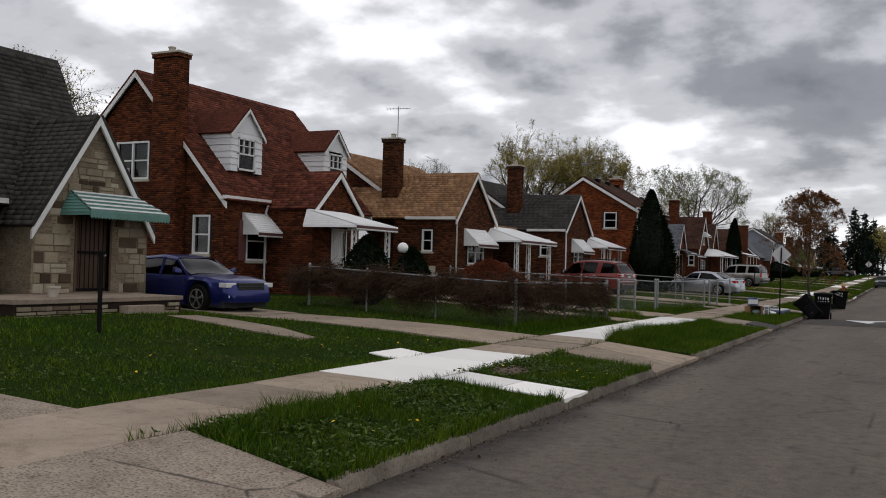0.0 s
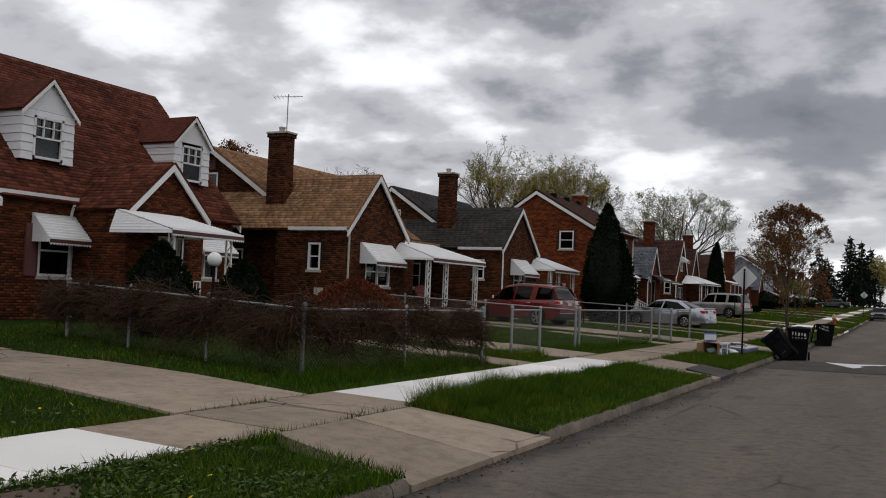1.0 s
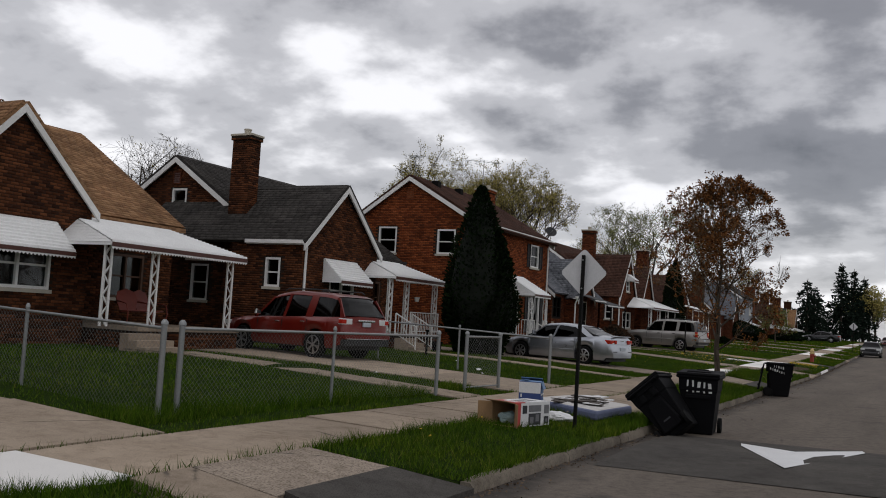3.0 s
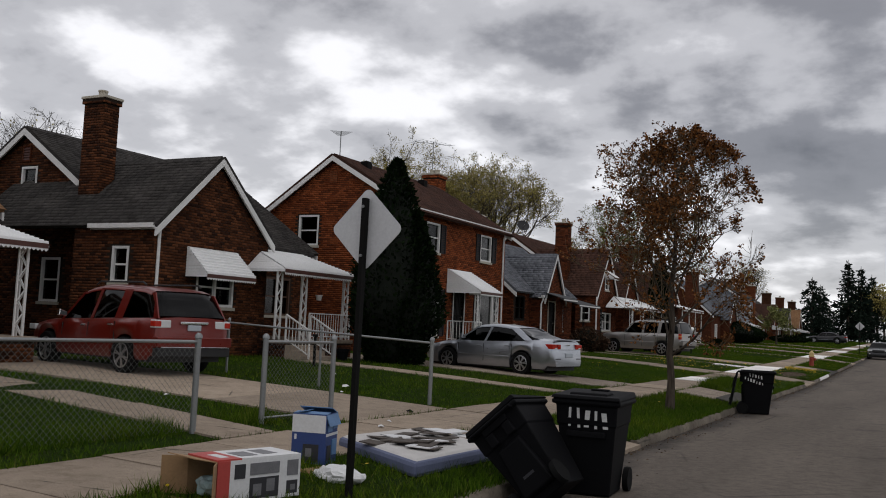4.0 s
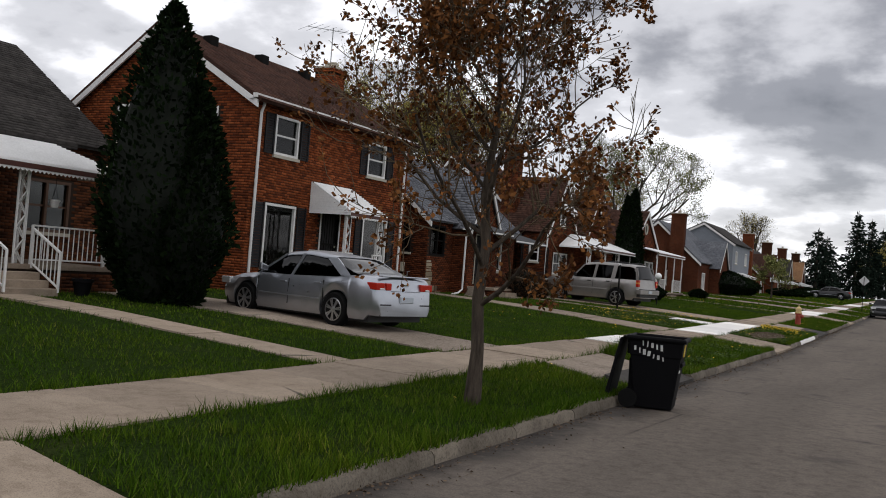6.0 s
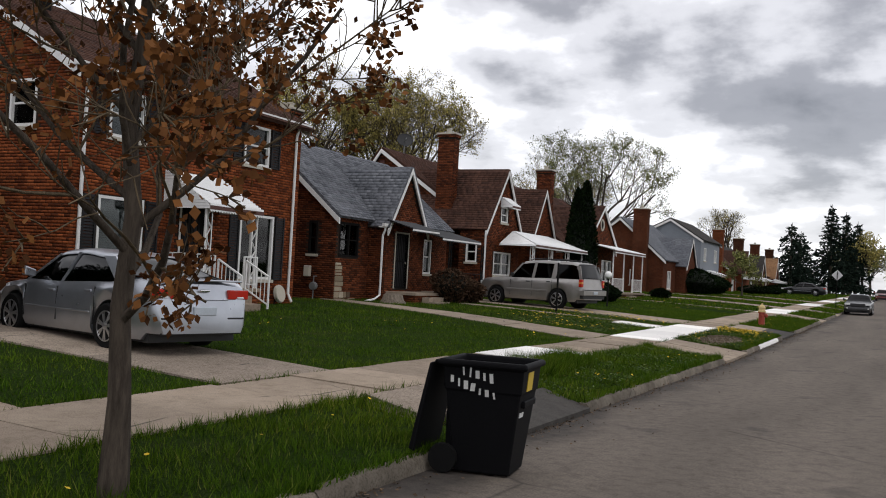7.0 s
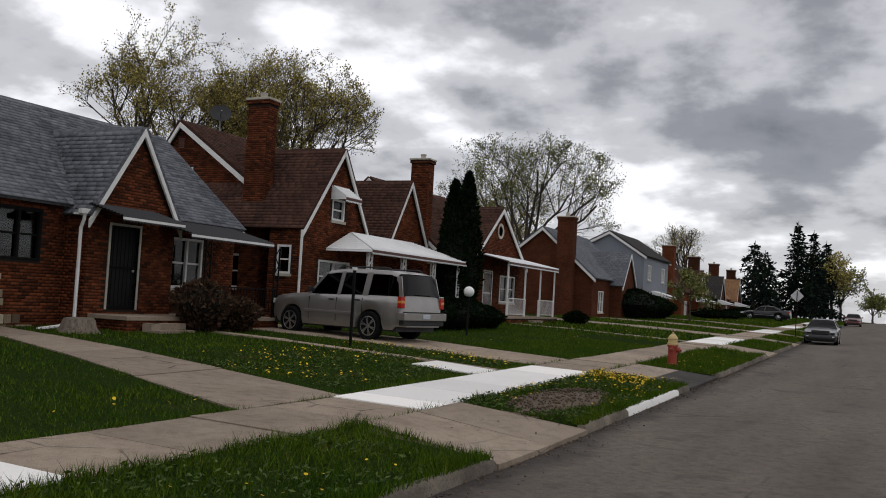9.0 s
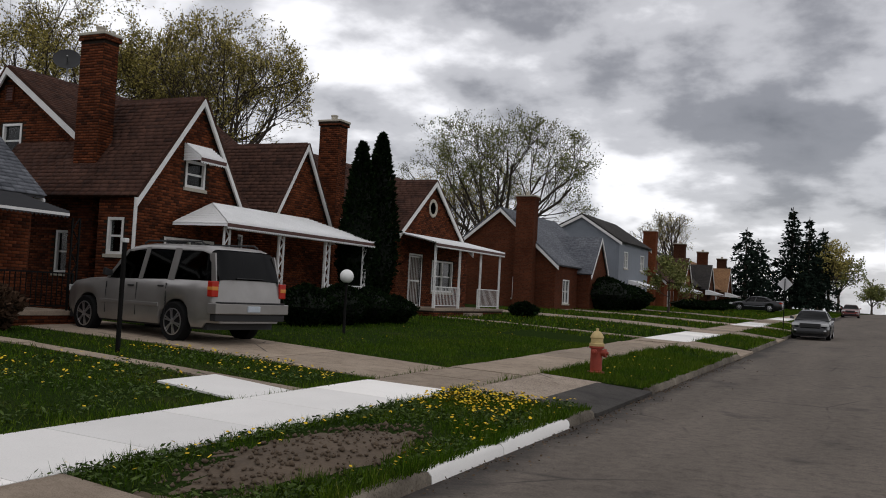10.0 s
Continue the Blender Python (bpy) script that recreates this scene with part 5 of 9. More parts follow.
for i, (a, b, c, d) in enumerate(FRONT4[:4]):
    window(h, "x", -16.4, a, b, c, d, "hung" if i < 2 else "fixed", blind=0.55 if i < 2 else 0.97, blind_mat=None)
    for u in ((a - 0.47, a - 0.06), (b + 0.06, b + 0.47)):
        bm = bmesh.new()
        at = at_wall("x", -16.4)
        ubox(bm, at, u[0], u[0] + 0.05, c, d, 0.005, 0.05), ubox(bm, at, u[1] - 0.05, u[1], c, d, 0.005, 0.05)
        leaf = part("shutter", bm, M_SHUTTER, h)
        n = int((d - c) / 0.07)
        for j in range(n):
            z = lerp(c, d, j / n)
            bm = bmesh.new()
            quad_box(bm, [at(u[0] + 0.05, z, 0.005), at(u[1] - 0.05, z, 0.005), at(u[1] - 0.05, z, 0.04), at(u[0] + 0.05, z, 0.04),
                          at(u[0] + 0.05, z + 0.06, 0.005), at(u[1] - 0.05, z + 0.06, 0.005), at(u[1] - 0.05, z + 0.06, 0.015), at(u[0] + 0.05, z + 0.06, 0.015)])
            part("slat", bm, M_SHUTTER, leaf)
door(h, "x", -16.4, 64.2, 65.15, 1.15, 3.1, M_SHUTTER)
awning(h, "x", -16.4, 63.55, 65.6, 3.95, 3.1, 1.5)
porch_floor(h, -16.4, -14.95, 63.5, 65.7, 1.1, M_BRICK_ORANGE, 2, 64.55, 1.0)
for yy in (63.7, 65.45):
    iron_post(h, -15.05, yy, 1.1, 3.05)
    iron_post(h, -15.15, yy + 0.1, 1.1, 3.05, "x")
railing(h, (-15.05, 65.12, 1.1), (-15.05, 65.62, 1.1))
railing(h, (-15.05, 63.6, 1.1), (-15.05, 64.0, 1.1))
railing(h, (-16.3, 63.58, 1.1), (-15.1, 63.58, 1.1))
railing(h, (-14.95, 65.08, 1.0), (-14.2, 65.08, 0.62))
railing(h, (-14.95, 64.02, 1.0), (-14.2, 64.02, 0.62))
gutter(h, "x", -16.4, 60.5, 69.3, 6.0, 60.95)
bm = bmesh.new()
tube(bm, [(-16.24, 68.8, 5.9), (-16.34, 68.8, 5.6), (-16.34, 68.8, 0.9), (-16.2, 68.8, 0.66)], 0.042, 8)
part("downspout", bm, M_WHITE, h)
attic_vent(h, "y", 60.75, -20.1, 7.05, 0.34, 0.45, M_BRICK_ORANGE)
for yy in (62.2, 64.6, 66.9):
    bm = bmesh.new()
    box(bm, -19.75, -19.4, yy - 0.17, yy + 0.17, 7.75, 8.12)
    part("roof_vent", bm, M_IRON, h, bevel=0.03)
chimney(h, -20.8, -20.0, 69.15, 69.95, 4.0, 8.85, M_BRICK_ORANGE, 2)

# low house with the grey roof and black awnings
h = thing("house", (-20.5, 77.0, 0.6), "low red brick house with grey shingles and black awnings", "house", "houses along the street")
body(h, -17.6, -24.0, 73.1, 81.6, 0.6, 3.65, -20.9, 6.4, M_BRICK_SIDE, M_ROOF_GREY, front=[(73.3, 74.55, 2.15, 3.36), (78.9, 80.2, 1.7, 3.1)], south=[(-18.75, -18.38, 2.2, 3.36)])
chimney(h, -20.3, -19.35, 72.55, 73.09, 0.2, 7.3, M_BRICK_SIDE, 2)
window(h, "x", -17.6, 73.3, 74.55, 2.15, 3.36, "pair", frame_mat=M_IRON, sill=False)
window(h, "x", -17.6, 78.9, 80.2, 1.7, 3.1, "pair")
window(h, "y", 73.1, -18.75, -18.38, 2.2, 3.36, frame_mat=M_IRON)
wing(h, -16.85, -17.6, 75.25, 78.15, 0.6, 3.4, 76.7, 5.65, M_BRICK_SIDE, M_ROOF_GREY, front=[(75.95, 76.9, 1.1, 3.15)], reach=3.0)
door(h, "x", -16.85, 75.95, 76.9, 1.1, 3.15, M_SHUTTER, True, M_STONE_TRIM)
awning(h, "x", -16.85, 75.2, 77.3, 3.6, 3.3, 1.1, M_AWNING_BLACK, cheeks=False, valance=0.1, trim=M_WHITE)
awning(h, "x", -17.3, 77.5, 81.0, 3.5, 3.1, 1.6, M_AWNING_BLACK, cheeks=False, valance=0.1, trim=M_WHITE)
porch_floor(h, -17.6, -15.6, 75.4, 81.4, 1.0, M_BRICK_SIDE, 2, 76.5)
for yy in (78.2, 81.2):
    iron_post(h, -15.7, yy, 1.0, 3.0, material=M_IRON)
gutter(h, "x", -16.95, 74.9, 75.35, 3.45, 75.05, foot=-1.1)
railing(h, (-15.7, 78.3, 1.0), (-15.7, 81.2, 1.0), M_IRON)
bm = bmesh.new()
box(bm, -18.78, -18.55, 72.93, 73.09, 1.4, 1.78)
part("electric_meter", bm, M_STONE_TRIM, h, "grey meter box on the brick", bevel=0.02)
bm = bmesh.new()
lathe(bm, [(0.02, -0.09), (0.13, -0.08), (0.15, 0.0), (0.13, 0.08), (0.02, 0.09)], (-18.3, 72.9, 1.08), 16, (0, 1, 0))
tube(bm, [(-18.3, 72.9, 1.2), (-18.3, 72.9, 1.42), (-18.3, 73.08, 1.42)], 0.02, 6)
tube(bm, [(-18.3, 72.9, 0.97), (-18.3, 72.9, 0.55)], 0.02, 6)
part("gas_meter", bm, M_GALV_DULL, h, "small grey gas meter")

stones(h, "x", -17.6, [(73.12, 0.5), (74.5, 0.5), (74.5, 0.85), (74.1, 1.0), (73.8, 1.5), (73.45, 2.0), (73.12, 2.05)], [], 5, (0.14, 0.24))

# steep twin-gabled house
h = thing("house", (-21.0, 89.0, 0.6), "brown brick house with twin steep gables and long white awning", "house", "houses along the street")
body(h, -17.9, -26.0, 85.4, 94.3, 0.6, 4.05, -23.3, 7.75, M_BRICK_SIDE, M_ROOF_BROWN, south=[(-23.5, -22.7, 5.1, 6.1), (-21.0, -20.1, 1.8, 3.0)], front=[(88.8, 89.7, 1.2, 3.2), (90.2, 92.0, 1.8, 3.0)])
window(h, "y", 85.4, -23.5, -22.7, 5.1, 6.1)
window(h, "y", 85.4, -21.0, -20.1, 1.8, 3.0)
window(h, "x", -17.9, 90.2, 92.0, 1.8, 3.0, "triple")
door(h, "x", -17.9, 88.8, 89.7, 1.2, 3.2, M_DARKWOOD, "white")
wing(h, -17.05, -18.3, 84.3, 88.45, 0.6, 3.9, 86.5, 6.8, M_BRICK_SIDE, M_ROOF_BROWN, front=[(86.05, 86.85, 4.3, 5.05), (85.4, 87.4, 1.8, 2.9)], south=[(-17.95, -17.4, 2.35, 3.3)], reach=4.5)
window(h, "y", 84.3, -17.95, -17.4, 2.35, 3.3)
window(h, "x", -17.05, 86.05, 86.85, 4.3, 5.05, blind=0.9)
window(h, "x", -17.05, 85.4, 87.4, 1.8, 2.9, "pair")
awning(h, "x", -17.05, 85.95, 87.0, 5.5, 5.1, 0.6)
wing(h, -17.05, -17.9, 90.1, 93.25, 0.6, 3.95, 91.65, 6.4, M_BRICK_SIDE, M_ROOF_BROWN, reach=4.5)
chimney(h, -19.95, -19.1, 84.85, 85.38, 0.2, 8.4, M_BRICK_SIDE, 1)
awning(h, "x", -16.75, 85.35, 92.95, 3.95, 3.3, 1.8, hip=1.5, valance=0.14)
porch_floor(h, -17.4, -14.95, 85.3, 93.0, 1.05, M_BRICK_SIDE, 2, 89.0, 1.4)
bm = bmesh.new()
beam(bm, (-15.15, 85.5, 3.2), (-15.15, 92.8, 3.2), 0.06, 0.1)
part("porch_beam", bm, M_WHITE, h)
for yy in (85.6, 88.0, 90.4, 92.6):
    iron_post(h, -15.15, yy, 1.05, 3.2)
    iron_post(h, -15.25, yy + 0.12, 1.05, 3.2, "x")
for a, b in ((85.7, 87.8), (90.5, 92.5)):
    railing(h, (-15.15, a, 1.05), (-15.15, b, 1.05))
attic_vent(h, "y", 85.4, -23.3, 6.75)
bm = bmesh.new()
tube(bm, [(-16.95, 84.2, 3.8), (-16.95, 84.2, 0.7)], 0.045, 8)
part("downspout", bm, M_WHITE, h)

# gabled house with the railed porch
h = thing("house", (-20.5, 100.5, 0.6), "red brick house with brown gable and white railed porch", "house", "houses along the street")
body(h, -17.6, -25.0, 96.0, 106.4, 0.6, 3.9, -21.4, 7.2, M_BRICK_SIDE, M_ROOF_BROWN, front=[(104.0, 105.6, 1.8, 3.1)], south=[(-20.0, -19.2, 1.9, 3.0)])
window(h, "x", -17.6, 104.0, 105.6, 1.8, 3.1, "pair")
window(h, "y", 96.0, -20.0, -19.2, 1.9, 3.0)
wing(h, -16.5, -17.6, 97.35, 103.1, 0.6, 4.05, 100.2, 6.3, M_BRICK_SIDE, M_ROOF_BROWN, front=[(98.4, 99.4, 1.2, 3.2), (100.4, 102.4, 1.8, 3.1)], reach=4.5)
door(h, "x", -16.5, 98.4, 99.4, 1.2, 3.2, M_DARKWOOD, "white")
window(h, "x", -16.5, 100.4, 102.4, 1.8, 3.1, "pair")
awning(h, "x", -16.5, 97.0, 103.9, 4.0, 3.62, 1.8, hip=0.4, cheeks=False)
porch_floor(h, -16.5, -14.7, 97.1, 104.0, 1.2, M_BRICK_SIDE, 3, 100.4, 1.3)
for yy in (97.3, 99.5, 101.6, 103.7):
    iron_post(h, -14.85, yy, 1.2, 3.6, width=0.12)
for a, b in ((97.4, 99.6), (101.4, 103.6)):
    railing(h, (-14.85, a, 1.2), (-14.85, b, 1.2))
chimney(h, -19.0, -18.15, 95.4, 95.98, 0.2, 8.0, M_BRICK_SIDE, 1)

bm = bmesh.new()
lathe(bm, [(0.24, 0.0), (0.3, 0.03), (0.36, 0.03), (0.38, 0.0)], (-16.48, 100.2, 5.2), 24, (1, 0, 0))
part("gable_ornament", bm, M_STONE_TRIM, h, "round pale ornament", smooth="auto")

# farther houses
M_SIDING_GREY = plain_mat("blue_grey_siding", (0.20, 0.22, 0.25), 0.7, wear=0.2)


def far_house(label, xf, xb, y0, y1, eave, ridge_x, ridge_z, brick, roof, chim=None, storeys=1, gable=None, awn=True):
    h = thing("house", ((xf + xb) / 2, (y0 + y1) / 2, 0.6), label, "house", "houses along the street")
    fw = [(y0 + 1.4, y0 + 2.6, 1.5, 2.9), (y1 - 2.8, y1 - 1.4, 1.5, 2.9), ((y0 + y1) / 2 - 0.45, (y0 + y1) / 2 + 0.45, 0.95, 2.9)]
    sw = [(lerp(xf, xb, 0.35), lerp(xf, xb, 0.2), 1.7, 2.9)]
    sw = [(min(a, b), max(a, b), c, d) for a, b, c, d in sw]
    if storeys == 2:
        fw += [(y0 + 1.4, y0 + 2.5, 4.2, 5.4), (y1 - 2.6, y1 - 1.4, 4.2, 5.4)]
    body(h, xf, xb, y0, y1, 0.6, eave, ridge_x, ridge_z, brick, roof, front=fw, south=sw)
    for a, b, c, d in [fw[0], fw[1]] + fw[3:]:
        window(h, "x", xf, a, b, c, d, "pair")
    window(h, "y", y0, *sw[0])
    door(h, "x", xf, *fw[2], M_DARKWOOD)
    if gable:
        gy0, gy1, gz0, gz1 = gable
        wing(h, xf + 0.8, xf, gy0, gy1, 0.6, gz0, (gy0 + gy1) / 2, gz1, brick, roof, reach=3.5)
    if chim:
        chimney(h, *chim, brick, 1)
    if awn:
        awning(h, "x", xf + (0.8 if gable else 0), (y0 + y1) / 2 - 1.6, (y0 + y1) / 2 + 1.6, 3.4, 3.0, 1.4)
    return h


far_house("red brick house with grey roof and side chimney", -16.6, -24.0, 116.6, 126.4, 3.8, -20.1, 6.9, M_BRICK_SIDE, M_ROOF_GREY, (-18.9, -17.8, 115.9, 116.58, 0.2, 7.6), gable=(120.8, 124.6, 3.4, 5.7), awn=False)
far_house("two-storey house with blue-grey siding and dark roof", -16.6, -23.0, 130.5, 139.5, 6.1, -19.4, 7.9, M_SIDING_GREY, M_ROOF_DARK, None, 2)
far_house("orange brick cottage with brown roof", -16.6, -24.0, 146.0, 155.0, 3.8, -20.3, 6.9, M_BRICK_ORANGE, M_ROOF_BROWN, (-18.4, -17.3, 145.2, 145.98, 0.2, 8.0), gable=(150.0, 154.0, 3.5, 6.0))
far_house("brown brick cottage with dark roof", -16.6, -24.0, 159.0, 168.0, 3.8, -20.3, 6.9, M_BRICK_BROWN, M_ROOF_DARK, (-18.4, -17.3, 158.2, 158.98, 0.2, 7.8), gable=(163.0, 167.0, 3.5, 6.0))
far_house("pale brick cottage with tan roof", -16.6, -24.0, 172.0, 181.0, 3.8, -20.3, 6.9, M_BRICK_SIDE, M_ROOF_TAN, (-18.4, -17.3, 171.2, 171.98, 0.2, 7.8), gable=(176.0, 180.0, 3.5, 6.2))
far_house("low brick house with grey roof", -16.6, -24.0, 186.0, 196.0, 3.8, -20.3, 6.7, M_BRICK_BROWN, M_ROOF_GREY, (-18.4, -17.3, 185.2, 185.98, 0.2, 7.8))

# ---------------------------------------------------------------- parked cars
def car_paint(name, col, metal=0.5, rough=0.28):
    k = Mat(name, rough, metal, 0.5)
    dust = k.noise(2.0, 5.0, 0.6)
    k.color(k.mix(1.0, col, k.ramp(dust, [(0.3, (0.85, 0.85, 0.85)), (0.7, (1.05, 1.05, 1.05))]), "MULTIPLY"))
    k.b.inputs["Coat Weight"].default_value = 0.4
    k.b.inputs["Coat Roughness"].default_value = 0.06
    return k.rough(k.noise(9.0), rough * 0.8, rough * 1.4).m


M_BLUE = car_paint("blue_paint", (0.008, 0.015, 0.12))
M_REDCAR = car_paint("red_paint", (0.15, 0.009, 0.004), 0.25)
M_SILVER = car_paint("silver_paint", (0.42, 0.44, 0.48), 0.85, 0.28)
M_PEWTER = car_paint("pewter_paint", (0.30, 0.285, 0.27), 0.6, 0.34)
M_BLACKCAR = car_paint("black_paint", (0.012, 0.012, 0.014), 0.3)
M_TYRE = plain_mat("tyre_rubber", (0.008, 0.008, 0.008), 0.9, wear=0.3, gloss=0.12)
M_RIM = plain_mat("alloy", (0.55, 0.55, 0.56), 0.28, 0.9, wear=0.15)
M_TRIM = plain_mat("black_plastic", (0.018, 0.018, 0.019), 0.6, wear=0.2)
M_CHROME = plain_mat("chrome", (0.8, 0.8, 0.8), 0.12, 1.0, wear=0.1)
M_TAIL = plain_mat("tail_lens", (0.42, 0.022, 0.012), 0.15, wear=0.1)
M_AMBER = plain_mat("amber_lens", (0.6, 0.24, 0.05), 0.2, wear=0.1)
M_LAMP = plain_mat("lamp_lens", (0.62, 0.63, 0.63), 0.12, wear=0.1)
M_PLATE = plain_mat("plate", (0.45, 0.5, 0.55), 0.5, wear=0.2)
k = Mat("tinted_glass", 0.03)
k.n.remove(k.b)
clear, shine, fres, mixer = (k.n.new(s) for s in ("ShaderNodeBsdfTransparent", "ShaderNodeBsdfGlossy", "ShaderNodeFresnel", "ShaderNodeMixShader"))
clear.inputs[0].default_value = (0.025, 0.028, 0.028, 1)
shine.inputs["Roughness"].default_value = 0.04
fres.inputs[0].default_value = 1.3
k.l.new(fres.outputs[0], mixer.inputs[0]), k.l.new(clear.outputs[0], mixer.inputs[1]), k.l.new(shine.outputs[0], mixer.inputs[2])
k.l.new(mixer.outputs[0], k.n["Material Output"].inputs[0])
M_TINT = k.m


def soft(pts, x):
    """Smooth interpolation through (x, value) pairs."""
    if x <= pts[0][0]:
        return pts[0][1]
    for (a, va), (b, vb) in zip(pts, pts[1:]):
        if x <= b:
            t = (x - a) / (b - a)
            return lerp(va, vb, t * t * (3 - 2 * t) * 0.5 + t * 0.5)
    return pts[-1][1]


def car(label, paint, spec, place, heading, size=1.0):
    """A car facing +x in its own frame. spec holds its outline in metres."""
    L, W, wb, R = spec["length"], spec["width"], spec["wheelbase"], spec["tyre"]
    xr = spec["rear_axle"]
    axles = (xr, xr + wb)
    half = L / 2
    c = thing("car", (0, 0, 0), label, "car", "parked cars")
    xs = sorted(set([round(-half + i * L / 56, 3) for i in range(57)] + [round(a + s * R * f, 3) for a in axles for s in (-1.16, 1.16) for f in (1.0, 0.9, 0.98)]))
    sill = spec.get("sill", 0.22)

    def hw(x):
        return W / 2 * soft(((-half, 0.80), (-half + 0.10, 0.90), (-half + 0.5, 0.985), (0, 1.0), (half - 0.8, 0.975), (half - 0.2, 0.86), (half, 0.70)), x)

    def under(x):
        z = sill + (0.10 if x < -half + 0.3 or x > half - 0.3 else 0.0)
        for a in axles:
            if abs(x - a) < R * 1.16:
                z = max(z, R + math.sqrt(max((R * 1.16) ** 2 - (x - a) ** 2, 0)))
        return z

    bm = bmesh.new()
    rings = []
    for x in xs:
        top, w, u = soft(spec["belt"], x), hw(x), under(x)
        sh = max(top - 0.10, u + 0.02)
        lo = max(min(u + 0.1, sh - 0.01), u + 0.005)
        half_ring = [(w * 0.93, u), (w * 0.985, lo), (w, lerp(lo, sh, 0.5)), (w * 0.985, lerp(lo, sh, 0.8)), (w * 0.955, sh), (w * 0.90, top - 0.025), (w * 0.78, top), (w * 0.4, top + 0.025)]
        rings.append([bm.verts.new((x, y, z)) for y, z in half_ring] + [bm.verts.new((x, -y, z)) for y, z in half_ring[::-1]])
    for r, s in zip(rings, rings[1:]):
        for i in range(len(r)):
            j = (i + 1) % len(r)
            bm.faces.new((r[i], r[j], s[j], s[i]))
    bm.faces.new(rings[0]), bm.faces.new(rings[-1][::-1])
    shell = part("body", bm, paint, c, smooth="auto")
    # lower skirt and wheel wells
    bm = bmesh.new()
    box(bm, -half + 0.25, half - 0.25, -W / 2 + 0.16, W / 2 - 0.16, sill - 0.04, 0.62)
    part("underbody", bm, M_TRIM, c)
    # cabin glass, roof and pillars
    roof, cab_w = spec["roof"], spec["cab"]
    bm = bmesh.new()
    rings = []
    gx = [lerp(roof[0][0], roof[-1][0], i / 30) for i in range(31)]
    for x in gx:
        zt, zb = soft(roof, x), soft(spec["belt"], x) - 0.02
        zt = max(zt, zb + 0.012)
        w0 = hw(x) * 0.90
        f = min(1, (zt - zb) / (spec["height"] - zb))
        w1 = lerp(w0, W / 2 * cab_w, f)
        hr = [(w0, zb), (lerp(w0, w1, 0.9), lerp(zb, zt, 0.88)), (w1 * 0.9, lerp(zb, zt, 0.975)), (w1 * 0.55, zt)]
        rings.append([bm.verts.new((x, y, z)) for y, z in hr] + [bm.verts.new((x, -y, z)) for y, z in hr[::-1]])
    for r, s in zip(rings, rings[1:]):
        for i in range(7):
            bm.faces.new((r[i], r[i + 1], s[i + 1], s[i]))
    part("cabin_glass", bm, M_TINT, c, smooth="auto")
    bm = bmesh.new()
    a0, a1 = spec["roof_panel"]
    top_rings = []
    for x in [lerp(a0, a1, i / 10) for i in range(11)]:
        zt, zb = soft(roof, x), soft(spec["belt"], x) - 0.02
        w1 = lerp(hw(x) * 0.90, W / 2 * cab_w, min(1, (zt - zb) / (spec["height"] - zb)))
        w0 = hw(x) * 0.90
        hr = [(lerp(w0, w1, 0.86) + 0.012, lerp(zb, zt, 0.84)), (lerp(w0, w1, 0.93) + 0.012, lerp(zb, zt, 0.91)), (w1 * 0.9 + 0.008, lerp(zb, zt, 0.975) + 0.016), (w1 * 0.55, zt + 0.014)]
        top_rings.append([bm.verts.new((x, y, z)) for y, z in hr] + [bm.verts.new((x, -y, z)) for y, z in hr[::-1]])
    for r, s in zip(top_rings, top_rings[1:]):
        for i in range(7):
            bm.faces.new((r[i], r[i + 1], s[i + 1], s[i]))
    part("roof_panel", bm, paint, c, smooth=True)
    for xb, xt, wide in spec["pillars"]:
        for s in (-1, 1):
            bm = bmesh.new()
            zb, zt = soft(spec["belt"], xb) - 0.03, soft(roof, xt)
            w0 = hw(xb) * 0.90
            f = min(1, (zt - zb) / (spec["height"] - zb))
            w1 = lerp(w0, W / 2 * cab_w, f)
            pts = []
            for q in (0, 0.45, 0.9):
                x, z, y = lerp(xb, xt, q), lerp(zb, zt, q), lerp(w0, w1, q)
                pts.append((x, y, z))
            for p, q in zip(pts, pts[1:]):
                c8 = []
                for (x, y, z), ww in ((p, wide), (q, wide)):
                    c8.append([(x - ww / 2, s * (y - 0.02), z), (x + ww / 2, s * (y - 0.02), z), (x + ww / 2, s * (y + 0.012), z), (x - ww / 2, s * (y + 0.012), z)])
                quad_box(bm, c8[0] + c8[1])
            part("pillar", bm, spec.get("pillar_mat", paint), c)
    # wheels
    for a in axles:
        for s in (-1, 1):
            y = s * (W / 2 - 0.13)
            bm = bmesh.new()
            lathe(bm, [(R * 0.64, -0.11), (R * 0.93, -0.115), (R, -0.08), (R, 0.08), (R * 0.93, 0.115), (R * 0.64, 0.10)], (a, y, R), 28, (0, s, 0))
            wheel = part("wheel", bm, M_TYRE, c, "black tyre", smooth="auto")
            bm = bmesh.new()
            rr = R * 0.68
            lathe(bm, [(rr, 0.02), (rr, 0.11), (rr * 0.93, 0.115), (rr * 0.90, 0.06)], (a, y, R), 28, (0, s, 0))
            n = spec.get("spokes", 5)
            for i in range(n):
                ang = i * math.tau / n + 0.3
                d = Vector((math.cos(ang), 0, math.sin(ang)))
                o = Vector((a, y + s * 0.085, R))
                for t in (-0.12, 0.12):
                    e = Vector((math.cos(ang + t), 0, math.sin(ang + t)))
                    beam(bm, o + d * 0.05 + Vector((0, s * 0.015, 0)), o + e * rr * 0.95, 0.03, 0.035 * R / 0.34, up=Vector((0, 1, 0)))
            lathe(bm, [(0.06, 0.05), (0.06, 0.11), (0.03, 0.12)], (a, y, R), 14, (0, s, 0))
            part("rim", bm, M_RIM, wheel, "silver alloy rim", smooth="auto")
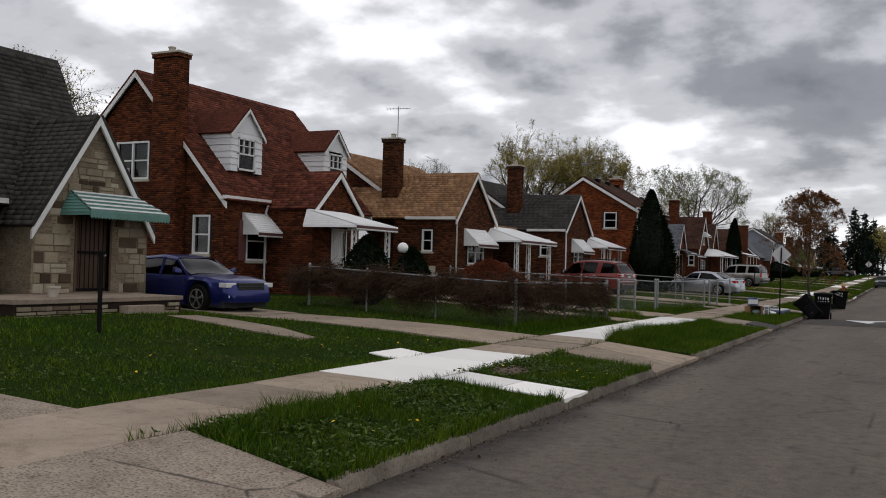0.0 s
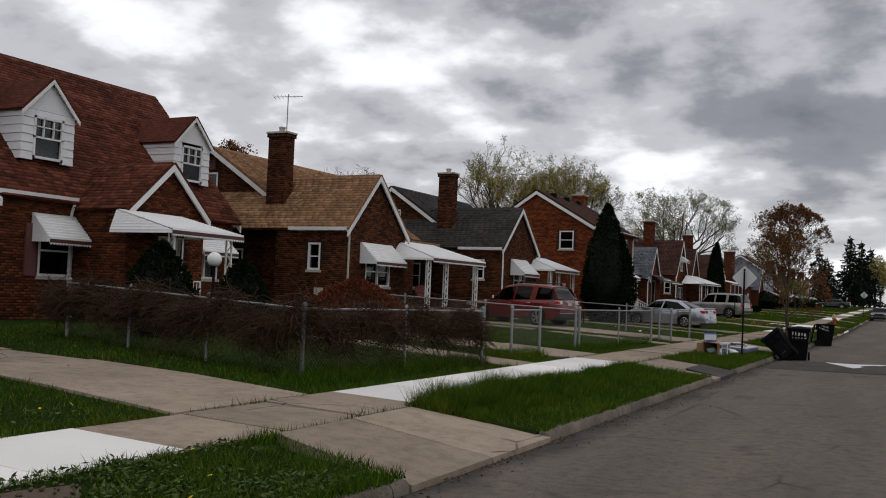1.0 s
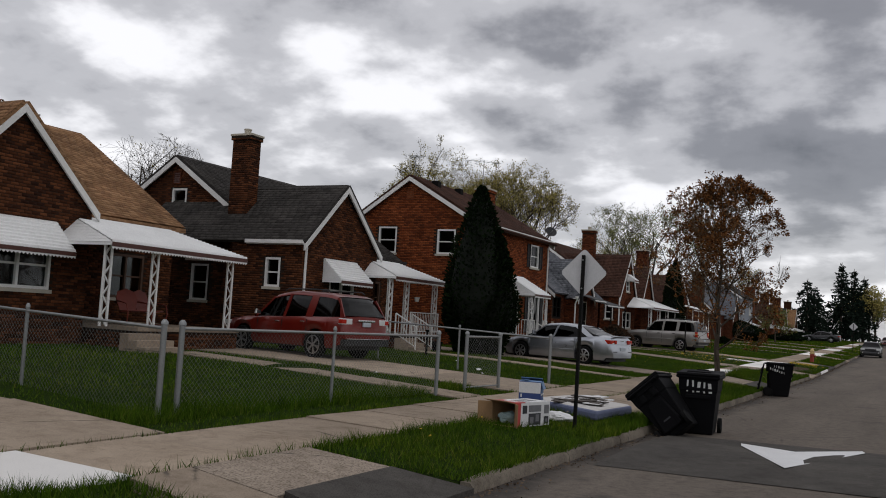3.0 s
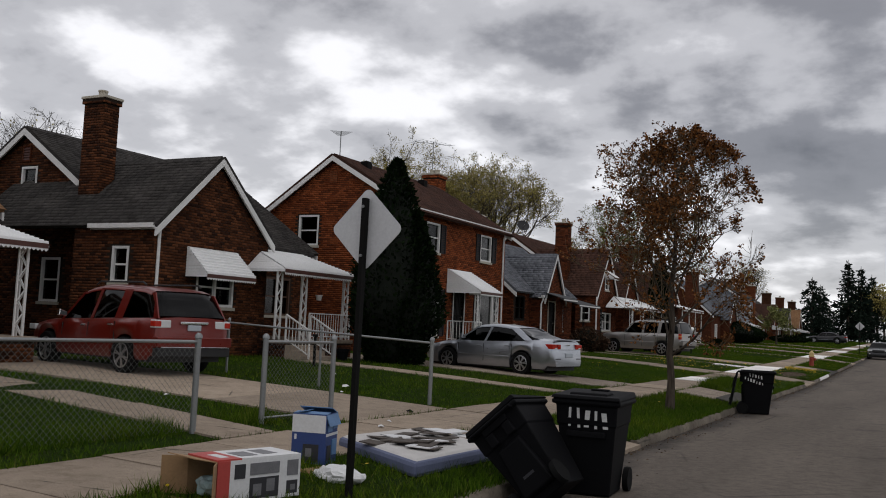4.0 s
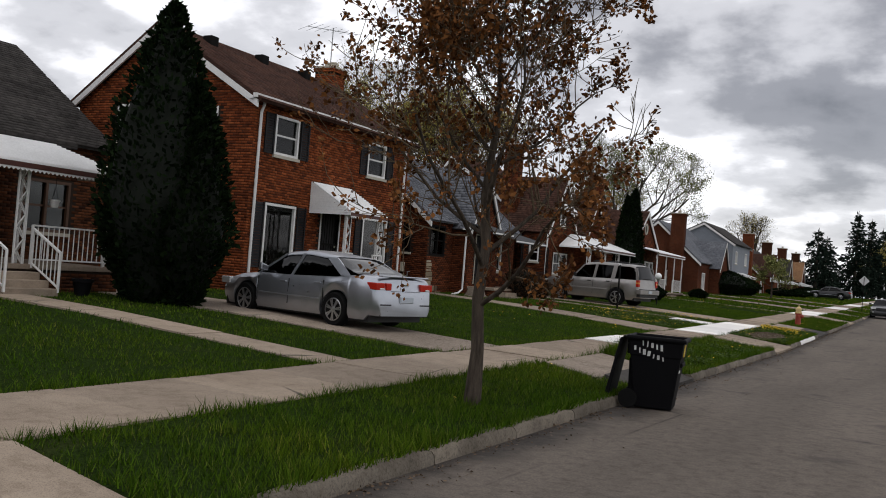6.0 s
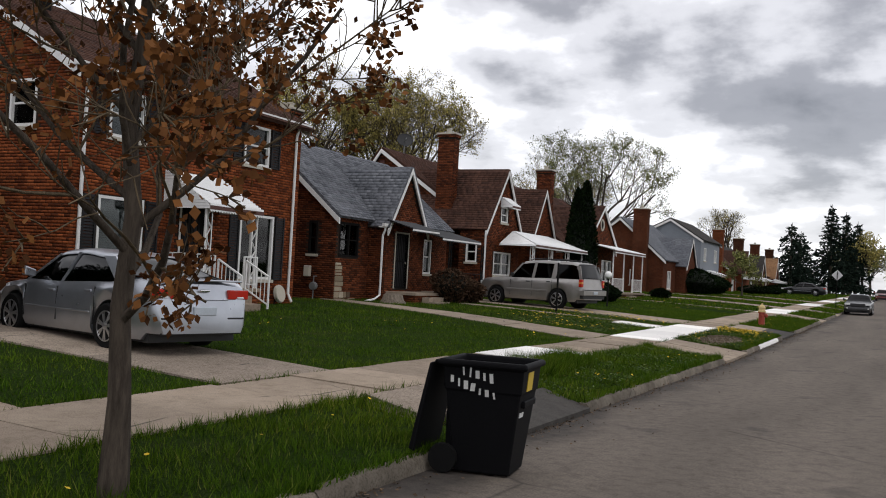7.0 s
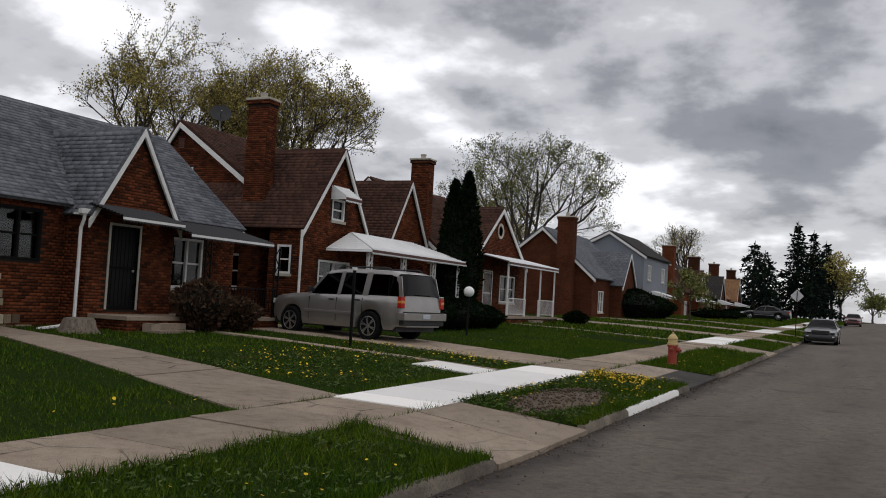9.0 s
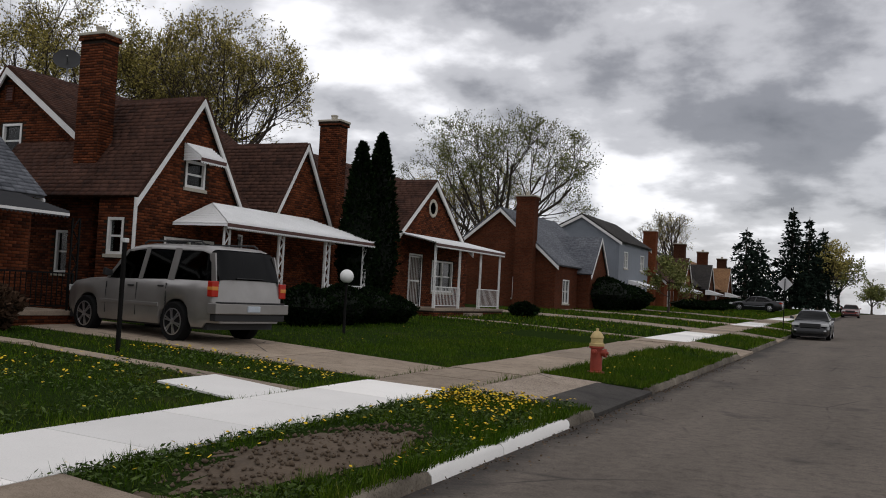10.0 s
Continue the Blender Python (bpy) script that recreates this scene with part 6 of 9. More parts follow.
            bm = bmesh.new()
            lathe(bm, [(rr * 0.9, 0.0), (rr * 0.9, 0.03)], (a, y, R), 20, (0, s, 0))
            part("brake_disc", bm, M_TRIM, wheel)
    # door gaps, handles, mirrors
    for s in (-1, 1):
        for x in spec["doors"]:
            bm = bmesh.new()
            zt, w = soft(spec["belt"], x), hw(x)
            for z0, z1 in ((sill + 0.14, lerp(sill, zt, 0.5)), (lerp(sill, zt, 0.5), zt - 0.1)):
                beam(bm, (x, s * (w * 0.992), z0), (x, s * (w * 0.985), z1), 0.012, 0.02, up=Vector((0, 1, 0)))
            part("door_gap", bm, M_TRIM, c)
        for x in spec["handles"]:
            bm = bmesh.new()
            z = soft(spec["belt"], x) - 0.16
            beam(bm, (x - 0.09, s * (hw(x) * 0.97 + 0.015), z), (x + 0.09, s * (hw(x) * 0.97 + 0.015), z), 0.03, 0.035)
            part("door_handle", bm, spec.get("handle_mat", paint), c, bevel=0.008)
        xm = spec["mirror"]
        bm = bmesh.new()
        zt = soft(spec["belt"], xm)
        quad_box(bm, [(xm - 0.06, s * W * 0.47, zt + 0.02), (xm + 0.08, s * W * 0.47, zt + 0.02), (xm + 0.04, s * (W * 0.47 + 0.2), zt + 0.04), (xm - 0.06, s * (W * 0.47 + 0.2), zt + 0.04),
                      (xm - 0.06, s * W * 0.47, zt + 0.13), (xm + 0.06, s * W * 0.47, zt + 0.13), (xm + 0.02, s * (W * 0.47 + 0.19), zt + 0.19), (xm - 0.06, s * (W * 0.47 + 0.19), zt + 0.19)])
        part("mirror", bm, spec.get("mirror_mat", paint), c, bevel=0.02)
    # lamps, bumpers, grille, plate: x, half-range of y, z range, material; wrapped on the ends
    for name, x0, x1, y0, y1, z0, z1, mat in spec["fittings"]:
        for s in (-1, 1) if y0 > 0 else (1,):
            bm = bmesh.new()
            box(bm, x0, x1, s * y0 if y0 > 0 else -y1, s * y1, z0, z1)
            part(name, bm, mat, c, bevel=0.015)
    if spec.get("rails"):
        for s in (-1, 1):
            bm = bmesh.new()
            z = spec["height"] + 0.06
            xa, xb = spec["rails"]
            tube(bm, [(xa, s * W * 0.34, z - 0.06), (xa + 0.12, s * W * 0.34, z), (xb - 0.12, s * W * 0.34, z), (xb, s * W * 0.34, z - 0.06)], 0.02, 6)
            part("roof_rail", bm, M_TRIM, c)
    c.matrix_basis = pose(*place, 0, 0, heading) @ Matrix.Scale(size, 4)
    return c


SEDAN = dict(length=4.87, width=1.85, height=1.46, wheelbase=2.74, rear_axle=-1.32, tyre=0.335, sill=0.2, cab=0.62, spokes=7,
             belt=((-2.435, 0.62), (-2.40, 0.86), (-2.32, 1.05), (-1.8, 1.07), (-1.2, 1.0), (0.2, 0.95), (0.95, 0.95), (1.6, 0.88), (2.1, 0.78), (2.38, 0.66), (2.435, 0.55)),
             roof=((-1.85, 1.08), (-0.85, 1.40), (-0.2, 1.46), (0.35, 1.42), (1.15, 0.96)), roof_panel=(-1.0, 0.42),
             pillars=((1.06, 0.36, 0.09), (0.02, -0.1, 0.08), (-1.55, -0.85, 0.30)), doors=(1.0, 0.02, -1.0), handles=(0.2, -0.82), mirror=0.8,
             fittings=[("tail_light", -2.39, -2.12, 0.60, 0.842, 0.80, 0.94, M_TAIL), ("reversing_lens", -2.415, -2.36, 0.62, 0.74, 0.805, 0.84, M_LAMP), ("tail_light", -2.425, -2.30, 0.44, 0.585, 0.80, 0.94, M_TAIL), ("boot_line", -2.425, -2.30, 0.0, 0.43, 0.785, 0.79, M_TRIM), ("number_plate", -2.47, -2.42, 0.0, 0.2, 0.56, 0.69, M_PLATE),
                       ("spoiler", -2.40, -2.28, 0.0, 0.7, 1.055, 1.085, M_SILVER), ("bumper_slot", -2.44, -2.38, 0.42, 0.74, 0.50, 0.535, M_TRIM), ("diffuser", -2.42, -2.3, 0.0, 0.72, 0.28, 0.36, M_TRIM),
                       ("headlight", 2.05, 2.33, 0.55, 0.84, 0.62, 0.76, M_LAMP), ("side_trim", -0.9, 0.95, 0.90, 0.928, 0.50, 0.53, M_SILVER), ("badge", -2.42, -2.37, 0.0, 0.09, 0.90, 0.94, M_CHROME)])
MUSCLE = dict(SEDAN, length=5.05, width=1.9, height=1.48, wheelbase=3.05, rear_axle=-1.58, tyre=0.37, spokes=5,
              belt=((-2.52, 0.62), (-2.46, 0.95), (-2.3, 1.08), (-1.7, 1.08), (-1.0, 1.0), (0.3, 0.97), (0.95, 0.98), (1.7, 0.95), (2.25, 0.88), (2.45, 0.76), (2.525, 0.52)),
              roof=((-1.9, 1.08), (-0.95, 1.42), (-0.2, 1.48), (0.3, 1.43), (1.15, 0.99)), roof_panel=(-1.1, 0.4), pillars=((1.06, 0.34, 0.09), (0.0, -0.1, 0.09), (-1.6, -0.95, 0.32)),
              fittings=[("headlight", 2.16, 2.44, 0.50, 0.84, 0.68, 0.80, M_LAMP), ("grille", 2.38, 2.50, 0.0, 0.46, 0.60, 0.80, M_TRIM), ("grille_bar", 2.48, 2.515, 0.0, 0.44, 0.69, 0.715, M_TRIM),
                        ("lower_intake", 2.36, 2.49, 0.0, 0.62, 0.34, 0.44, M_TRIM), ("fog_lamp", 2.34, 2.44, 0.62, 0.74, 0.42, 0.49, M_LAMP), ("tail_light", -2.5, -2.3, 0.3, 0.86, 0.84, 0.98, M_TAIL)])
SUV = dict(length=5.05, width=2.0, height=1.92, wheelbase=2.95, rear_axle=-1.40, tyre=0.39, sill=0.32, cab=0.76, spokes=6,
           belt=((-2.525, 0.70), (-2.49, 1.15), (-2.44, 1.24), (-1.5, 1.24), (0.6, 1.20), (0.95, 1.20), (1.5, 1.17), (2.2, 1.10), (2.45, 0.98), (2.525, 0.72)),
           roof=((-2.47, 1.26), (-2.24, 1.82), (-1.95, 1.90), (-0.4, 1.93), (0.25, 1.88), (0.95, 1.22)), roof_panel=(-2.22, 0.3),
           pillars=((0.9, 0.28, 0.1), (-0.22, -0.3, 0.13), (-1.18, -1.25, 0.2), (-2.36, -2.22, 0.16)), doors=(0.82, -0.22, -1.15), handles=(-0.02, -0.98), mirror=0.72, rails=(-1.9, 0.0),
           handle_mat=M_TRIM, mirror_mat=M_TRIM,
           fittings=[("tail_light", -2.50, -2.36, 0.80, 0.965, 0.92, 1.22, M_TAIL), ("turn_lens", -2.505, -2.355, 0.81, 0.967, 1.04, 1.12, M_AMBER), ("bumper", -2.62, -2.38, 0.0, 0.95, 0.60, 0.80, M_PEWTER), ("bumper_step", -2.63, -2.45, 0.0, 0.84, 0.80, 0.83, M_TRIM),
                     ("number_plate", -2.65, -2.6, 0.0, 0.16, 0.64, 0.76, M_PLATE), ("headlight", 2.2, 2.46, 0.5, 0.8, 0.84, 0.98, M_LAMP), ("side_moulding", -0.95, 1.0, 0.975, 1.005, 0.66, 0.74, M_PEWTER), ("wiper", -2.5, -2.46, 0.0, 0.35, 1.28, 1.3, M_TRIM),
                     ("lower_bumper", -2.56, -2.4, 0.0, 0.9, 0.46, 0.6, M_TRIM)])
CROSSOVER = dict(SUV, length=5.1, height=1.84, tyre=0.38, wheelbase=3.02, rear_axle=-1.45, cab=0.70, handle_mat=M_CHROME, mirror_mat=M_CHROME,
                 belt=((-2.55, 0.72), (-2.51, 1.10), (-2.44, 1.2), (-1.5, 1.17), (0.6, 1.10), (1.0, 1.08), (1.6, 1.04), (2.25, 0.96), (2.5, 0.82), (2.55, 0.66)),
                 roof=((-2.46, 1.22), (-2.05, 1.74), (-1.7, 1.80), (-0.4, 1.85), (0.3, 1.76), (1.15, 1.10)), roof_panel=(-2.08, 0.4),
                 pillars=((1.05, 0.34, 0.1), (-0.15, -0.25, 0.1), (-1.15, -1.25, 0.28), (-2.34, -2.0, 0.26)), doors=(0.9, -0.15, -1.15), handles=(0.05, -0.98), mirror=0.85, rails=(-1.75, 0.1),
                 fittings=[("tail_light", -2.50, -2.33, 0.55, 0.93, 0.98, 1.14, M_LAMP), ("tail_lens", -2.505, -2.34, 0.78, 0.94, 1.0, 1.12, M_TAIL), ("chrome_bar", -2.54, -2.48, 0.0, 0.34, 1.06, 1.12, M_CHROME), ("number_plate", -2.55, -2.5, 0.0, 0.16, 0.93, 1.05, M_PLATE),
                           ("bumper", -2.60, -2.42, 0.0, 0.92, 0.60, 0.80, M_REDCAR), ("lower_bumper", -2.58, -2.42, 0.0, 0.9, 0.4, 0.58, M_TRIM), ("bumper_chrome", -2.605, -2.59, 0.0, 0.82, 0.585, 0.605, M_CHROME), ("headlight", 2.25, 2.5, 0.55, 0.9, 0.78, 0.9, M_LAMP)])
car("glossy blue muscle sedan with silver rims on the drive", M_BLUE, MUSCLE, (-17.3, 19.05, 0.43), -5)
car("dark red crossover with chrome trim parked by fence", M_REDCAR, CROSSOVER, (-14.65, 45.5, 0.53), 169, 0.94)
car("silver sedan with red tail lights on the drive", M_SILVER, SEDAN, (-11.1, 57.05, 0.42), 169.3, 0.97)
car("pewter full-size SUV parked on its driveway", M_PEWTER, SUV, (-13.2, 81.45, 0.62), 169.7, 0.97)
car("dark compact car parked at the kerb", M_BLACKCAR, dict(SEDAN, fittings=[f for f in MUSCLE["fittings"]]), (-2.72, 113.5, 0.53), -90, 0.92)
car("maroon car parked far down the road", M_REDCAR, dict(SEDAN, fittings=[f for f in MUSCLE["fittings"]]), (-2.7, 178.0, 1.3), -90)
car("black sedan standing on a far front lawn", M_BLACKCAR, SEDAN, (-10.4, 158.0, 1.49), 178)

# ---------------------------------------------------------------- rubbish put out, sign, hydrant, lamps
M_BIN = plain_mat("black_bin_plastic", (0.006, 0.006, 0.007), 0.62, wear=0.3, gloss=0.07, bump=0.15)
M_CHALK = plain_mat("white_brush_paint", (0.7, 0.7, 0.68), 0.8, wear=0.3)
M_YELLOW = plain_mat("yellow_sticker", (0.65, 0.45, 0.04), 0.5, wear=0.15)
M_GALV = plain_mat("galvanised_steel", (0.28, 0.29, 0.29), 0.45, 0.6, wear=0.3)
M_CARD = plain_mat("cardboard", (0.33, 0.20, 0.10), 0.9, wear=0.25)
M_PRINT_BLUE = plain_mat("blue_print", (0.03, 0.06, 0.20), 0.5, wear=0.2)
M_PRINT_WHITE = plain_mat("white_print", (0.7, 0.7, 0.7), 0.5, wear=0.2)
M_PRINT_BLACK = plain_mat("black_print", (0.03, 0.03, 0.035), 0.5, wear=0.2)
M_PRINT_RED = plain_mat("red_print", (0.45, 0.06, 0.05), 0.5, wear=0.2)
M_CLOTH = plain_mat("mattress_ticking", (0.56, 0.54, 0.52), 0.9, wear=0.25, scale=5.0, bump=0.3)
M_CLOTH_BLUE = plain_mat("blue_ticking", (0.13, 0.15, 0.24), 0.9, wear=0.35, bump=0.2)
M_SIGN = plain_mat("bare_aluminium", (0.58, 0.58, 0.59), 0.55, 0.15, wear=0.2)
M_HYD_RED = plain_mat("hydrant_red", (0.36, 0.055, 0.03), 0.6, wear=0.4, scale=8.0)
M_HYD_YEL = plain_mat("hydrant_cream", (0.60, 0.45, 0.20), 0.6, wear=0.35, scale=8.0)
M_GLOBE = plain_mat("opal_globe", (0.8, 0.8, 0.78), 0.3, wear=0.1)


BIN_RINGS = [(0.235, 0.245, 0.02), (0.296, 0.33, 0.71), (0.308, 0.342, 0.73), (0.322, 0.362, 0.98)]


def bin_half(z):
    """Half width and half depth of the tub at a height."""
    for (a0, b0, z0), (a1, b1, z1) in zip(BIN_RINGS, BIN_RINGS[1:]):
        if z <= z1:
            return lerp(a0, a1, (z - z0) / (z1 - z0)), lerp(b0, b1, (z - z0) / (z1 - z0))
    return BIN_RINGS[-1][:2]


def bin_body(bm):
    """A wheeled bin: a tapered tub under a wider collar with a rolled rim, open at the top."""
    h = 0.98
    ring = lambda a, b, z: [bm.verts.new(p) for p in ((-a, -b, z), (a, -b, z), (a, b, z), (-a, b, z))]
    loops = [ring(*r) for r in BIN_RINGS[:3] + [(0.318, 0.358, h - 0.055), (0.354, 0.394, h - 0.05), (0.356, 0.396, h - 0.01), (0.334, 0.374, h + 0.008), (0.302, 0.342, h), (0.225, 0.24, 0.3)]]
    for r, s in zip(loops, loops[1:]):
        for j in range(4):
            bm.faces.new((r[j], r[(j + 1) % 4], s[(j + 1) % 4], s[j]))
    bm.faces.new(loops[0][::-1]), bm.faces.new(loops[-1])


def wheelie_bin(label, place, turn, lid_open=False, tilt=(0, 0), strokes=(), sticker=False, size=1.0, flank=False):
    """strokes: brush-painted bars as (along, z, width, height, lean) on the front (y-) face, or on the flank (x-)."""
    b = thing("wheelie_bin", (0, 0, 0), label, "rubbish bin", "bins at the kerb")
    bm = bmesh.new()
    bin_body(bm)
    part("tub", bm, M_BIN, b, bevel=0.015)
    bm = bmesh.new()
    quad_box(bm, [(-0.2, 0.24, 0.1), (0.2, 0.24, 0.1), (0.2, 0.345, 0.12), (-0.2, 0.345, 0.12), (-0.15, 0.3, 0.69), (0.15, 0.3, 0.69), (0.15, 0.365, 0.66), (-0.15, 0.365, 0.66)])
    part("back_panel", bm, M_BIN, b, bevel=0.02)
    for x0, x1, z0, z1 in ((-0.17, -0.06, 0.72, 0.86), (0.06, 0.17, 0.72, 0.86), (-0.17, 0.17, 0.862, 0.93)):
        bm = bmesh.new()
        box(bm, x0, x1, 0.33, 0.395, z0, z1)
        part("grip", bm, M_BIN, b, bevel=0.012)
    bm = bmesh.new()
    box(bm, -0.07, 0.07, 0.335, 0.352, 0.28, 0.45)
    part("slot", bm, M_PRINT_BLACK, b)
    bm = bmesh.new()
    box(bm, -0.2, 0.2, -0.352, -0.30, 0.60, 0.66)
    part("lift_bar", bm, M_BIN, b, bevel=0.01)
    bm = bmesh.new()
    s = 0.36
    quad_box(bm, [(-0.36, -0.42, 0), (0.36, -0.42, 0), (0.36, 0.38, 0), (-0.36, 0.38, 0), (-0.34, -0.40, 0.035), (0.34, -0.40, 0.035), (0.34, 0.37, 0.06), (-0.34, 0.37, 0.06)])
    quad_box(bm, [(-0.20, -0.30, 0.035), (0.20, -0.30, 0.035), (0.22, -0.08, 0.045), (-0.22, -0.08, 0.045), (-0.19, -0.28, 0.06), (0.19, -0.28, 0.06), (0.21, -0.1, 0.07), (-0.21, -0.1, 0.07)])
    box(bm, -0.1, 0.1, 0.2, 0.27, 0.05, 0.075)
    m = Matrix.Translation((0, 0.0, 0.985)) if not lid_open else Matrix.Translation((0, 0.44, 0.93)) @ Matrix.Rotation(radians(-80), 4, "X") @ Matrix.Translation((0, 0.40, 0.0))
    bmesh.ops.transform(bm, matrix=m, verts=bm.verts)
    part("lid", bm, M_BIN, b, bevel=0.012)
    bm = bmesh.new()
    tube(bm, [(-0.28, 0.34, 0.93), (-0.28, 0.43, 0.95), (0.28, 0.43, 0.95), (0.28, 0.34, 0.93)], 0.016, 8)
    part("handle", bm, M_BIN, b)
    for sx in (-0.29, 0.29):
        bm = bmesh.new()
        lathe(bm, [(0.06, -0.03), (0.125, -0.03), (0.13, 0), (0.125, 0.03), (0.06, 0.03)], (sx, 0.33, 0.13), 18, (1, 0, 0))
        part("wheel", bm, M_TYRE, b, smooth="auto")
    front = lambda z: -bin_half(z)[1] - 0.004
    side = lambda z: -bin_half(z)[0] - 0.004
    for x, z, w, hgt, lean in strokes:
        bm = bmesh.new()
        c8 = []
        for zz, sh in ((z - hgt / 2, -lean * hgt / 2), (z + hgt / 2, lean * hgt / 2)):
            for du, dd in ((-w / 2, -0.002), (w / 2, -0.002), (w / 2, 0.004), (-w / 2, 0.004)):
                c8.append((side(zz) + dd, -(x + sh + du), zz) if flank else (x + sh + du, front(zz) + dd, zz))
        quad_box(bm, c8)
        part("painted_bar", bm, M_CHALK, b)
    if sticker:
        bm = bmesh.new()
        c8 = [(u, front(z) + d, z) for z in (0.74, 0.9) for u, d in ((-0.14, -0.003), (0.04, -0.003), (0.04, 0.004), (-0.14, 0.004))]
        quad_box(bm, c8)
        part("sticker", bm, M_YELLOW, b, "yellow sticker")
        bm = bmesh.new()
        c8 = [(u, front(z) + d, z) for z in (0.52, 0.56) for u, d in ((-0.22, -0.003), (-0.1, -0.003), (-0.1, 0.004), (-0.22, 0.004))]
        quad_box(bm, c8)
        part("stencil_bar", bm, M_CHALK, b)
    b.matrix_basis = pose(*place, tilt[0], tilt[1], turn) @ Matrix.Scale(size, 4)
    return b


PLAIN_ROW = [(-0.17 + 0.09 * i, 0.80 - 0.006 * i, w, hgt, lean) for i, (w, hgt, lean) in enumerate(((0.026, 0.19, 0.05), (0.028, 0.2, -0.04), (0.05, 0.17, 0.12), (0.027, 0.18, 0.02), (0.052, 0.16, -0.1)))]
wheelie_bin("black wheeled bin with painted white bars standing upright", (-3.0, 41.25, 0.0), 4, strokes=PLAIN_ROW, size=1.05)
wheelie_bin("black wheeled bin tipped over against the mattress", (-3.1, 40.5, 0.06), 178, tilt=(3, 42), strokes=[(0.12, 0.55, 0.02, 0.1, 0.4), (0.17, 0.5, 0.02, 0.1, -0.4), (0.2, 0.56, 0.06, 0.02, 0)])
br = random.Random(15)
TWO_ROWS = [(-0.17 + 0.062 * i, 0.885 - 0.012 * i + br.uniform(-0.008, 0.008), br.uniform(0.014, 0.034), br.uniform(0.06, 0.085), br.uniform(-0.15, 0.15)) for i in range(5)] + \
           [(-0.27 + 0.062 * i, 0.81 - 0.02 * i + br.uniform(-0.008, 0.008), br.uniform(0.014, 0.04), br.uniform(0.05, 0.085), br.uniform(-0.15, 0.15)) for i in range(7)]
wheelie_bin("open black wheeled bin with white painted bars", (-3.2, 54.1, 0.0), 98, True, strokes=TWO_ROWS, sticker=True, size=1.02, flank=True)

# mattress with broken tiles and papers on it
m = thing("mattress", (-5.05, 41.1, 0.19), "stained white mattress with blue sides lying on the verge", "mattress")
bm = bmesh.new()
LOW, TOP = [(-4.4, 39.75, 0.17), (-4.3, 41.6, 0.17), (-5.7, 42.2, 0.21), (-5.95, 40.65, 0.21)], 0.17
quad_box(bm, LOW + [(x, y, z + TOP) for x, y, z in LOW])
part("mattress_side", bm, M_CLOTH_BLUE, m, "blue printed ticking", bevel=0.05)
bm = bmesh.new()
inset = lambda p, k, up: (lerp(-5.06, p[0], k), lerp(41.1, p[1], k), p[2] + TOP + up)
quad_box(bm, [inset(p, 0.96, -0.01) for p in LOW] + [inset(p, 0.9, 0.02) for p in LOW])
part("mattress_top", bm, M_CLOTH, m, "grubby white top", bevel=0.015)
rr = random.Random(9)
M_SLATE = plain_mat("brown_tile", (0.075, 0.06, 0.05), 0.8, wear=0.3)
for i in range(24):
    x, y = rr.uniform(-5.5, -4.62), rr.uniform(40.4, 41.95)
    bm = bmesh.new()
    w, d, a = rr.uniform(0.1, 0.22), rr.uniform(0.08, 0.16), rr.uniform(0, 3)
    z = 0.366 + 0.026 * (-4.4 - x) + 0.012 * (i % 4)
    u, v = Vector((math.cos(a), math.sin(a), rr.uniform(-0.1, 0.1))), Vector((-math.sin(a), math.cos(a), 0))
    c = Vector((x, y, z))
    q = [c - u * w - v * d, c + u * w - v * d, c + u * w + v * d, c - u * w + v * d]
    quad_box(bm, q + [p + Z * 0.012 for p in q])
    tile = thing("floor_tile", tuple(c), "loose broken brown floor tile lying on the mattress" if i % 3 else "crumpled white paper sheet lying on the mattress", "tile" if i % 3 else "paper", "litter on the mattress")
    part("slab" if i % 3 else "sheet", bm, M_SLATE if i % 3 else M_PRINT_WHITE, tile)


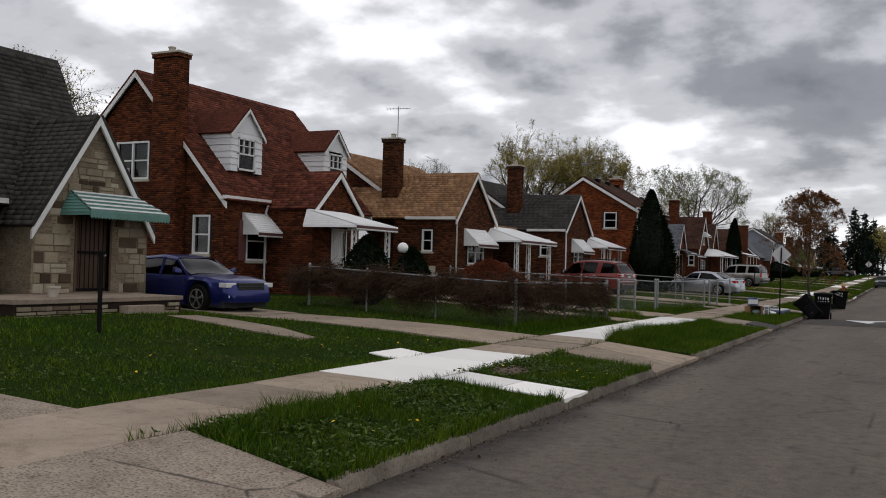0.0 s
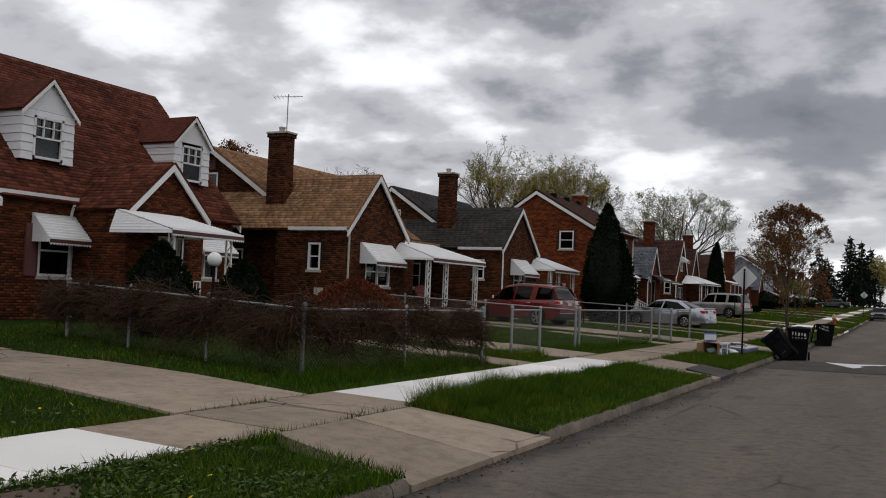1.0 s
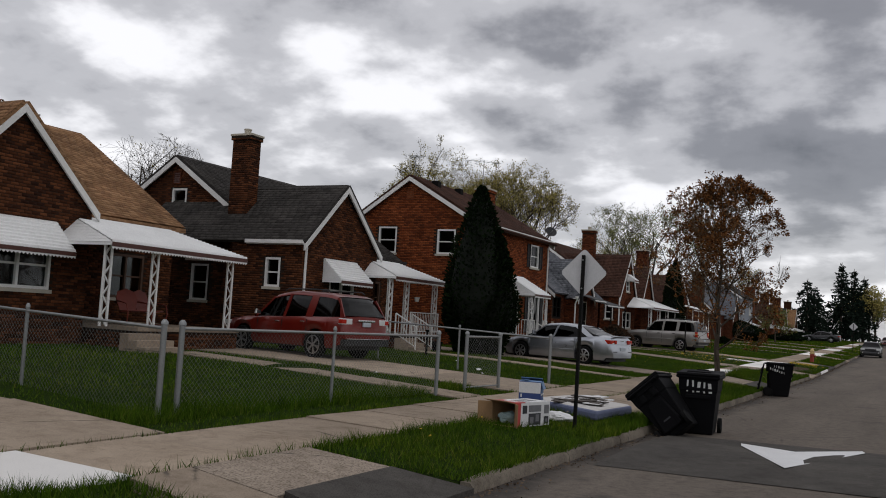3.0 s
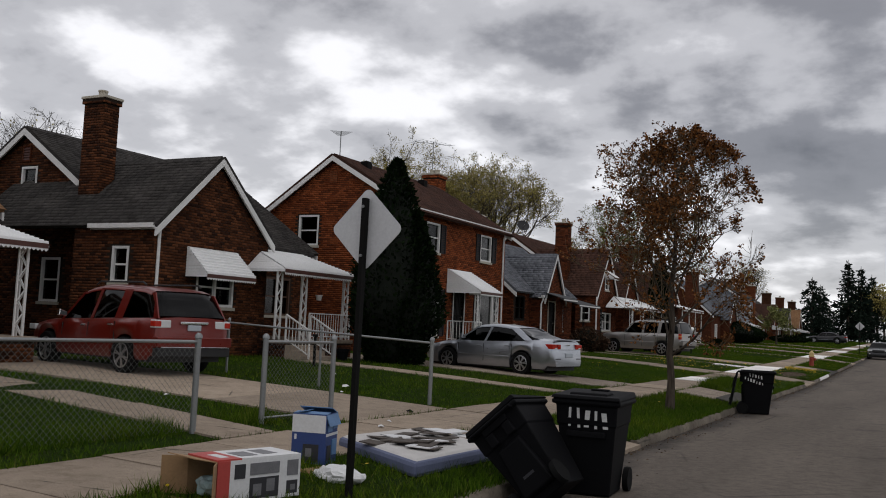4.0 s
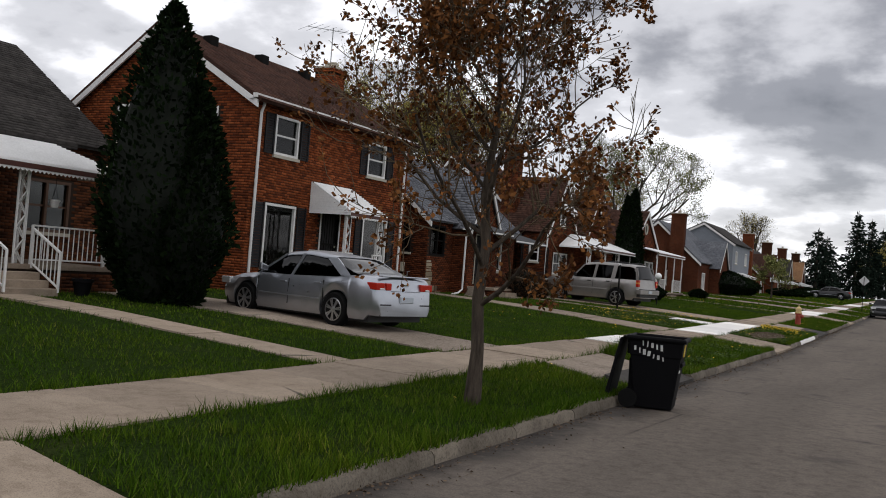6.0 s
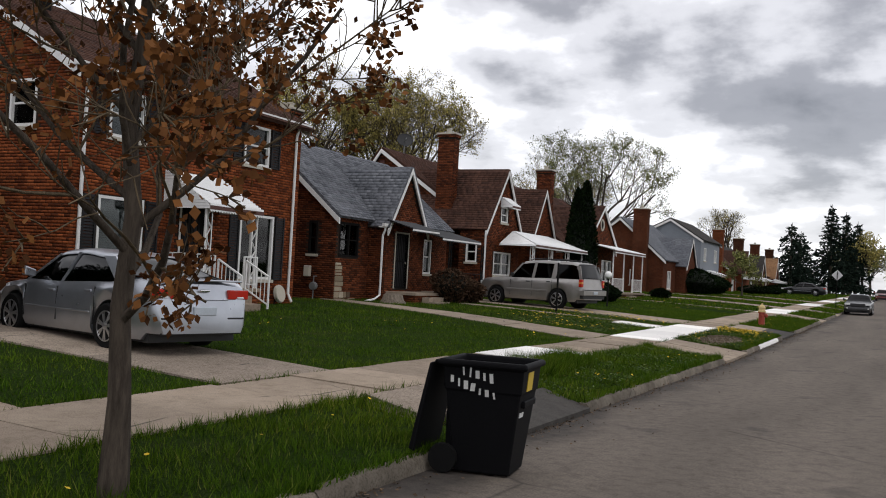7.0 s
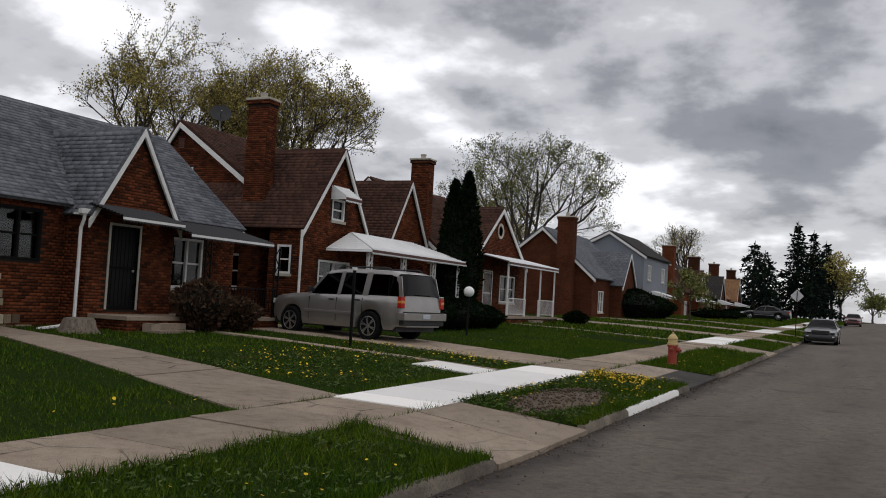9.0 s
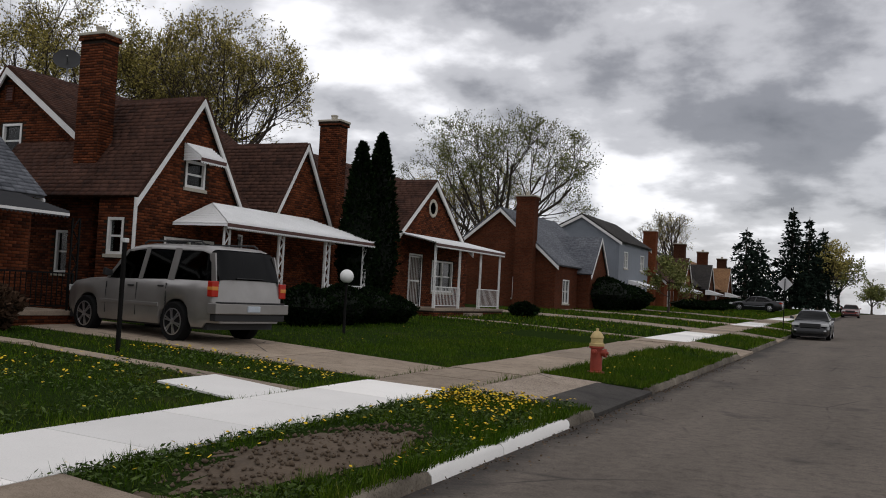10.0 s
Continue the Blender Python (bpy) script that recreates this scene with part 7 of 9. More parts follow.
def carton(label, x, y, z, w, d, h, turn, faces, lid=None, lie=0, flaps=()):
    """A printed carton: sides with coloured panels, flaps at the top."""
    b = thing("carton", (0, 0, 0), label, "box", "cartons on the verge")
    bm = bmesh.new()
    for x0, x1, y0, y1 in ((-w / 2, w / 2, -d / 2, -d / 2 + 0.012), (-w / 2, w / 2, d / 2 - 0.012, d / 2), (-w / 2, -w / 2 + 0.012, -d / 2 + 0.012, d / 2 - 0.012), (w / 2 - 0.012, w / 2, -d / 2 + 0.012, d / 2 - 0.012)):
        box(bm, x0, x1, y0, y1, 0, h)
    box(bm, -w / 2 + 0.012, w / 2 - 0.012, -d / 2 + 0.012, d / 2 - 0.012, 0.0, 0.02)
    part("box_shell", bm, faces[0], b)
    for i, (side, u0, u1, z0, z1, mat) in enumerate(faces[1:]):
        bm = bmesh.new()
        e = 0.003 + 0.001 * i
        if side == "n":
            box(bm, lerp(-w / 2, w / 2, u0), lerp(-w / 2, w / 2, u1), d / 2, d / 2 + e, h * z0, h * z1)
        elif side == "s":
            box(bm, lerp(-w / 2, w / 2, u0), lerp(-w / 2, w / 2, u1), -d / 2 - e, -d / 2, h * z0, h * z1)
        else:
            box(bm, w / 2, w / 2 + e, lerp(-d / 2, d / 2, u0), lerp(-d / 2, d / 2, u1), h * z0, h * z1)
        part("printed_panel", bm, mat, b)
    for turn_flap, reach, a in flaps:
        wide = w if turn_flap % 180 == 0 else d
        bm = bmesh.new()
        box(bm, -wide / 2 + 0.004, wide / 2 - 0.004, 0, reach, -0.004, 0.004)
        away = (d if turn_flap % 180 == 0 else w) / 2
        bmesh.ops.transform(bm, matrix=Matrix.Translation((0, 0, h)) @ Matrix.Rotation(radians(turn_flap), 4, "Z") @ Matrix.Translation((0, away - 0.006, 0)) @ Matrix.Rotation(radians(a), 4, "X"), verts=bm.verts)
        part("flap", bm, lid or M_CARD, b)
    b.matrix_basis = pose(x, y, z, lie, 0, turn)
    return b


M_PRINT_GREY = plain_mat("grey_print", (0.19, 0.19, 0.2), 0.5, wear=0.45, scale=9.0)
M_PRINT_SKY = plain_mat("pale_blue_print", (0.12, 0.24, 0.45), 0.5, wear=0.4, scale=9.0)
carton("tall blue and white printed carton with torn top", -5.55, 39.6, 0.22, 0.38, 0.34, 0.54, 14,
       [M_PRINT_BLUE, ("s", 0, 0.98, 0.64, 0.98, M_PRINT_WHITE), ("s", 0.34, 0.8, 0.08, 0.42, M_PRINT_BLACK), ("s", 0.42, 0.6, 0.18, 0.34, M_PRINT_GREY), ("s", 0.08, 0.14, 0.5, 0.6, M_PRINT_WHITE), ("e", 0.0, 1, 0.58, 0.63, M_PRINT_WHITE), ("e", 0.1, 0.5, 0.66, 0.78, M_PRINT_SKY), ("e", 0.55, 0.95, 0.7, 0.9, M_PRINT_SKY), ("e", 0.1, 0.4, 0.12, 0.4, M_PRINT_BLACK), ("e", 0.5, 0.9, 0.2, 0.5, M_PRINT_SKY)],
       M_PRINT_SKY, flaps=((0, 0.17, 160), (90, 0.15, 168), (270, 0.13, -70), (180, 0.12, 174)))
carton("open printed appliance carton lying on its side", -4.88, 38.2, 0.385, 0.45, 0.35, 0.85, -16,
       [M_CARD, ("e", 0, 1, 0, 0.86, M_PRINT_WHITE), ("e", 0.08, 0.4, 0.03, 0.17, M_PRINT_BLACK), ("e", 0.16, 0.3, 0.06, 0.12, M_PRINT_GREY), ("e", 0.52, 0.9, 0.03, 0.17, M_PRINT_GREY), ("e", 0.06, 0.55, 0.27, 0.62, M_PRINT_BLACK), ("e", 0.2, 0.5, 0.32, 0.42, M_PRINT_GREY), ("e", 0.12, 0.4, 0.48, 0.58, M_PRINT_GREY), ("e", 0.62, 0.9, 0.27, 0.62, M_PRINT_GREY),
        ("e", 0.56, 0.9, 0.68, 0.8, M_PRINT_BLACK), ("e", 0, 1, 0.86, 1, M_PRINT_RED), ("n", 0, 1, 0, 0.72, M_PRINT_WHITE), ("n", 0, 1, 0.72, 1, M_PRINT_RED), ("n", 0.2, 0.75, 0.2, 0.38, M_PRINT_GREY), ("n", 0.3, 0.8, 0.46, 0.66, M_PRINT_GREY), ("n", 0.35, 0.8, 0.8, 0.9, M_PRINT_WHITE)],
       M_CARD, 90, flaps=((0, 0.2, 78), (90, 0.22, 48), (270, 0.2, 40), (180, 0.18, 96)))
liner = thing("packing_foil", (-5.05, 37.5, 0.3), "crumpled clear packing foil inside the open carton", "packaging")
bm = bmesh.new()
bmesh.ops.create_icosphere(bm, subdivisions=3, radius=0.13, matrix=Matrix.Translation((-5.07, 37.52, 0.33)) @ Matrix.Diagonal((1.2, 1.3, 0.75, 1)))
for v in bm.verts:
    v.co += v.normal * 0.05 * noise.noise(v.co * 13)
part("foil_skin", bm, plain_mat("clear_foil", (0.34, 0.45, 0.45), 0.25, wear=0.3, gloss=0.6), liner)
flat_box = thing("flat_carton", (-5.3, 39.2, 0.22), "crushed brown cardboard lying under the blue carton", "box")
bm = bmesh.new()
quad_box(bm, [(-5.62, 39.05, 0.2), (-5.02, 38.98, 0.19), (-5.04, 39.42, 0.2), (-5.6, 39.42, 0.21), (-5.6, 39.1, 0.23), (-5.05, 39.02, 0.27), (-5.07, 39.4, 0.25), (-5.58, 39.4, 0.225)])
part("crushed_sheet", bm, M_CARD, flat_box)
bag = thing("plastic_bag", (-4.85, 39.05, 0.2), "crumpled white plastic bag lying on the grass", "bag")
bm = bmesh.new()
bmesh.ops.create_icosphere(bm, subdivisions=3, radius=0.16, matrix=Matrix.Translation((-4.85, 39.05, 0.25)) @ Matrix.Diagonal((1.7, 1.1, 0.5, 1)))
for v in bm.verts:
    v.co += v.normal * 0.05 * noise.noise(v.co * 14)
part("bag_skin", bm, M_PRINT_WHITE, bag, smooth=False)

# road sign seen from behind
s = thing("road_sign", (-4.36, 38.47, 0.17), "diamond road sign on a dark post seen from behind", "road sign")
bm = bmesh.new()
beam(bm, (-4.36, 38.47, 0.05), (-4.34, 38.47, 2.88), 0.045, 0.06, up=Vector((0, 1, 0)))
part("post", bm, M_IRON, s, "dark painted steel post")
bm = bmesh.new()
c, r = Vector((-4.34, 38.51, 2.6)), 0.39
turns = [radians(a + b) for a in (-90, 0, 90, 180) for b in (-40, -20, 0, 20, 40)]
prism(bm, [c + 0.06 * Vector((math.cos(a), 0, math.sin(a))) + (r - 0.085) * Vector((round(math.cos(round(a / (math.pi / 2)) * math.pi / 2)), 0, round(math.sin(round(a / (math.pi / 2)) * math.pi / 2)))) for a in turns], (0, 0.004, 0))
part("plate", bm, M_SIGN, s, "bare grey aluminium back", bevel=0.001)
for z in (2.35, 2.8):
    bm = bmesh.new()
    lathe(bm, [(0.012, -0.01), (0.014, 0.0), (0.014, 0.012)], (-4.34, 38.435, z), 8, (0, -1, 0))
    part("bolt", bm, M_GALV, s)

far_sign = copy_thing(s, pose(-4.45, 118.0, 0.74))
tagged(far_sign, "diamond road sign far down the street")

# hydrant
h = thing("fire_hydrant", (-5.0, 84.6, 0.36), "faded red fire hydrant with a cream bonnet", "hydrant")
bm = bmesh.new()
lathe(bm, [(0.17, 0), (0.17, 0.05), (0.12, 0.06), (0.115, 0.5), (0.15, 0.51), (0.15, 0.55)], (-5.0, 84.6, 0.36), 20)
part("barrel", bm, M_HYD_RED, h, smooth="auto")
bm = bmesh.new()
lathe(bm, [(0.15, 0.55), (0.15, 0.60), (0.125, 0.61), (0.12, 0.7), (0.135, 0.71), (0.135, 0.73), (0.11, 0.78), (0.06, 0.84), (0.03, 0.85), (0.03, 0.9), (0.01, 0.905)], (-5.0, 84.6, 0.36), 20)
part("bonnet", bm, M_HYD_YEL, h, smooth="auto")
for d, r, z in (((1, 0, 0), 0.085, 0.78), ((0, 1, 0), 0.06, 0.80), ((0, -1, 0), 0.06, 0.80)):
    bm = bmesh.new()
    lathe(bm, [(r * 0.8, 0.08), (r * 0.8, 0.15), (r, 0.15), (r, 0.2), (r * 0.4, 0.21), (r * 0.35, 0.24)], (-5.0, 84.6, z), 14, d)
    part("nozzle_cap", bm, M_HYD_RED, h, smooth="auto")


def globe_lamp(label, x, y, top):
    """A garden post with an opal globe."""
    z = gz(x)
    g = thing("garden_lamp", (x, y, z), label, "lamp", "garden lamps")
    bm = bmesh.new()
    lathe(bm, [(0.06, -0.05), (0.06, 0.06), (0.035, 0.1), (0.032, top - z - 0.36), (0.07, top - z - 0.34), (0.07, top - z - 0.29)], (x, y, z), 12)
    part("post", bm, M_IRON, g, smooth="auto")
    bm = bmesh.new()
    bmesh.ops.create_icosphere(bm, subdivisions=3, radius=0.17, matrix=Matrix.Translation((x, y, top - 0.17)))
    part("globe", bm, M_GLOBE, g, "white opal globe", smooth=True)


globe_lamp("black garden lamp post with a white globe", -13.98, 25.15, 2.5)
globe_lamp("black garden lamp post with white globe beside hedge", -11.7, 85.95, 2.25)
for x, y, hgt, lab in ((-12.2, 11.5, 1.35, "thin dark metal post on the lawn"), (-13.67, 51.0, 0.75, "short black post beside the porch walk"), (-11.25, 78.15, 1.9, "slim dark lawn post with a small pale cap")):
    p = thing("lawn_post", (x, y, gz(x)), lab, "post", "lawn posts")
    bm = bmesh.new()
    beam(bm, (x, y, gz(x) - 0.1), (x, y, gz(x) + hgt), 0.06, 0.06, up=Vector((1, 0, 0)))
    part("shaft", bm, M_IRON, p, bevel=0.008)
    bm = bmesh.new()
    box(bm, x - 0.05, x + 0.05, y - 0.05, y + 0.05, gz(x) + hgt, gz(x) + hgt + 0.07)
    part("cap", bm, M_IRON if hgt < 1.5 else M_PRINT_WHITE, p, bevel=0.01)

# chain-link fences
M_WIRE = plain_mat("galvanised_wire", (0.19, 0.195, 0.19), 0.5, 0.35, wear=0.3)


def chain_link(label, p, q, posts, height=1.12, gate=False, mesh=True, name="fence"):
    p, q = Vector((*p, gz(p[0]))), Vector((*q, gz(q[0])))
    f = thing(name, tuple(p), label, "gate" if gate else "fence", "" if gate else "chain-link fences")
    d = (q - p)
    n = len(posts)
    for t in posts:
        m = p.lerp(q, t)
        bm = bmesh.new()
        r = 0.038 if t in (0, 1) else 0.026
        lathe(bm, [(r, -0.15), (r, height + 0.02), (r * 1.25, height + 0.025), (r * 1.2, height + 0.06), (r * 0.5, height + 0.09)], m, 10)
        part("fence_post", bm, M_GALV, f, smooth="auto")
    for z, r in ((height - 0.02, 0.021),) + (((0.08, 0.016),) if gate else ()):
        bm = bmesh.new()
        tube(bm, [p + Z * z, q + Z * z], r, 8)
        part("top_rail" if z > 0.5 else "bottom_rail", bm, M_GALV, f, smooth="auto")
    if mesh:
        length, pitch, lo, hi = d.length, 0.078, 0.03, height - 0.02
        V, F = [], []
        u = d.normalized()
        side = Vector((-u.y, u.x, 0)) * 0.002
        span = hi - lo
        k = -span
        while k < length:
            for s in (1, -1):
                a, b = k, k + span
                z0, z1 = (lo, hi) if s > 0 else (hi, lo)
                if a < 0:
                    z0 = lerp(z0, z1, -a / span)
                    a = 0.0
                if b > length:
                    z1 = lerp(z1, z0, (b - length) / max(b - a, 0.01)) if b - a > 0 else z1
                    b = length
                if b - a > 0.02:
                    A, B = p + u * a + Z * z0, p + u * b + Z * z1
                    A.z, B.z = lerp(p.z, q.z, a / length) + z0, lerp(p.z, q.z, b / length) + z1
                    w = Vector((0, 0, 0.0026))
                    off = side * s
                    i = len(V)
                    V += [A - w + off, A + w + off, B + w + off, B - w + off, A + off + side, B + off + side]
                    F += [(i, i + 1, i + 2, i + 3), (i + 1, i + 4, i + 5, i + 2), (i + 4, i, i + 3, i + 5)]
            k += pitch
        ob = raw_mesh("wire_mesh", [tuple(v - p) for v in V], F, M_WIRE, f)
        tagged(ob, "diamond wire mesh", kind="stuff")
    return f


chain_link("low chain-link fence overgrown with bare vines", (-8.3, 20.85), (-7.75, 26.5), (0, 0.5, 1))
chain_link("chain-link side fence overgrown with bare vines", (-8.3, 20.85), (-15.7, 22.6), (0, 0.34, 0.68, 1))
chain_link("narrow chain-link gate between two posts", (-8.1, 28.92), (-7.98, 30.45), (0, 1), gate=True, name="garden_gate")
chain_link("chain-link fence along the front lawn", (-8.0, 33.57), (-7.6, 39.98), (0, 0.5, 1))
chain_link("chain-link side fence running back along the drive", (-8.0, 33.25), (-16.9, 34.3), (0, 0.33, 0.66, 1))
chain_link("chain-link gate panel beside the drive", (-7.67, 41.37), (-7.6, 42.9), (0, 1), gate=True, name="garden_gate")
chain_link("side fence with a bare top rail and posts", (-7.6, 46.02), (-15.8, 47.3), (0, 0.33, 0.66, 1), mesh=False)

# porch things
M_CHAIR = plain_mat("red_enamel", (0.22, 0.035, 0.02), 0.5, wear=0.4)
M_POT = plain_mat("white_glazed_pot", (0.62, 0.61, 0.58), 0.6, wear=0.3)


def metal_chair(label, x, y, z, turn):
    """A sprung steel lawn chair: pressed seat and fan back on a bent tube frame."""
    c = thing("garden_chair", (0, 0, 0), label, "chair", "porch chairs")
    bm = bmesh.new()
    quad_box(bm, [(-0.26, -0.25, 0.36), (0.26, -0.25, 0.36), (0.23, 0.24, 0.31), (-0.23, 0.24, 0.31), (-0.26, -0.25, 0.385), (0.26, -0.25, 0.385), (0.23, 0.24, 0.335), (-0.23, 0.24, 0.335)])
    part("seat", bm, M_CHAIR, c, bevel=0.01)
    bm = bmesh.new()
    prism(bm, [(-0.22, 0.22, 0.36), (0.22, 0.22, 0.36), (0.3, 0.32, 0.66), (0.24, 0.38, 0.84), (0.0, 0.4, 0.92), (-0.24, 0.38, 0.84), (-0.3, 0.32, 0.66)], (0, 0.02, 0.0))
    part("backrest", bm, M_CHAIR, c, bevel=0.006)
    for s in (-1, 1):
        bm = bmesh.new()
        tube(bm, [(s * 0.3, 0.3, 0.6), (s * 0.32, 0.0, 0.58), (s * 0.32, -0.26, 0.54), (s * 0.3, -0.34, 0.3), (s * 0.29, -0.28, 0.03), (s * 0.29, 0.0, 0.015), (s * 0.29, 0.36, 0.015)], 0.016, 8)
        part("tube_frame", bm, M_CHAIR, c, smooth=True)
    c.matrix_basis = pose(x, y, z, 0, 0, turn)


metal_chair("red enamelled metal lawn chair on the porch", -17.4, 41.9, 1.12, 75)
metal_chair("red enamelled metal lawn chair on the porch", -17.6, 42.7, 1.12, 95)


def flower_pot(label, x, y, z, r, h, mat, hang=0.0):
    p = thing("flower_pot", (x, y, z), label, "flower pot", "flower pots")
    bm = bmesh.new()
    lathe(bm, [(r * 0.7, 0.0), (r * 0.95, h * 0.8), (r * 1.08, h * 0.82), (r * 1.08, h), (r * 0.9, h), (r * 0.85, h * 0.85)], (x, y, z), 16)
    part("pot", bm, mat, p, smooth="auto")
    if hang:
        bm = bmesh.new()
        tube(bm, [(x - r, y, z + h), (x, y, z + h + hang), (x + r, y, z + h)], 0.006, 5)
        tube(bm, [(x, y, z + h + hang), (x, y, z + h + hang + 0.3)], 0.006, 5)
        part("hanger", bm, M_IRON, p)


flower_pot("white glazed flower pot on the lawn by the wall", -16.6, 49.6, gz(-16.6), 0.17, 0.24, M_POT)
flower_pot("small white flower pot hanging from the porch roof", -15.85, 54.15, 2.3, 0.1, 0.16, M_POT, 0.24)
flower_pot("dark plastic flower pot beside the porch steps", -15.0, 54.3, gz(-15.0), 0.2, 0.34, M_BIN)
flower_pot("stone urn standing at the porch corner", -15.9, 13.6, 0.92, 0.14, 0.24, M_STONE_TRIM)
reel = thing("hose_reel", (-16.2, 68.2, 0.6), "round pale hose reel leaning on the house wall", "hose reel")
bm = bmesh.new()
lathe(bm, [(0.05, -0.06), (0.24, -0.06), (0.26, -0.03), (0.2, 0.0), (0.26, 0.03), (0.24, 0.06), (0.05, 0.06)], (-16.2, 68.2, 0.9), 20, (1, 0.1, 0.2))
part("drum", bm, M_STONE_TRIM, reel, smooth="auto")
bm = bmesh.new()
beam(bm, (-16.28, 68.05, 0.58), (-16.2, 68.2, 0.95), 0.03, 0.03), beam(bm, (-16.28, 68.35, 0.58), (-16.2, 68.2, 0.95), 0.03, 0.03)
part("stand", bm, M_IRON, reel)

# aerials and dish
def aerial(label, x, y, z0, z1, span, rot):
    a = thing("roof_aerial", (x, y, z0), label, "aerial", "roof aerials")
    bm = bmesh.new()
    tube(bm, [(x, y, z0), (x, y, z1)], 0.02, 6)
    part("mast", bm, M_GALV, a)
    d = Vector((math.cos(rot), math.sin(rot), 0.06))
    e = Vector((-math.sin(rot), math.cos(rot), 0))
    c = Vector((x, y, z1 - 0.1))
    bm = bmesh.new()
    tube(bm, [c - d * span / 2, c + d * span / 2], 0.013, 5)
    part("boom", bm, M_GALV, a)
    for i in range(8):
        t = i / 7 - 0.5
        bm = bmesh.new()
        w = span * lerp(0.36, 0.12, i / 7)
        tube(bm, [c + d * span * t - e * w, c + d * span * t + e * w], 0.007, 4)
        part("rod", bm, M_GALV, a)


aerial("thin television aerial on the brick chimney", -21.5, 37.5, 7.7, 9.25, 1.1, 0.5)
aerial("thin television aerial on the roof ridge", -20.2, 61.2, 8.0, 9.2, 1.2, 2.2)
aerial("television aerial on a mast behind the roof", -20.9, 70.2, 8.3, 10.6, 2.2, 1.1)
d = thing("satellite_dish", (-23.2, 87.3, 7.75), "dark grey satellite dish on the roof ridge", "satellite dish")
bm = bmesh.new()
lathe(bm, [(0.02, 0.0), (0.2, 0.03), (0.36, 0.1), (0.42, 0.16), (0.42, 0.17), (0.2, 0.06), (0.02, 0.03)], (-23.2, 87.3, 8.4), 20, (0.5, -0.6, 0.5))
part("reflector", bm, M_TRIM, d, smooth="auto")
bm = bmesh.new()
tube(bm, [(-23.2, 87.3, 7.6), (-23.2, 87.3, 8.4), (-22.95, 87.05, 8.55)], 0.025, 6)
part("mount", bm, M_GALV, d)

# speed hump with its chevron
hump = thing("speed_hump", (-1.0, 38.3, 0), "dark asphalt speed hump with a white chevron", "speed hump", kind="structure")
bm = bmesh.new()
rows = []
for i in range(9):
    t = i / 8
    y, z = lerp(36.1, 40.6, t), 0.006 + 0.055 * math.sin(math.pi * t)
    rows.append([bm.verts.new((x, y, z + (lerp(0.0, 0.05, (x + 3.3) / 3.6)))) for x in (-3.3, -2.4, -1.2, 0.3)] + [bm.verts.new((3.6, y, z + 0.01))])
for r, s in zip(rows, rows[1:]):
    for i in range(4):
        bm.faces.new((r[i], r[i + 1], s[i + 1], s[i]))
part("hump_surface", bm, M_PATCH, hump, smooth=True)
for wing_ in (((-2.05, 39.75), (-2.0, 39.4), (-1.13, 37.3), (-1.2, 39.2)), ((-1.13, 37.3), (-0.3, 40.2), (-0.35, 40.55), (-1.2, 39.2))):
    bm = bmesh.new()
    zz = lambda x, y: 0.022 + 0.055 * math.sin(math.pi * min(max((y - 36.1) / 4.5, 0), 1)) + lerp(0.0, 0.05, (x + 3.3) / 3.6)
    bm.faces.new([bm.verts.new((x, y, zz(x, y))) for x, y in wing_])
    ext = bmesh.ops.extrude_face_region(bm, geom=bm.faces[:])
    bmesh.ops.translate(bm, vec=(0, 0, 0.004), verts=[g for g in ext["geom"] if isinstance(g, bmesh.types.BMVert)])
    part("chevron_stripe", bm, M_PRINT_WHITE, hump, "white road paint")

# ---------------------------------------------------------------- trees, shrubs, grass
def bark_mat(name, a, b):
    k = Mat(name, 0.95, gloss=0.15)
    ridge = k.noise(6.0, 6.0, 0.7, k.uv(3.0, 3.0, 0.5, "Object"))
    k.color(k.ramp(ridge, [(0.32, a), (0.68, b)]))
    return k.bump(ridge, 0.9, 0.03).m


M_BARK = bark_mat("grey_brown_bark", (0.028, 0.022, 0.017), (0.10, 0.08, 0.062))
M_TWIG = bark_mat("twigs", (0.075, 0.055, 0.034), (0.18, 0.135, 0.085))
M_LEAF_RUST = leaf_mat("rust_leaves", (0.04, 0.016, 0.007), (0.25, 0.105, 0.034), 0.7, 0.04)
M_LEAF_SPRING = leaf_mat("spring_leaves", (0.16, 0.14, 0.035), (0.46, 0.38, 0.12), 0.7, 0.04)
M_LEAF_GREEN = leaf_mat("fresh_leaves", (0.09, 0.11, 0.03), (0.24, 0.24, 0.08))
M_LEAF_DARK = leaf_mat("evergreen_scales", (0.003, 0.007, 0.003), (0.011, 0.02, 0.007), 0.9, 0.02)
M_LEAF_SPRUCE = leaf_mat("spruce_needles", (0.006, 0.011, 0.008), (0.018, 0.028, 0.02), 0.9, 0.02)
M_LEAF_RED = leaf_mat("red_shrub_leaves", (0.075, 0.019, 0.010), (0.20, 0.056, 0.024))
M_VINE = leaf_mat("dry_vines", (0.02, 0.012, 0.008), (0.10, 0.06, 0.038), 0.8, 0.03)
# near-black colour stands in for the shade deep among the leaves
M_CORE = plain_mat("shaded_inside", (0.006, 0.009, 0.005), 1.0)


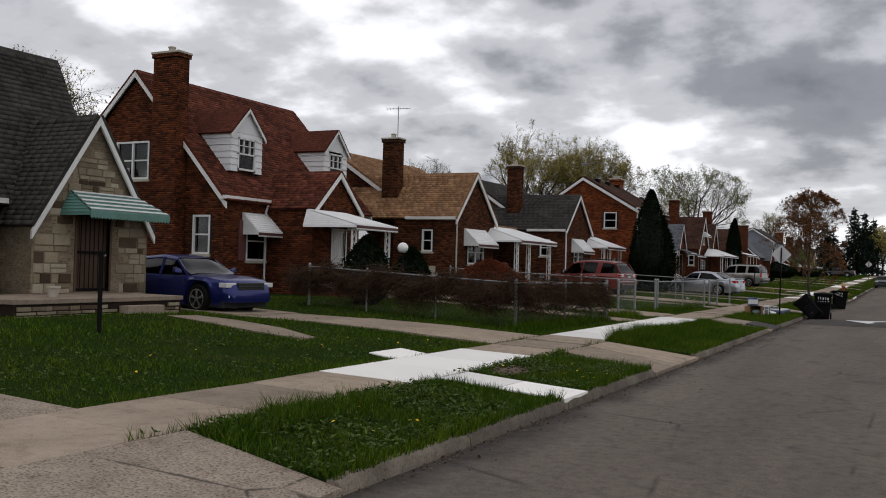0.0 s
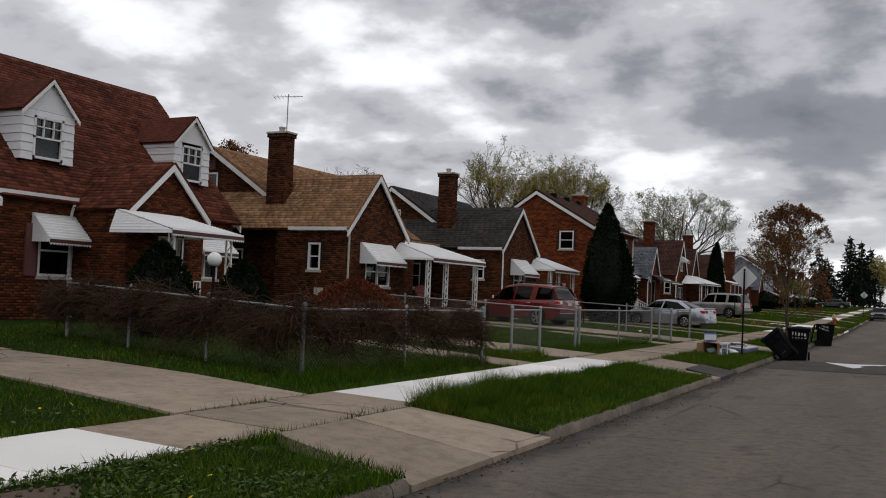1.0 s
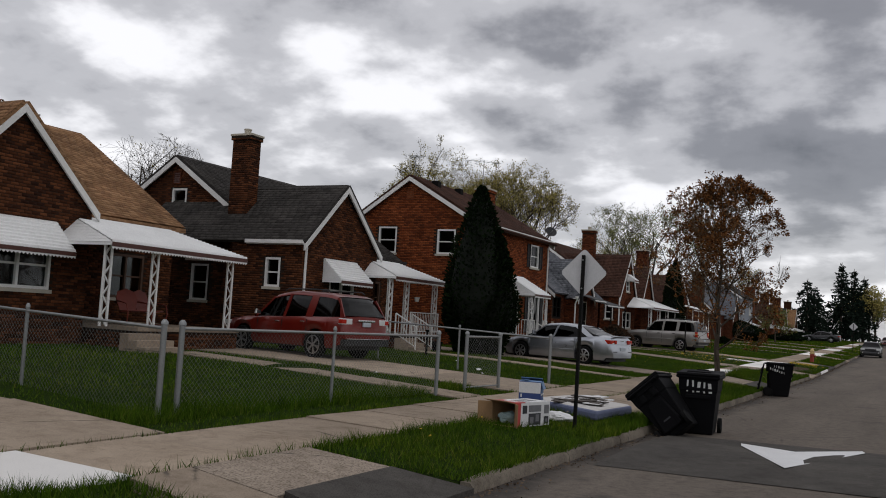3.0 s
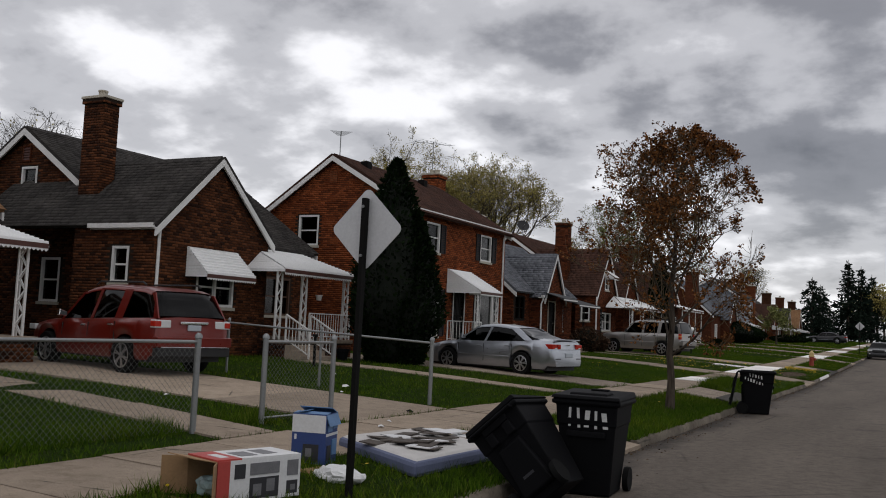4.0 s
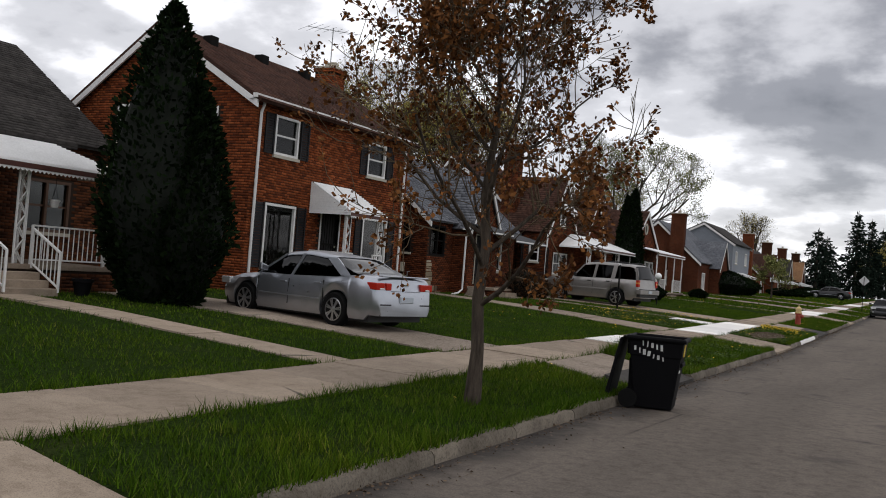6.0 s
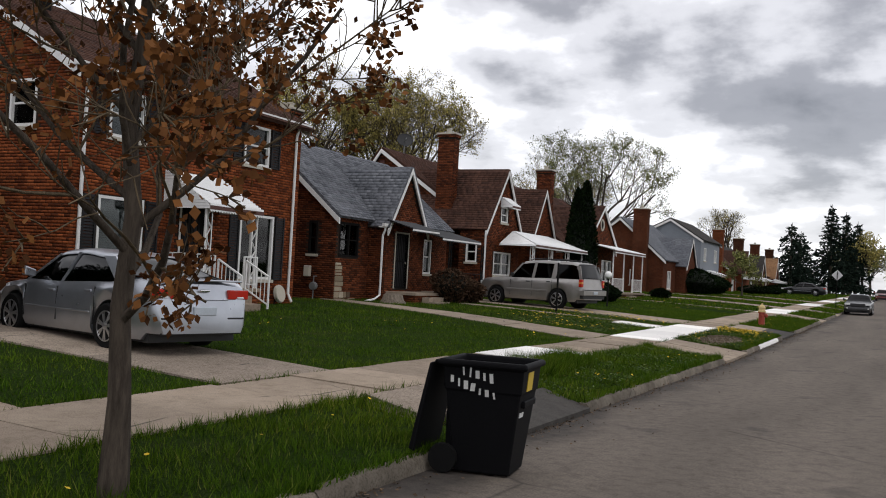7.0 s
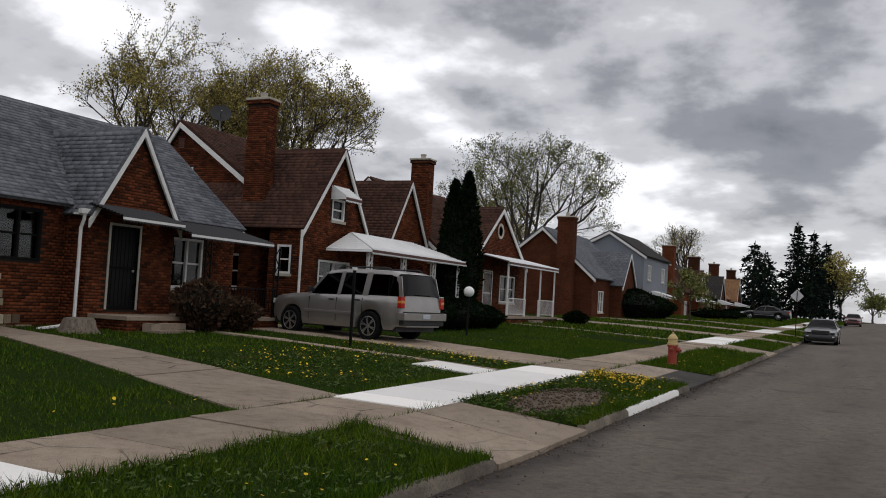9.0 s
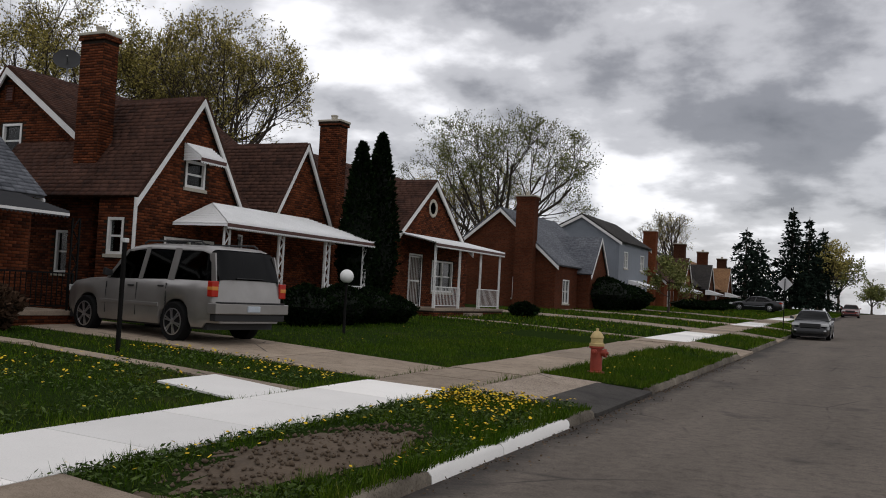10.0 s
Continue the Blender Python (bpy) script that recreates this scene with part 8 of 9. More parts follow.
class Wood:
    """Gathers tapered branch tubes into one set of arrays."""

    def __init__(self):
        self.v, self.f, self.n = [], [], 0

    def limb(self, pts, radii, sides):
        rings = []
        last = None
        for i, p in enumerate(pts):
            d = (pts[min(i + 1, len(pts) - 1)] - pts[max(i - 1, 0)]).normalized()
            a = d.orthogonal().normalized() if last is None else (last - last.dot(d) * d).normalized()
            last = a
            b = d.cross(a)
            ring = []
            for k in range(sides):
                ang = k * math.tau / sides
                self.v.append(tuple(p + radii[i] * (a * math.cos(ang) + b * math.sin(ang))))
                ring.append(self.n)
                self.n += 1
            rings.append(ring)
        for r, s in zip(rings, rings[1:]):
            for k in range(sides):
                self.f.append((r[k], r[(k + 1) % sides], s[(k + 1) % sides], s[k]))


def quads_at(places, ways, size, rng, ratio=0.7, droop=0.0):
    """One small leaf (a bent diamond) at each place."""
    n = len(places)
    P, D = np.asarray(places, dtype=np.float64), np.asarray(ways, dtype=np.float64)
    D = D + rng.normal(0, 0.75, (n, 3)) + np.array([0, 0, -droop])
    D /= np.linalg.norm(D, axis=1)[:, None] + 1e-9
    S = np.cross(D, rng.normal(0, 1, (n, 3)))
    S /= np.linalg.norm(S, axis=1)[:, None] + 1e-9
    s = (size * rng.uniform(0.6, 1.35, n))[:, None]
    V = np.stack([P, P + D * s * 0.5 + S * s * ratio * 0.5, P + D * s, P + D * s * 0.5 - S * s * ratio * 0.5], 1).reshape(-1, 3)
    F = np.arange(n * 4).reshape(n, 4)
    return V, F


def tree(label, base, height, radius, trunk, seed, leaf, leaf_n, leaf_size, clear=0.3, levels=4, limbs=7, spread=0.75, lean=(0, 0), droop=0.2, category="tree", crown_lift=1.0, leader=True, off=(0, 0), clump=1.0, thin=-1.0, climbs=(0.02, 0.95), tips=False, forks=(4, 6)):
    """A tapered trunk, forking limbs down to twigs, and leaves scattered on the twigs."""
    rng, nr = random.Random(seed), np.random.RandomState(seed)
    base = Vector(base) + Z * rise(base[1])
    t = thing("tree", tuple(base), label, category, "trees")
    wood, twigs, ends = Wood(), Wood(), []

    low = clear * (0.85 if leader else 1.0)
    mid = base + Vector((off[0], off[1], height * (1 + low) / 2))
    half = height * (1 - low) / 2

    def within(p):
        d = p - mid
        a = math.atan2(d.y, d.x)
        wob = 1 + 0.3 * noise.noise((math.cos(a) * 1.6 + seed, math.sin(a) * 1.6, d.z / half * 1.8))
        return (d.x ** 2 + d.y ** 2) / (radius * wob) ** 2 + abs(d.z / (half * wob)) ** (3 if leader else 2) < 1

    def grow(p, d, length, r, level):
        n = 5 if level < 2 else 4
        pts, rad = [p.copy()], [r]
        for i in range(n):
            up = 0.10 * crown_lift if level < levels - 1 else 0.06 * crown_lift
            d = (d + Vector((rng.gauss(0, 0.13), rng.gauss(0, 0.13), rng.gauss(0, 0.09) + up))).normalized()
            q = pts[-1] + d * length / n
            if level > 1 and i and not within(q):
                break
            pts.append(q)
            rad.append(r * lerp(1, 0.42, (i + 1) / n))
        (wood if level < 2 else twigs).limb(pts, rad, 7 if level == 0 else 5 if level == 1 else 3)
        if level >= levels - (0 if tips else 1):
            for i in range(max(1, len(pts) - 2) if tips else 1, len(pts)):
                ends.append((pts[i], d))
        if level < levels:
            kids = rng.randint(*forks) if level else 0
            for k in range(kids):
                f = rng.uniform(0.25, 1.0)
                m = len(pts) - 1
                i = min(int(f * m), m - 1)
                q = pts[i].lerp(pts[i + 1], f * m - i)
                a = d.orthogonal().normalized()
                a = Matrix.Rotation(rng.uniform(0, math.tau), 3, d) @ a
                nd = (d * rng.uniform(0.55, 0.9) + a * spread * rng.uniform(0.7, 1.2)).normalized()
                grow(q, nd, length * rng.uniform(0.45, 0.68), max(rad[i] * 0.55, 0.004 + height * 0.0004), level + 1)

    # trunk
    top = base + Vector((lean[0], lean[1], height * (0.92 if leader else clear + 0.08)))
    pts, rad = [], []
    for i in range(10):
        f = i / 9
        pts.append(base.lerp(top, f) + Vector((rng.gauss(0, 0.03), rng.gauss(0, 0.03), 0)) * (height / 8 if i else 0))
        rad.append(trunk * (1.35 if i == 0 else lerp(1.0, 0.12 if leader else 0.7, f)))
    pts[0].z -= 0.15
    wood.limb(pts, rad, 9)
    for k in range(limbs):
        f = lerp(clear, 0.88, (k + rng.uniform(0, 0.6)) / limbs) if leader else rng.uniform(0.8, 1.0)
        i = min(int(f * 9), 8)
        q = pts[i].lerp(pts[i + 1], f * 9 - i)
        ang = k * 2.4 + rng.uniform(-0.4, 0.4)
        climb = lerp(*climbs, (f - clear) / (0.9 - clear)) + rng.uniform(-0.1, 0.2) if leader else rng.uniform(0.75, 2.8)
        d = Vector((math.cos(ang), math.sin(ang), climb)).normalized()
        ln = radius * rng.uniform(0.75, 1.05) * (lerp(1.0, 0.5, max(0, (f - clear) / (1 - clear))) if leader else 1.0) * (1 if leader else height * 0.55 / radius)
        grow(q, d, ln, rad[i] * (0.45 if leader else 0.55), 1)
    ob = raw_mesh("trunk", np.array(wood.v) - np.array(base), wood.f, M_BARK, t, smooth=True)
    tagged(raw_mesh("twig", np.array(twigs.v) - np.array(base), twigs.f, M_TWIG if leader else M_BARK, t), kind="stuff")
    if leaf_n:
        ends = [e for e in ends if noise.noise(e[0] * (3.2 / radius) + Vector((seed, 0, 0))) > thin]
        pick = nr.randint(0, len(ends), leaf_n)
        places = np.array([tuple(ends[i][0]) for i in pick]) + nr.normal(0, leaf_size * 0.55 * clump, (leaf_n, 3))
        V, F = quads_at(places - np.array(base), np.array([tuple(ends[i][1]) for i in pick]), leaf_size, nr, 0.75, droop)
        tagged(raw_mesh("crown", V, F, leaf, t), kind="stuff")
    return t


tree("young street tree with sparse rust-brown spring leaves", (-4.5, 50.95, 0.2), 5.9, 2.4, 0.085, 11, M_LEAF_RUST, 25000, 0.058, clear=0.2, levels=4, limbs=19, spread=0.75, droop=0.35, off=(-0.65, -0.4), clump=1.1, thin=-0.28, climbs=(0.35, 1.15), tips=True)
BUDS = "tall spreading tree with thin yellow-green buds"
tree(BUDS, (-41.0, 103.0, 0.6), 17.4, 6.2, 0.38, 21, M_LEAF_SPRING, 21000, 0.12, clear=0.2, levels=5, limbs=10, leader=False, spread=0.6, clump=1.6, droop=-0.3, crown_lift=0.9, forks=(3, 5))
tree(BUDS, (-37.5, 109.5, 0.6), 18.2, 6.4, 0.42, 22, M_LEAF_SPRING, 22000, 0.12, clear=0.2, levels=5, limbs=10, leader=False, spread=0.6, clump=1.6, droop=-0.3, crown_lift=0.9, forks=(3, 5))
tree(BUDS, (-34.2, 107.0, 0.6), 15.8, 5.6, 0.33, 23, M_LEAF_SPRING, 19000, 0.115, clear=0.2, levels=5, limbs=10, leader=False, spread=0.6, clump=1.6, droop=-0.3, crown_lift=0.9, forks=(3, 5))
tree("broad tree behind the houses coming into leaf", (-30.0, 140.0, 0.6), 16.6, 8.4, 0.45, 24, M_LEAF_GREEN, 18000, 0.14, clear=0.2, levels=5, limbs=11, leader=False, spread=0.65, clump=2.0, thin=-0.2, droop=-0.2, crown_lift=0.7, forks=(3, 5))
tree("broad tree behind the houses coming into leaf", (-38.0, 150.0, 0.6), 13.6, 6.6, 0.42, 25, M_LEAF_SPRING, 12000, 0.14, clear=0.2, levels=5, limbs=10, leader=False, spread=0.6, clump=2.0, thin=-0.2, droop=-0.2, crown_lift=0.7, forks=(3, 5))
tree("bare tree far behind the roofs", (-23.0, 178.0, 0.6), 11.0, 5.0, 0.36, 26, M_LEAF_SPRING, 3500, 0.13, clear=0.25, levels=4, limbs=8, leader=False)
tree("dense tree in brown leaf behind the cottage", (-37.0, 52.5, 0.6), 9.6, 3.6, 0.3, 27, M_LEAF_RUST, 9000, 0.13, clear=0.3, levels=4, limbs=7, leader=False)
tree("bare twiggy tree behind the cottage roof", (-29.5, 54.0, 0.6), 8.2, 3.4, 0.18, 28, M_LEAF_SPRING, 300, 0.08, clear=0.25, levels=4, limbs=7, leader=False)
tree("half bare tree behind the stone house", (-38.0, 31.0, 0.6), 11.0, 4.2, 0.3, 29, M_LEAF_SPRING, 4000, 0.1, clear=0.3, levels=4, limbs=8, leader=False)
tree("distant street tree in young leaf", (-6.5, 210.0, 0.4), 10.0, 4.5, 0.25, 31, M_LEAF_SPRING, 2600, 0.3, clear=0.25, levels=3, limbs=8, leader=False)
tree("distant street tree in young leaf", (-7.0, 260.0, 0.4), 11.0, 5.0, 0.3, 32, M_LEAF_GREEN, 2600, 0.35, clear=0.25, levels=3, limbs=8, leader=False)
tree("distant street tree in young leaf", (7.5, 250.0, 0.3), 10.0, 5.0, 0.3, 33, M_LEAF_SPRING, 2600, 0.35, clear=0.25, levels=3, limbs=8, leader=False)
tree("distant tree closing the street", (-14.0, 320.0, 0.5), 14.0, 7.0, 0.4, 34, M_LEAF_GREEN, 3200, 0.5, clear=0.2, levels=3, limbs=9, leader=False)
tree("distant tree closing the street", (-2.0, 420.0, 0.3), 12.0, 8.0, 0.4, 35, M_LEAF_GREEN, 3200, 0.6, clear=0.15, levels=3, limbs=9, leader=False)
tree("small tree in young green leaf by a lawn", (-12.6, 128.5, 0.5), 3.6, 2.0, 0.09, 36, M_LEAF_GREEN, 2600, 0.16, clear=0.2, levels=3, limbs=8)


def evergreen(name, label, x, y, top, radius, seed, peaks=((0, 0, 1.0, 1.0),), leaf=None, size=0.11, n=9000, category="shrub", belly=0.3, z0=None):
    """A clipped or columnar evergreen: an added uneven core, near-black for the inner shade, under thousands of small
    scale leaves. peaks: offset x, y, height share, width share.
    """
    rng = np.random.RandomState(seed)
    z = gz(x, y) - 0.02 if z0 is None else z0
    e = thing(name, (x, y, z), label, category, "evergreens")
    P, D = [], []
    per = n // len(peaks)
    for ox, oy, hs, ws in peaks:
        bm = bmesh.new()
        H, R = (top - z) * hs, radius * ws

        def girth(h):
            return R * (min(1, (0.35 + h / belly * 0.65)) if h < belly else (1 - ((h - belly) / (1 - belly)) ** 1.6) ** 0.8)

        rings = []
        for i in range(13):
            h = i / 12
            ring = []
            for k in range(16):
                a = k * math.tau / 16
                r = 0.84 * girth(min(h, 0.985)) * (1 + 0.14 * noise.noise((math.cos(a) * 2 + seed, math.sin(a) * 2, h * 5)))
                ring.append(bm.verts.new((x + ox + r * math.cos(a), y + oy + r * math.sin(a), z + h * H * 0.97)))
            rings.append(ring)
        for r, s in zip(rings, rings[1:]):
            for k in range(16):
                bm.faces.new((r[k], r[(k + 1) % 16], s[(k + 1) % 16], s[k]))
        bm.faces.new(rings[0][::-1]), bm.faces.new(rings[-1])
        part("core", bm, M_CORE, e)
        h = rng.uniform(0, 1, per) ** 1.15
        a = rng.uniform(0, math.tau, per)
        r = np.array([girth(v) for v in h]) * rng.uniform(0.78, 1.04, per)
        bump = np.array([noise.noise((math.cos(q) * 2.4 + seed, math.sin(q) * 2.4, v * 7)) for q, v in zip(a, h)])
        r = r * (1 + 0.2 * bump)
        P.append(np.stack([ox + r * np.cos(a), oy + r * np.sin(a), h * H], 1))
        D.append(np.stack([np.cos(a), np.sin(a), np.full(per, 0.9)], 1))
    V, F = quads_at(np.concatenate(P), np.concatenate(D), size, rng, 0.55)
    tagged(raw_mesh("foliage", V, F, leaf or M_LEAF_DARK, e), kind="stuff")
    return e


evergreen("arborvitae", "tall dark arborvitae with two peaks beside the house", -13.9, 55.1, 6.65, 1.22, 41, ((0, 0, 1.0, 1.0), (0.62, 0.2, 0.74, 0.72), (-0.4, 0.1, 0.7, 0.75)), n=21000, size=0.14)
evergreen("arborvitae", "slim dark arborvitae column", -15.6, 92.9, 6.6, 0.62, 42, n=6000, size=0.16)
evergreen("arborvitae", "slim dark arborvitae column", -15.6, 94.2, 7.1, 0.70, 43, n=6000, size=0.16)
evergreen("cone_shrub", "clipped conical evergreen by the porch", -14.7, 24.2, 2.65, 0.85, 44, n=5200, size=0.1)
evergreen("cone_shrub", "clipped conical evergreen by the porch", -14.7, 27.05, 2.35, 0.72, 45, n=4600, size=0.1)
for i, (x, y, t, r) in enumerate(((-13.9, 84.9, 1.6, 0.5), (-13.6, 87.0, 1.8, 0.85), (-13.5, 88.6, 1.85, 0.9), (-13.5, 90.2, 1.8, 0.85), (-13.4, 91.6, 1.6, 0.7))):
    evergreen("hedge_shrub", "rounded dark clipped hedge shrub before the porch", x, y, t, r, 50 + i, n=4200, size=0.1, belly=0.5)
for i, (x, y, t, r) in enumerate(((-13.6, 103.6, 1.45, 0.55), (-15.2, 122.5, 3.2, 1.8), (-14.6, 126.0, 2.8, 1.5), (-13.5, 142.0, 2.2, 1.6), (-13.0, 147.0, 2.0, 1.8), (-13.2, 151.0, 2.1, 1.8), (-14.0, 165.0, 2.5, 2.0), (-13.0, 172.0, 2.6, 2.2))):
    evergreen("garden_shrub", "dark overgrown garden shrub on the lawn", x, y, t, r, 60 + i, n=3600, size=0.18, belly=0.5)
for i, (x, y, t, r) in enumerate(((-15.3, 77.6, 1.9, 0.8), (-15.0, 78.6, 1.5, 0.6))):
    evergreen("twiggy_shrub", "dark twiggy shrub beside the porch", x, y, t, r, 75 + i, leaf=M_VINE, n=2600, size=0.13, belly=0.6)
evergreen("red_maple_shrub", "low dome of a dark red maple shrub", -13.05, 29.75, 2.05, 1.5, 80, leaf=M_LEAF_RED, n=26000, size=0.065, belly=0.3)


def spruce(label, x, y, height, radius, seed):
    """A spruce: a straight trunk with drooping tiers of needled branches."""
    rng = np.random.RandomState(seed)
    z = gz(x, y)
    s = thing("spruce", (x, y, z), label, "tree", "spruces")
    bm = bmesh.new()
    tube(bm, [(x, y, z - 0.2), (x, y, z + height * 0.5), (x, y, z + height)], [0.28, 0.16, 0.03], 8)
    part("trunk", bm, M_BARK, s)
    P, D = [], []
    tiers = int(height / 0.55)
    for i in range(tiers):
        f = i / tiers
        h = lerp(0.08, 0.98, f) * height
        r = radius * (1 - f) ** 0.85 * rng.uniform(0.75, 1.1)
        for k in range(9):
            a = rng.uniform(0, math.tau)
            m = max(6, int(44 * r / radius))
            q = rng.uniform(0.1, 1, m)
            P.append(np.stack([q * r * math.cos(a) + rng.normal(0, 0.12, m), q * r * math.sin(a) + rng.normal(0, 0.12, m), h - 0.35 * q * r * 0.6 + rng.normal(0, 0.08, m)], 1))
            D.append(np.tile([math.cos(a), math.sin(a), -0.3], (m, 1)))
    V, F = quads_at(np.concatenate(P), np.concatenate(D), 0.5, rng, 0.4)
    tagged(raw_mesh("foliage", V, F, M_LEAF_SPRUCE, s), kind="stuff")


spruce("tall dark spruce on a far lawn", -10.0, 190.0, 13.0, 3.2, 91)
spruce("tall dark spruce on a far lawn", -8.6, 199.0, 12.6, 3.0, 92)
spruce("tall dark spruce on a far lawn", -7.4, 209.0, 12.0, 3.0, 93)
spruce("broad dark spruce on a far lawn", -14.5, 182.0, 9.6, 4.2, 94)
spruce("broad dark spruce on a far lawn", -14.0, 189.0, 8.8, 4.0, 95)


# bare vines on the wire fences
def vines(label, p, q, seed, n):
    rng = random.Random(seed)
    w = Wood()
    p, q = Vector((*p, gz(p[0]))), Vector((*q, gz(q[0])))
    side = Vector((-(q - p).y, (q - p).x, 0)).normalized()
    for i in range(n):
        t = rng.random()
        a = p.lerp(q, t) + Z * (0.98 + rng.gauss(0, 0.12) - abs(rng.gauss(0, 0.2)) + 0.12 * math.sin(t * 23 + seed) + 0.08 * math.sin(t * 57)) + side * rng.gauss(0, 0.12)
        d = Vector((rng.gauss(0, 1), rng.gauss(0, 1), rng.gauss(-0.15, 0.35))).normalized()
        d = (d + (q - p).normalized() * rng.choice((-1, 1)) * 1.2).normalized()
        pts = [a]
        for k in range(3):
            d = (d + Vector((rng.gauss(0, 0.35), rng.gauss(0, 0.35), rng.gauss(-0.12, 0.3)))).normalized()
            pts.append(pts[-1] + d * rng.uniform(0.08, 0.2))
        r = rng.uniform(0.003, 0.008)
        w.limb(pts, [r, r, r * 0.8, r * 0.5], 3)
    ob = raw_mesh("vines", np.array(w.v), w.f, M_VINE)
    tagged(ob, label, "vine", kind="stuff")


vines("tangle of bare brown vines on the front fence", (-8.3, 20.85), (-7.75, 26.5), 1, 3600)
vines("tangle of bare brown vines on the side fence", (-8.3, 20.85), (-16.5, 22.8), 2, 7600)

# grass blades: keep off slabs, kerbs, walls
GX, GZV = [a for a, _ in GROUND], [b for _, b in GROUND]


def free(x, y):
    ok = ~((x > WALK_IN + 0.03) & (x < WALK_OUT - 0.03))
    for a0, a1, b0, b1, xe, _ in DRIVES:
        t = np.clip((x - WALK_IN) / (xe - WALK_IN), 0, 1)
        ok &= ~((x < WALK_IN) & (x > xe) & (y > a0 + (b0 - a0) * t + 0.02) & (y < a1 + (b1 - a1) * t - 0.02))
    for k0, k1, p0, p1, _ in APRONS:
        t = np.clip((x - WALK_OUT) / (KERB - WALK_OUT), 0, 1)
        ok &= ~((x > WALK_OUT) & (y > p0 + (k0 - p0) * t + 0.02) & (y < p1 + (k1 - p1) * t - 0.02))
    ok &= ~((x > WALK_OUT) & (y > 11.48) & (y < 12.48))
    ok &= ~((x < WALK_IN) & (x > -7.75) & (y > 12.95) & (y < 14.15))
    ok &= ~((x < WALK_IN) & (x > -8.6) & (y > 75.95) & (y < 77.4))
    wx, wa, wb = zip(*OLD_WALK)
    ok &= ~((x > wx[0]) & (x < wx[-1]) & (y > np.interp(x, wx, wa) + 0.02) & (y < np.interp(x, wx, wb) - 0.02))
    return ok


def blades(name, label, x0, x1, y0, y1, per, height, width, seed, bare=None):
    rng = np.random.RandomState(seed)
    n = int((x1 - x0) * (y1 - y0) * per)
    x, y = rng.uniform(x0, x1, n), rng.uniform(y0, y1, n)
    keep = free(x, y)
    clump = np.sin(x * 2.3 + np.sin(y * 1.7) * 1.5) * np.sin(y * 1.9 + np.sin(x * 2.9)) * 0.5 + np.sin(x * 7.1 + y * 3.3) * np.sin(y * 6.3 - x * 2.2) * 0.5
    keep &= rng.uniform(0, 1, n) < 0.78 + 0.4 * clump
    if bare:
        for bx, by, rx, ry in bare:
            keep &= ((x - bx) / rx) ** 2 + ((y - by) / ry) ** 2 + 0.5 * clump > 1 - 0.25 * rng.uniform(0, 1, n)
    x, y, clump = x[keep], y[keep], clump[keep]
    n = len(x)
    z = np.interp(x, GX, GZV) - 0.16 * np.clip(1 - np.abs(y - 19.6) / 4.5, 0, 1) * np.clip((-x - 9) / 5, 0, 1) - 0.012 + 0.012 * np.clip(y - 70.0, 0, 130)
    h = height * rng.uniform(0.5, 1.4, n) * (1 + 0.55 * np.clip(clump, -0.6, 1))
    a = rng.uniform(0, math.tau, n)
    lean = rng.uniform(0.1, 0.9, n) * h
    b = rng.uniform(0, math.tau, n)
    w = width * rng.uniform(0.6, 1.3, n)
    V = np.empty((n, 3, 3))
    V[:, 0] = np.stack([x - w * np.cos(a), y - w * np.sin(a), z], 1)
    V[:, 1] = np.stack([x + w * np.cos(a), y + w * np.sin(a), z], 1)
    V[:, 2] = np.stack([x + lean * np.cos(b), y + lean * np.sin(b), z + h], 1)
    ob = raw_mesh(name, V.reshape(-1, 3), np.arange(n * 3).reshape(n, 3), M_BLADE)
    return tagged(ob, label, "grass", kind="stuff")


BARE = ((-4.7, 74.2, 0.7, 2.2), (-5.2, 13.3, 0.28, 0.6))
blades("verge_grass", "uneven long grass on the verge beside the road", -5.6, -3.70, 5.8, 60.0, 1500, 0.085, 0.0055, 1, BARE)
blades("verge_grass", "uneven long grass on the verge beside the road", -5.6, -3.70, 60.0, 92.0, 1500, 0.085, 0.0055, 2, BARE)
blades("verge_grass", "uneven long grass on the far verge", -5.6, -3.70, 92.0, 190.0, 260, 0.1, 0.014, 3)
blades("lawn_grass", "rough mown grass of the near front lawns", -10.2, -7.0, 5.5, 92.0, 700, 0.055, 0.007, 4)
blades("lawn_grass", "rough mown grass of the deeper front lawns", -18.5, -10.2, 5.5, 95.0, 300, 0.06, 0.0105, 5)
blades("lawn_grass", "rough mown grass of the far front lawns", -18.5, -7.0, 95.0, 190.0, 55, 0.1, 0.03, 6)
# longer fringe along kerb, pavement and fences
for i, (a, b, y0, y1, hh) in enumerate(((-3.86, -3.68, 5.8, 92.0, 0.11), (-5.62, -5.48, 5.8, 92.0, 0.11), (-7.15, -6.99, 6.0, 92.0, 0.09), (-8.35, -7.6, 20.3, 42.0, 0.17), (-5.6, -5.1, 19.4, 23.0, 0.16), (-5.75, -4.9, 6.4, 9.4, 0.17))):
    blades("grass_fringe", "long untrimmed grass fringe along the edges", a, b, y0, y1, 1600, hh, 0.006, 20 + i)

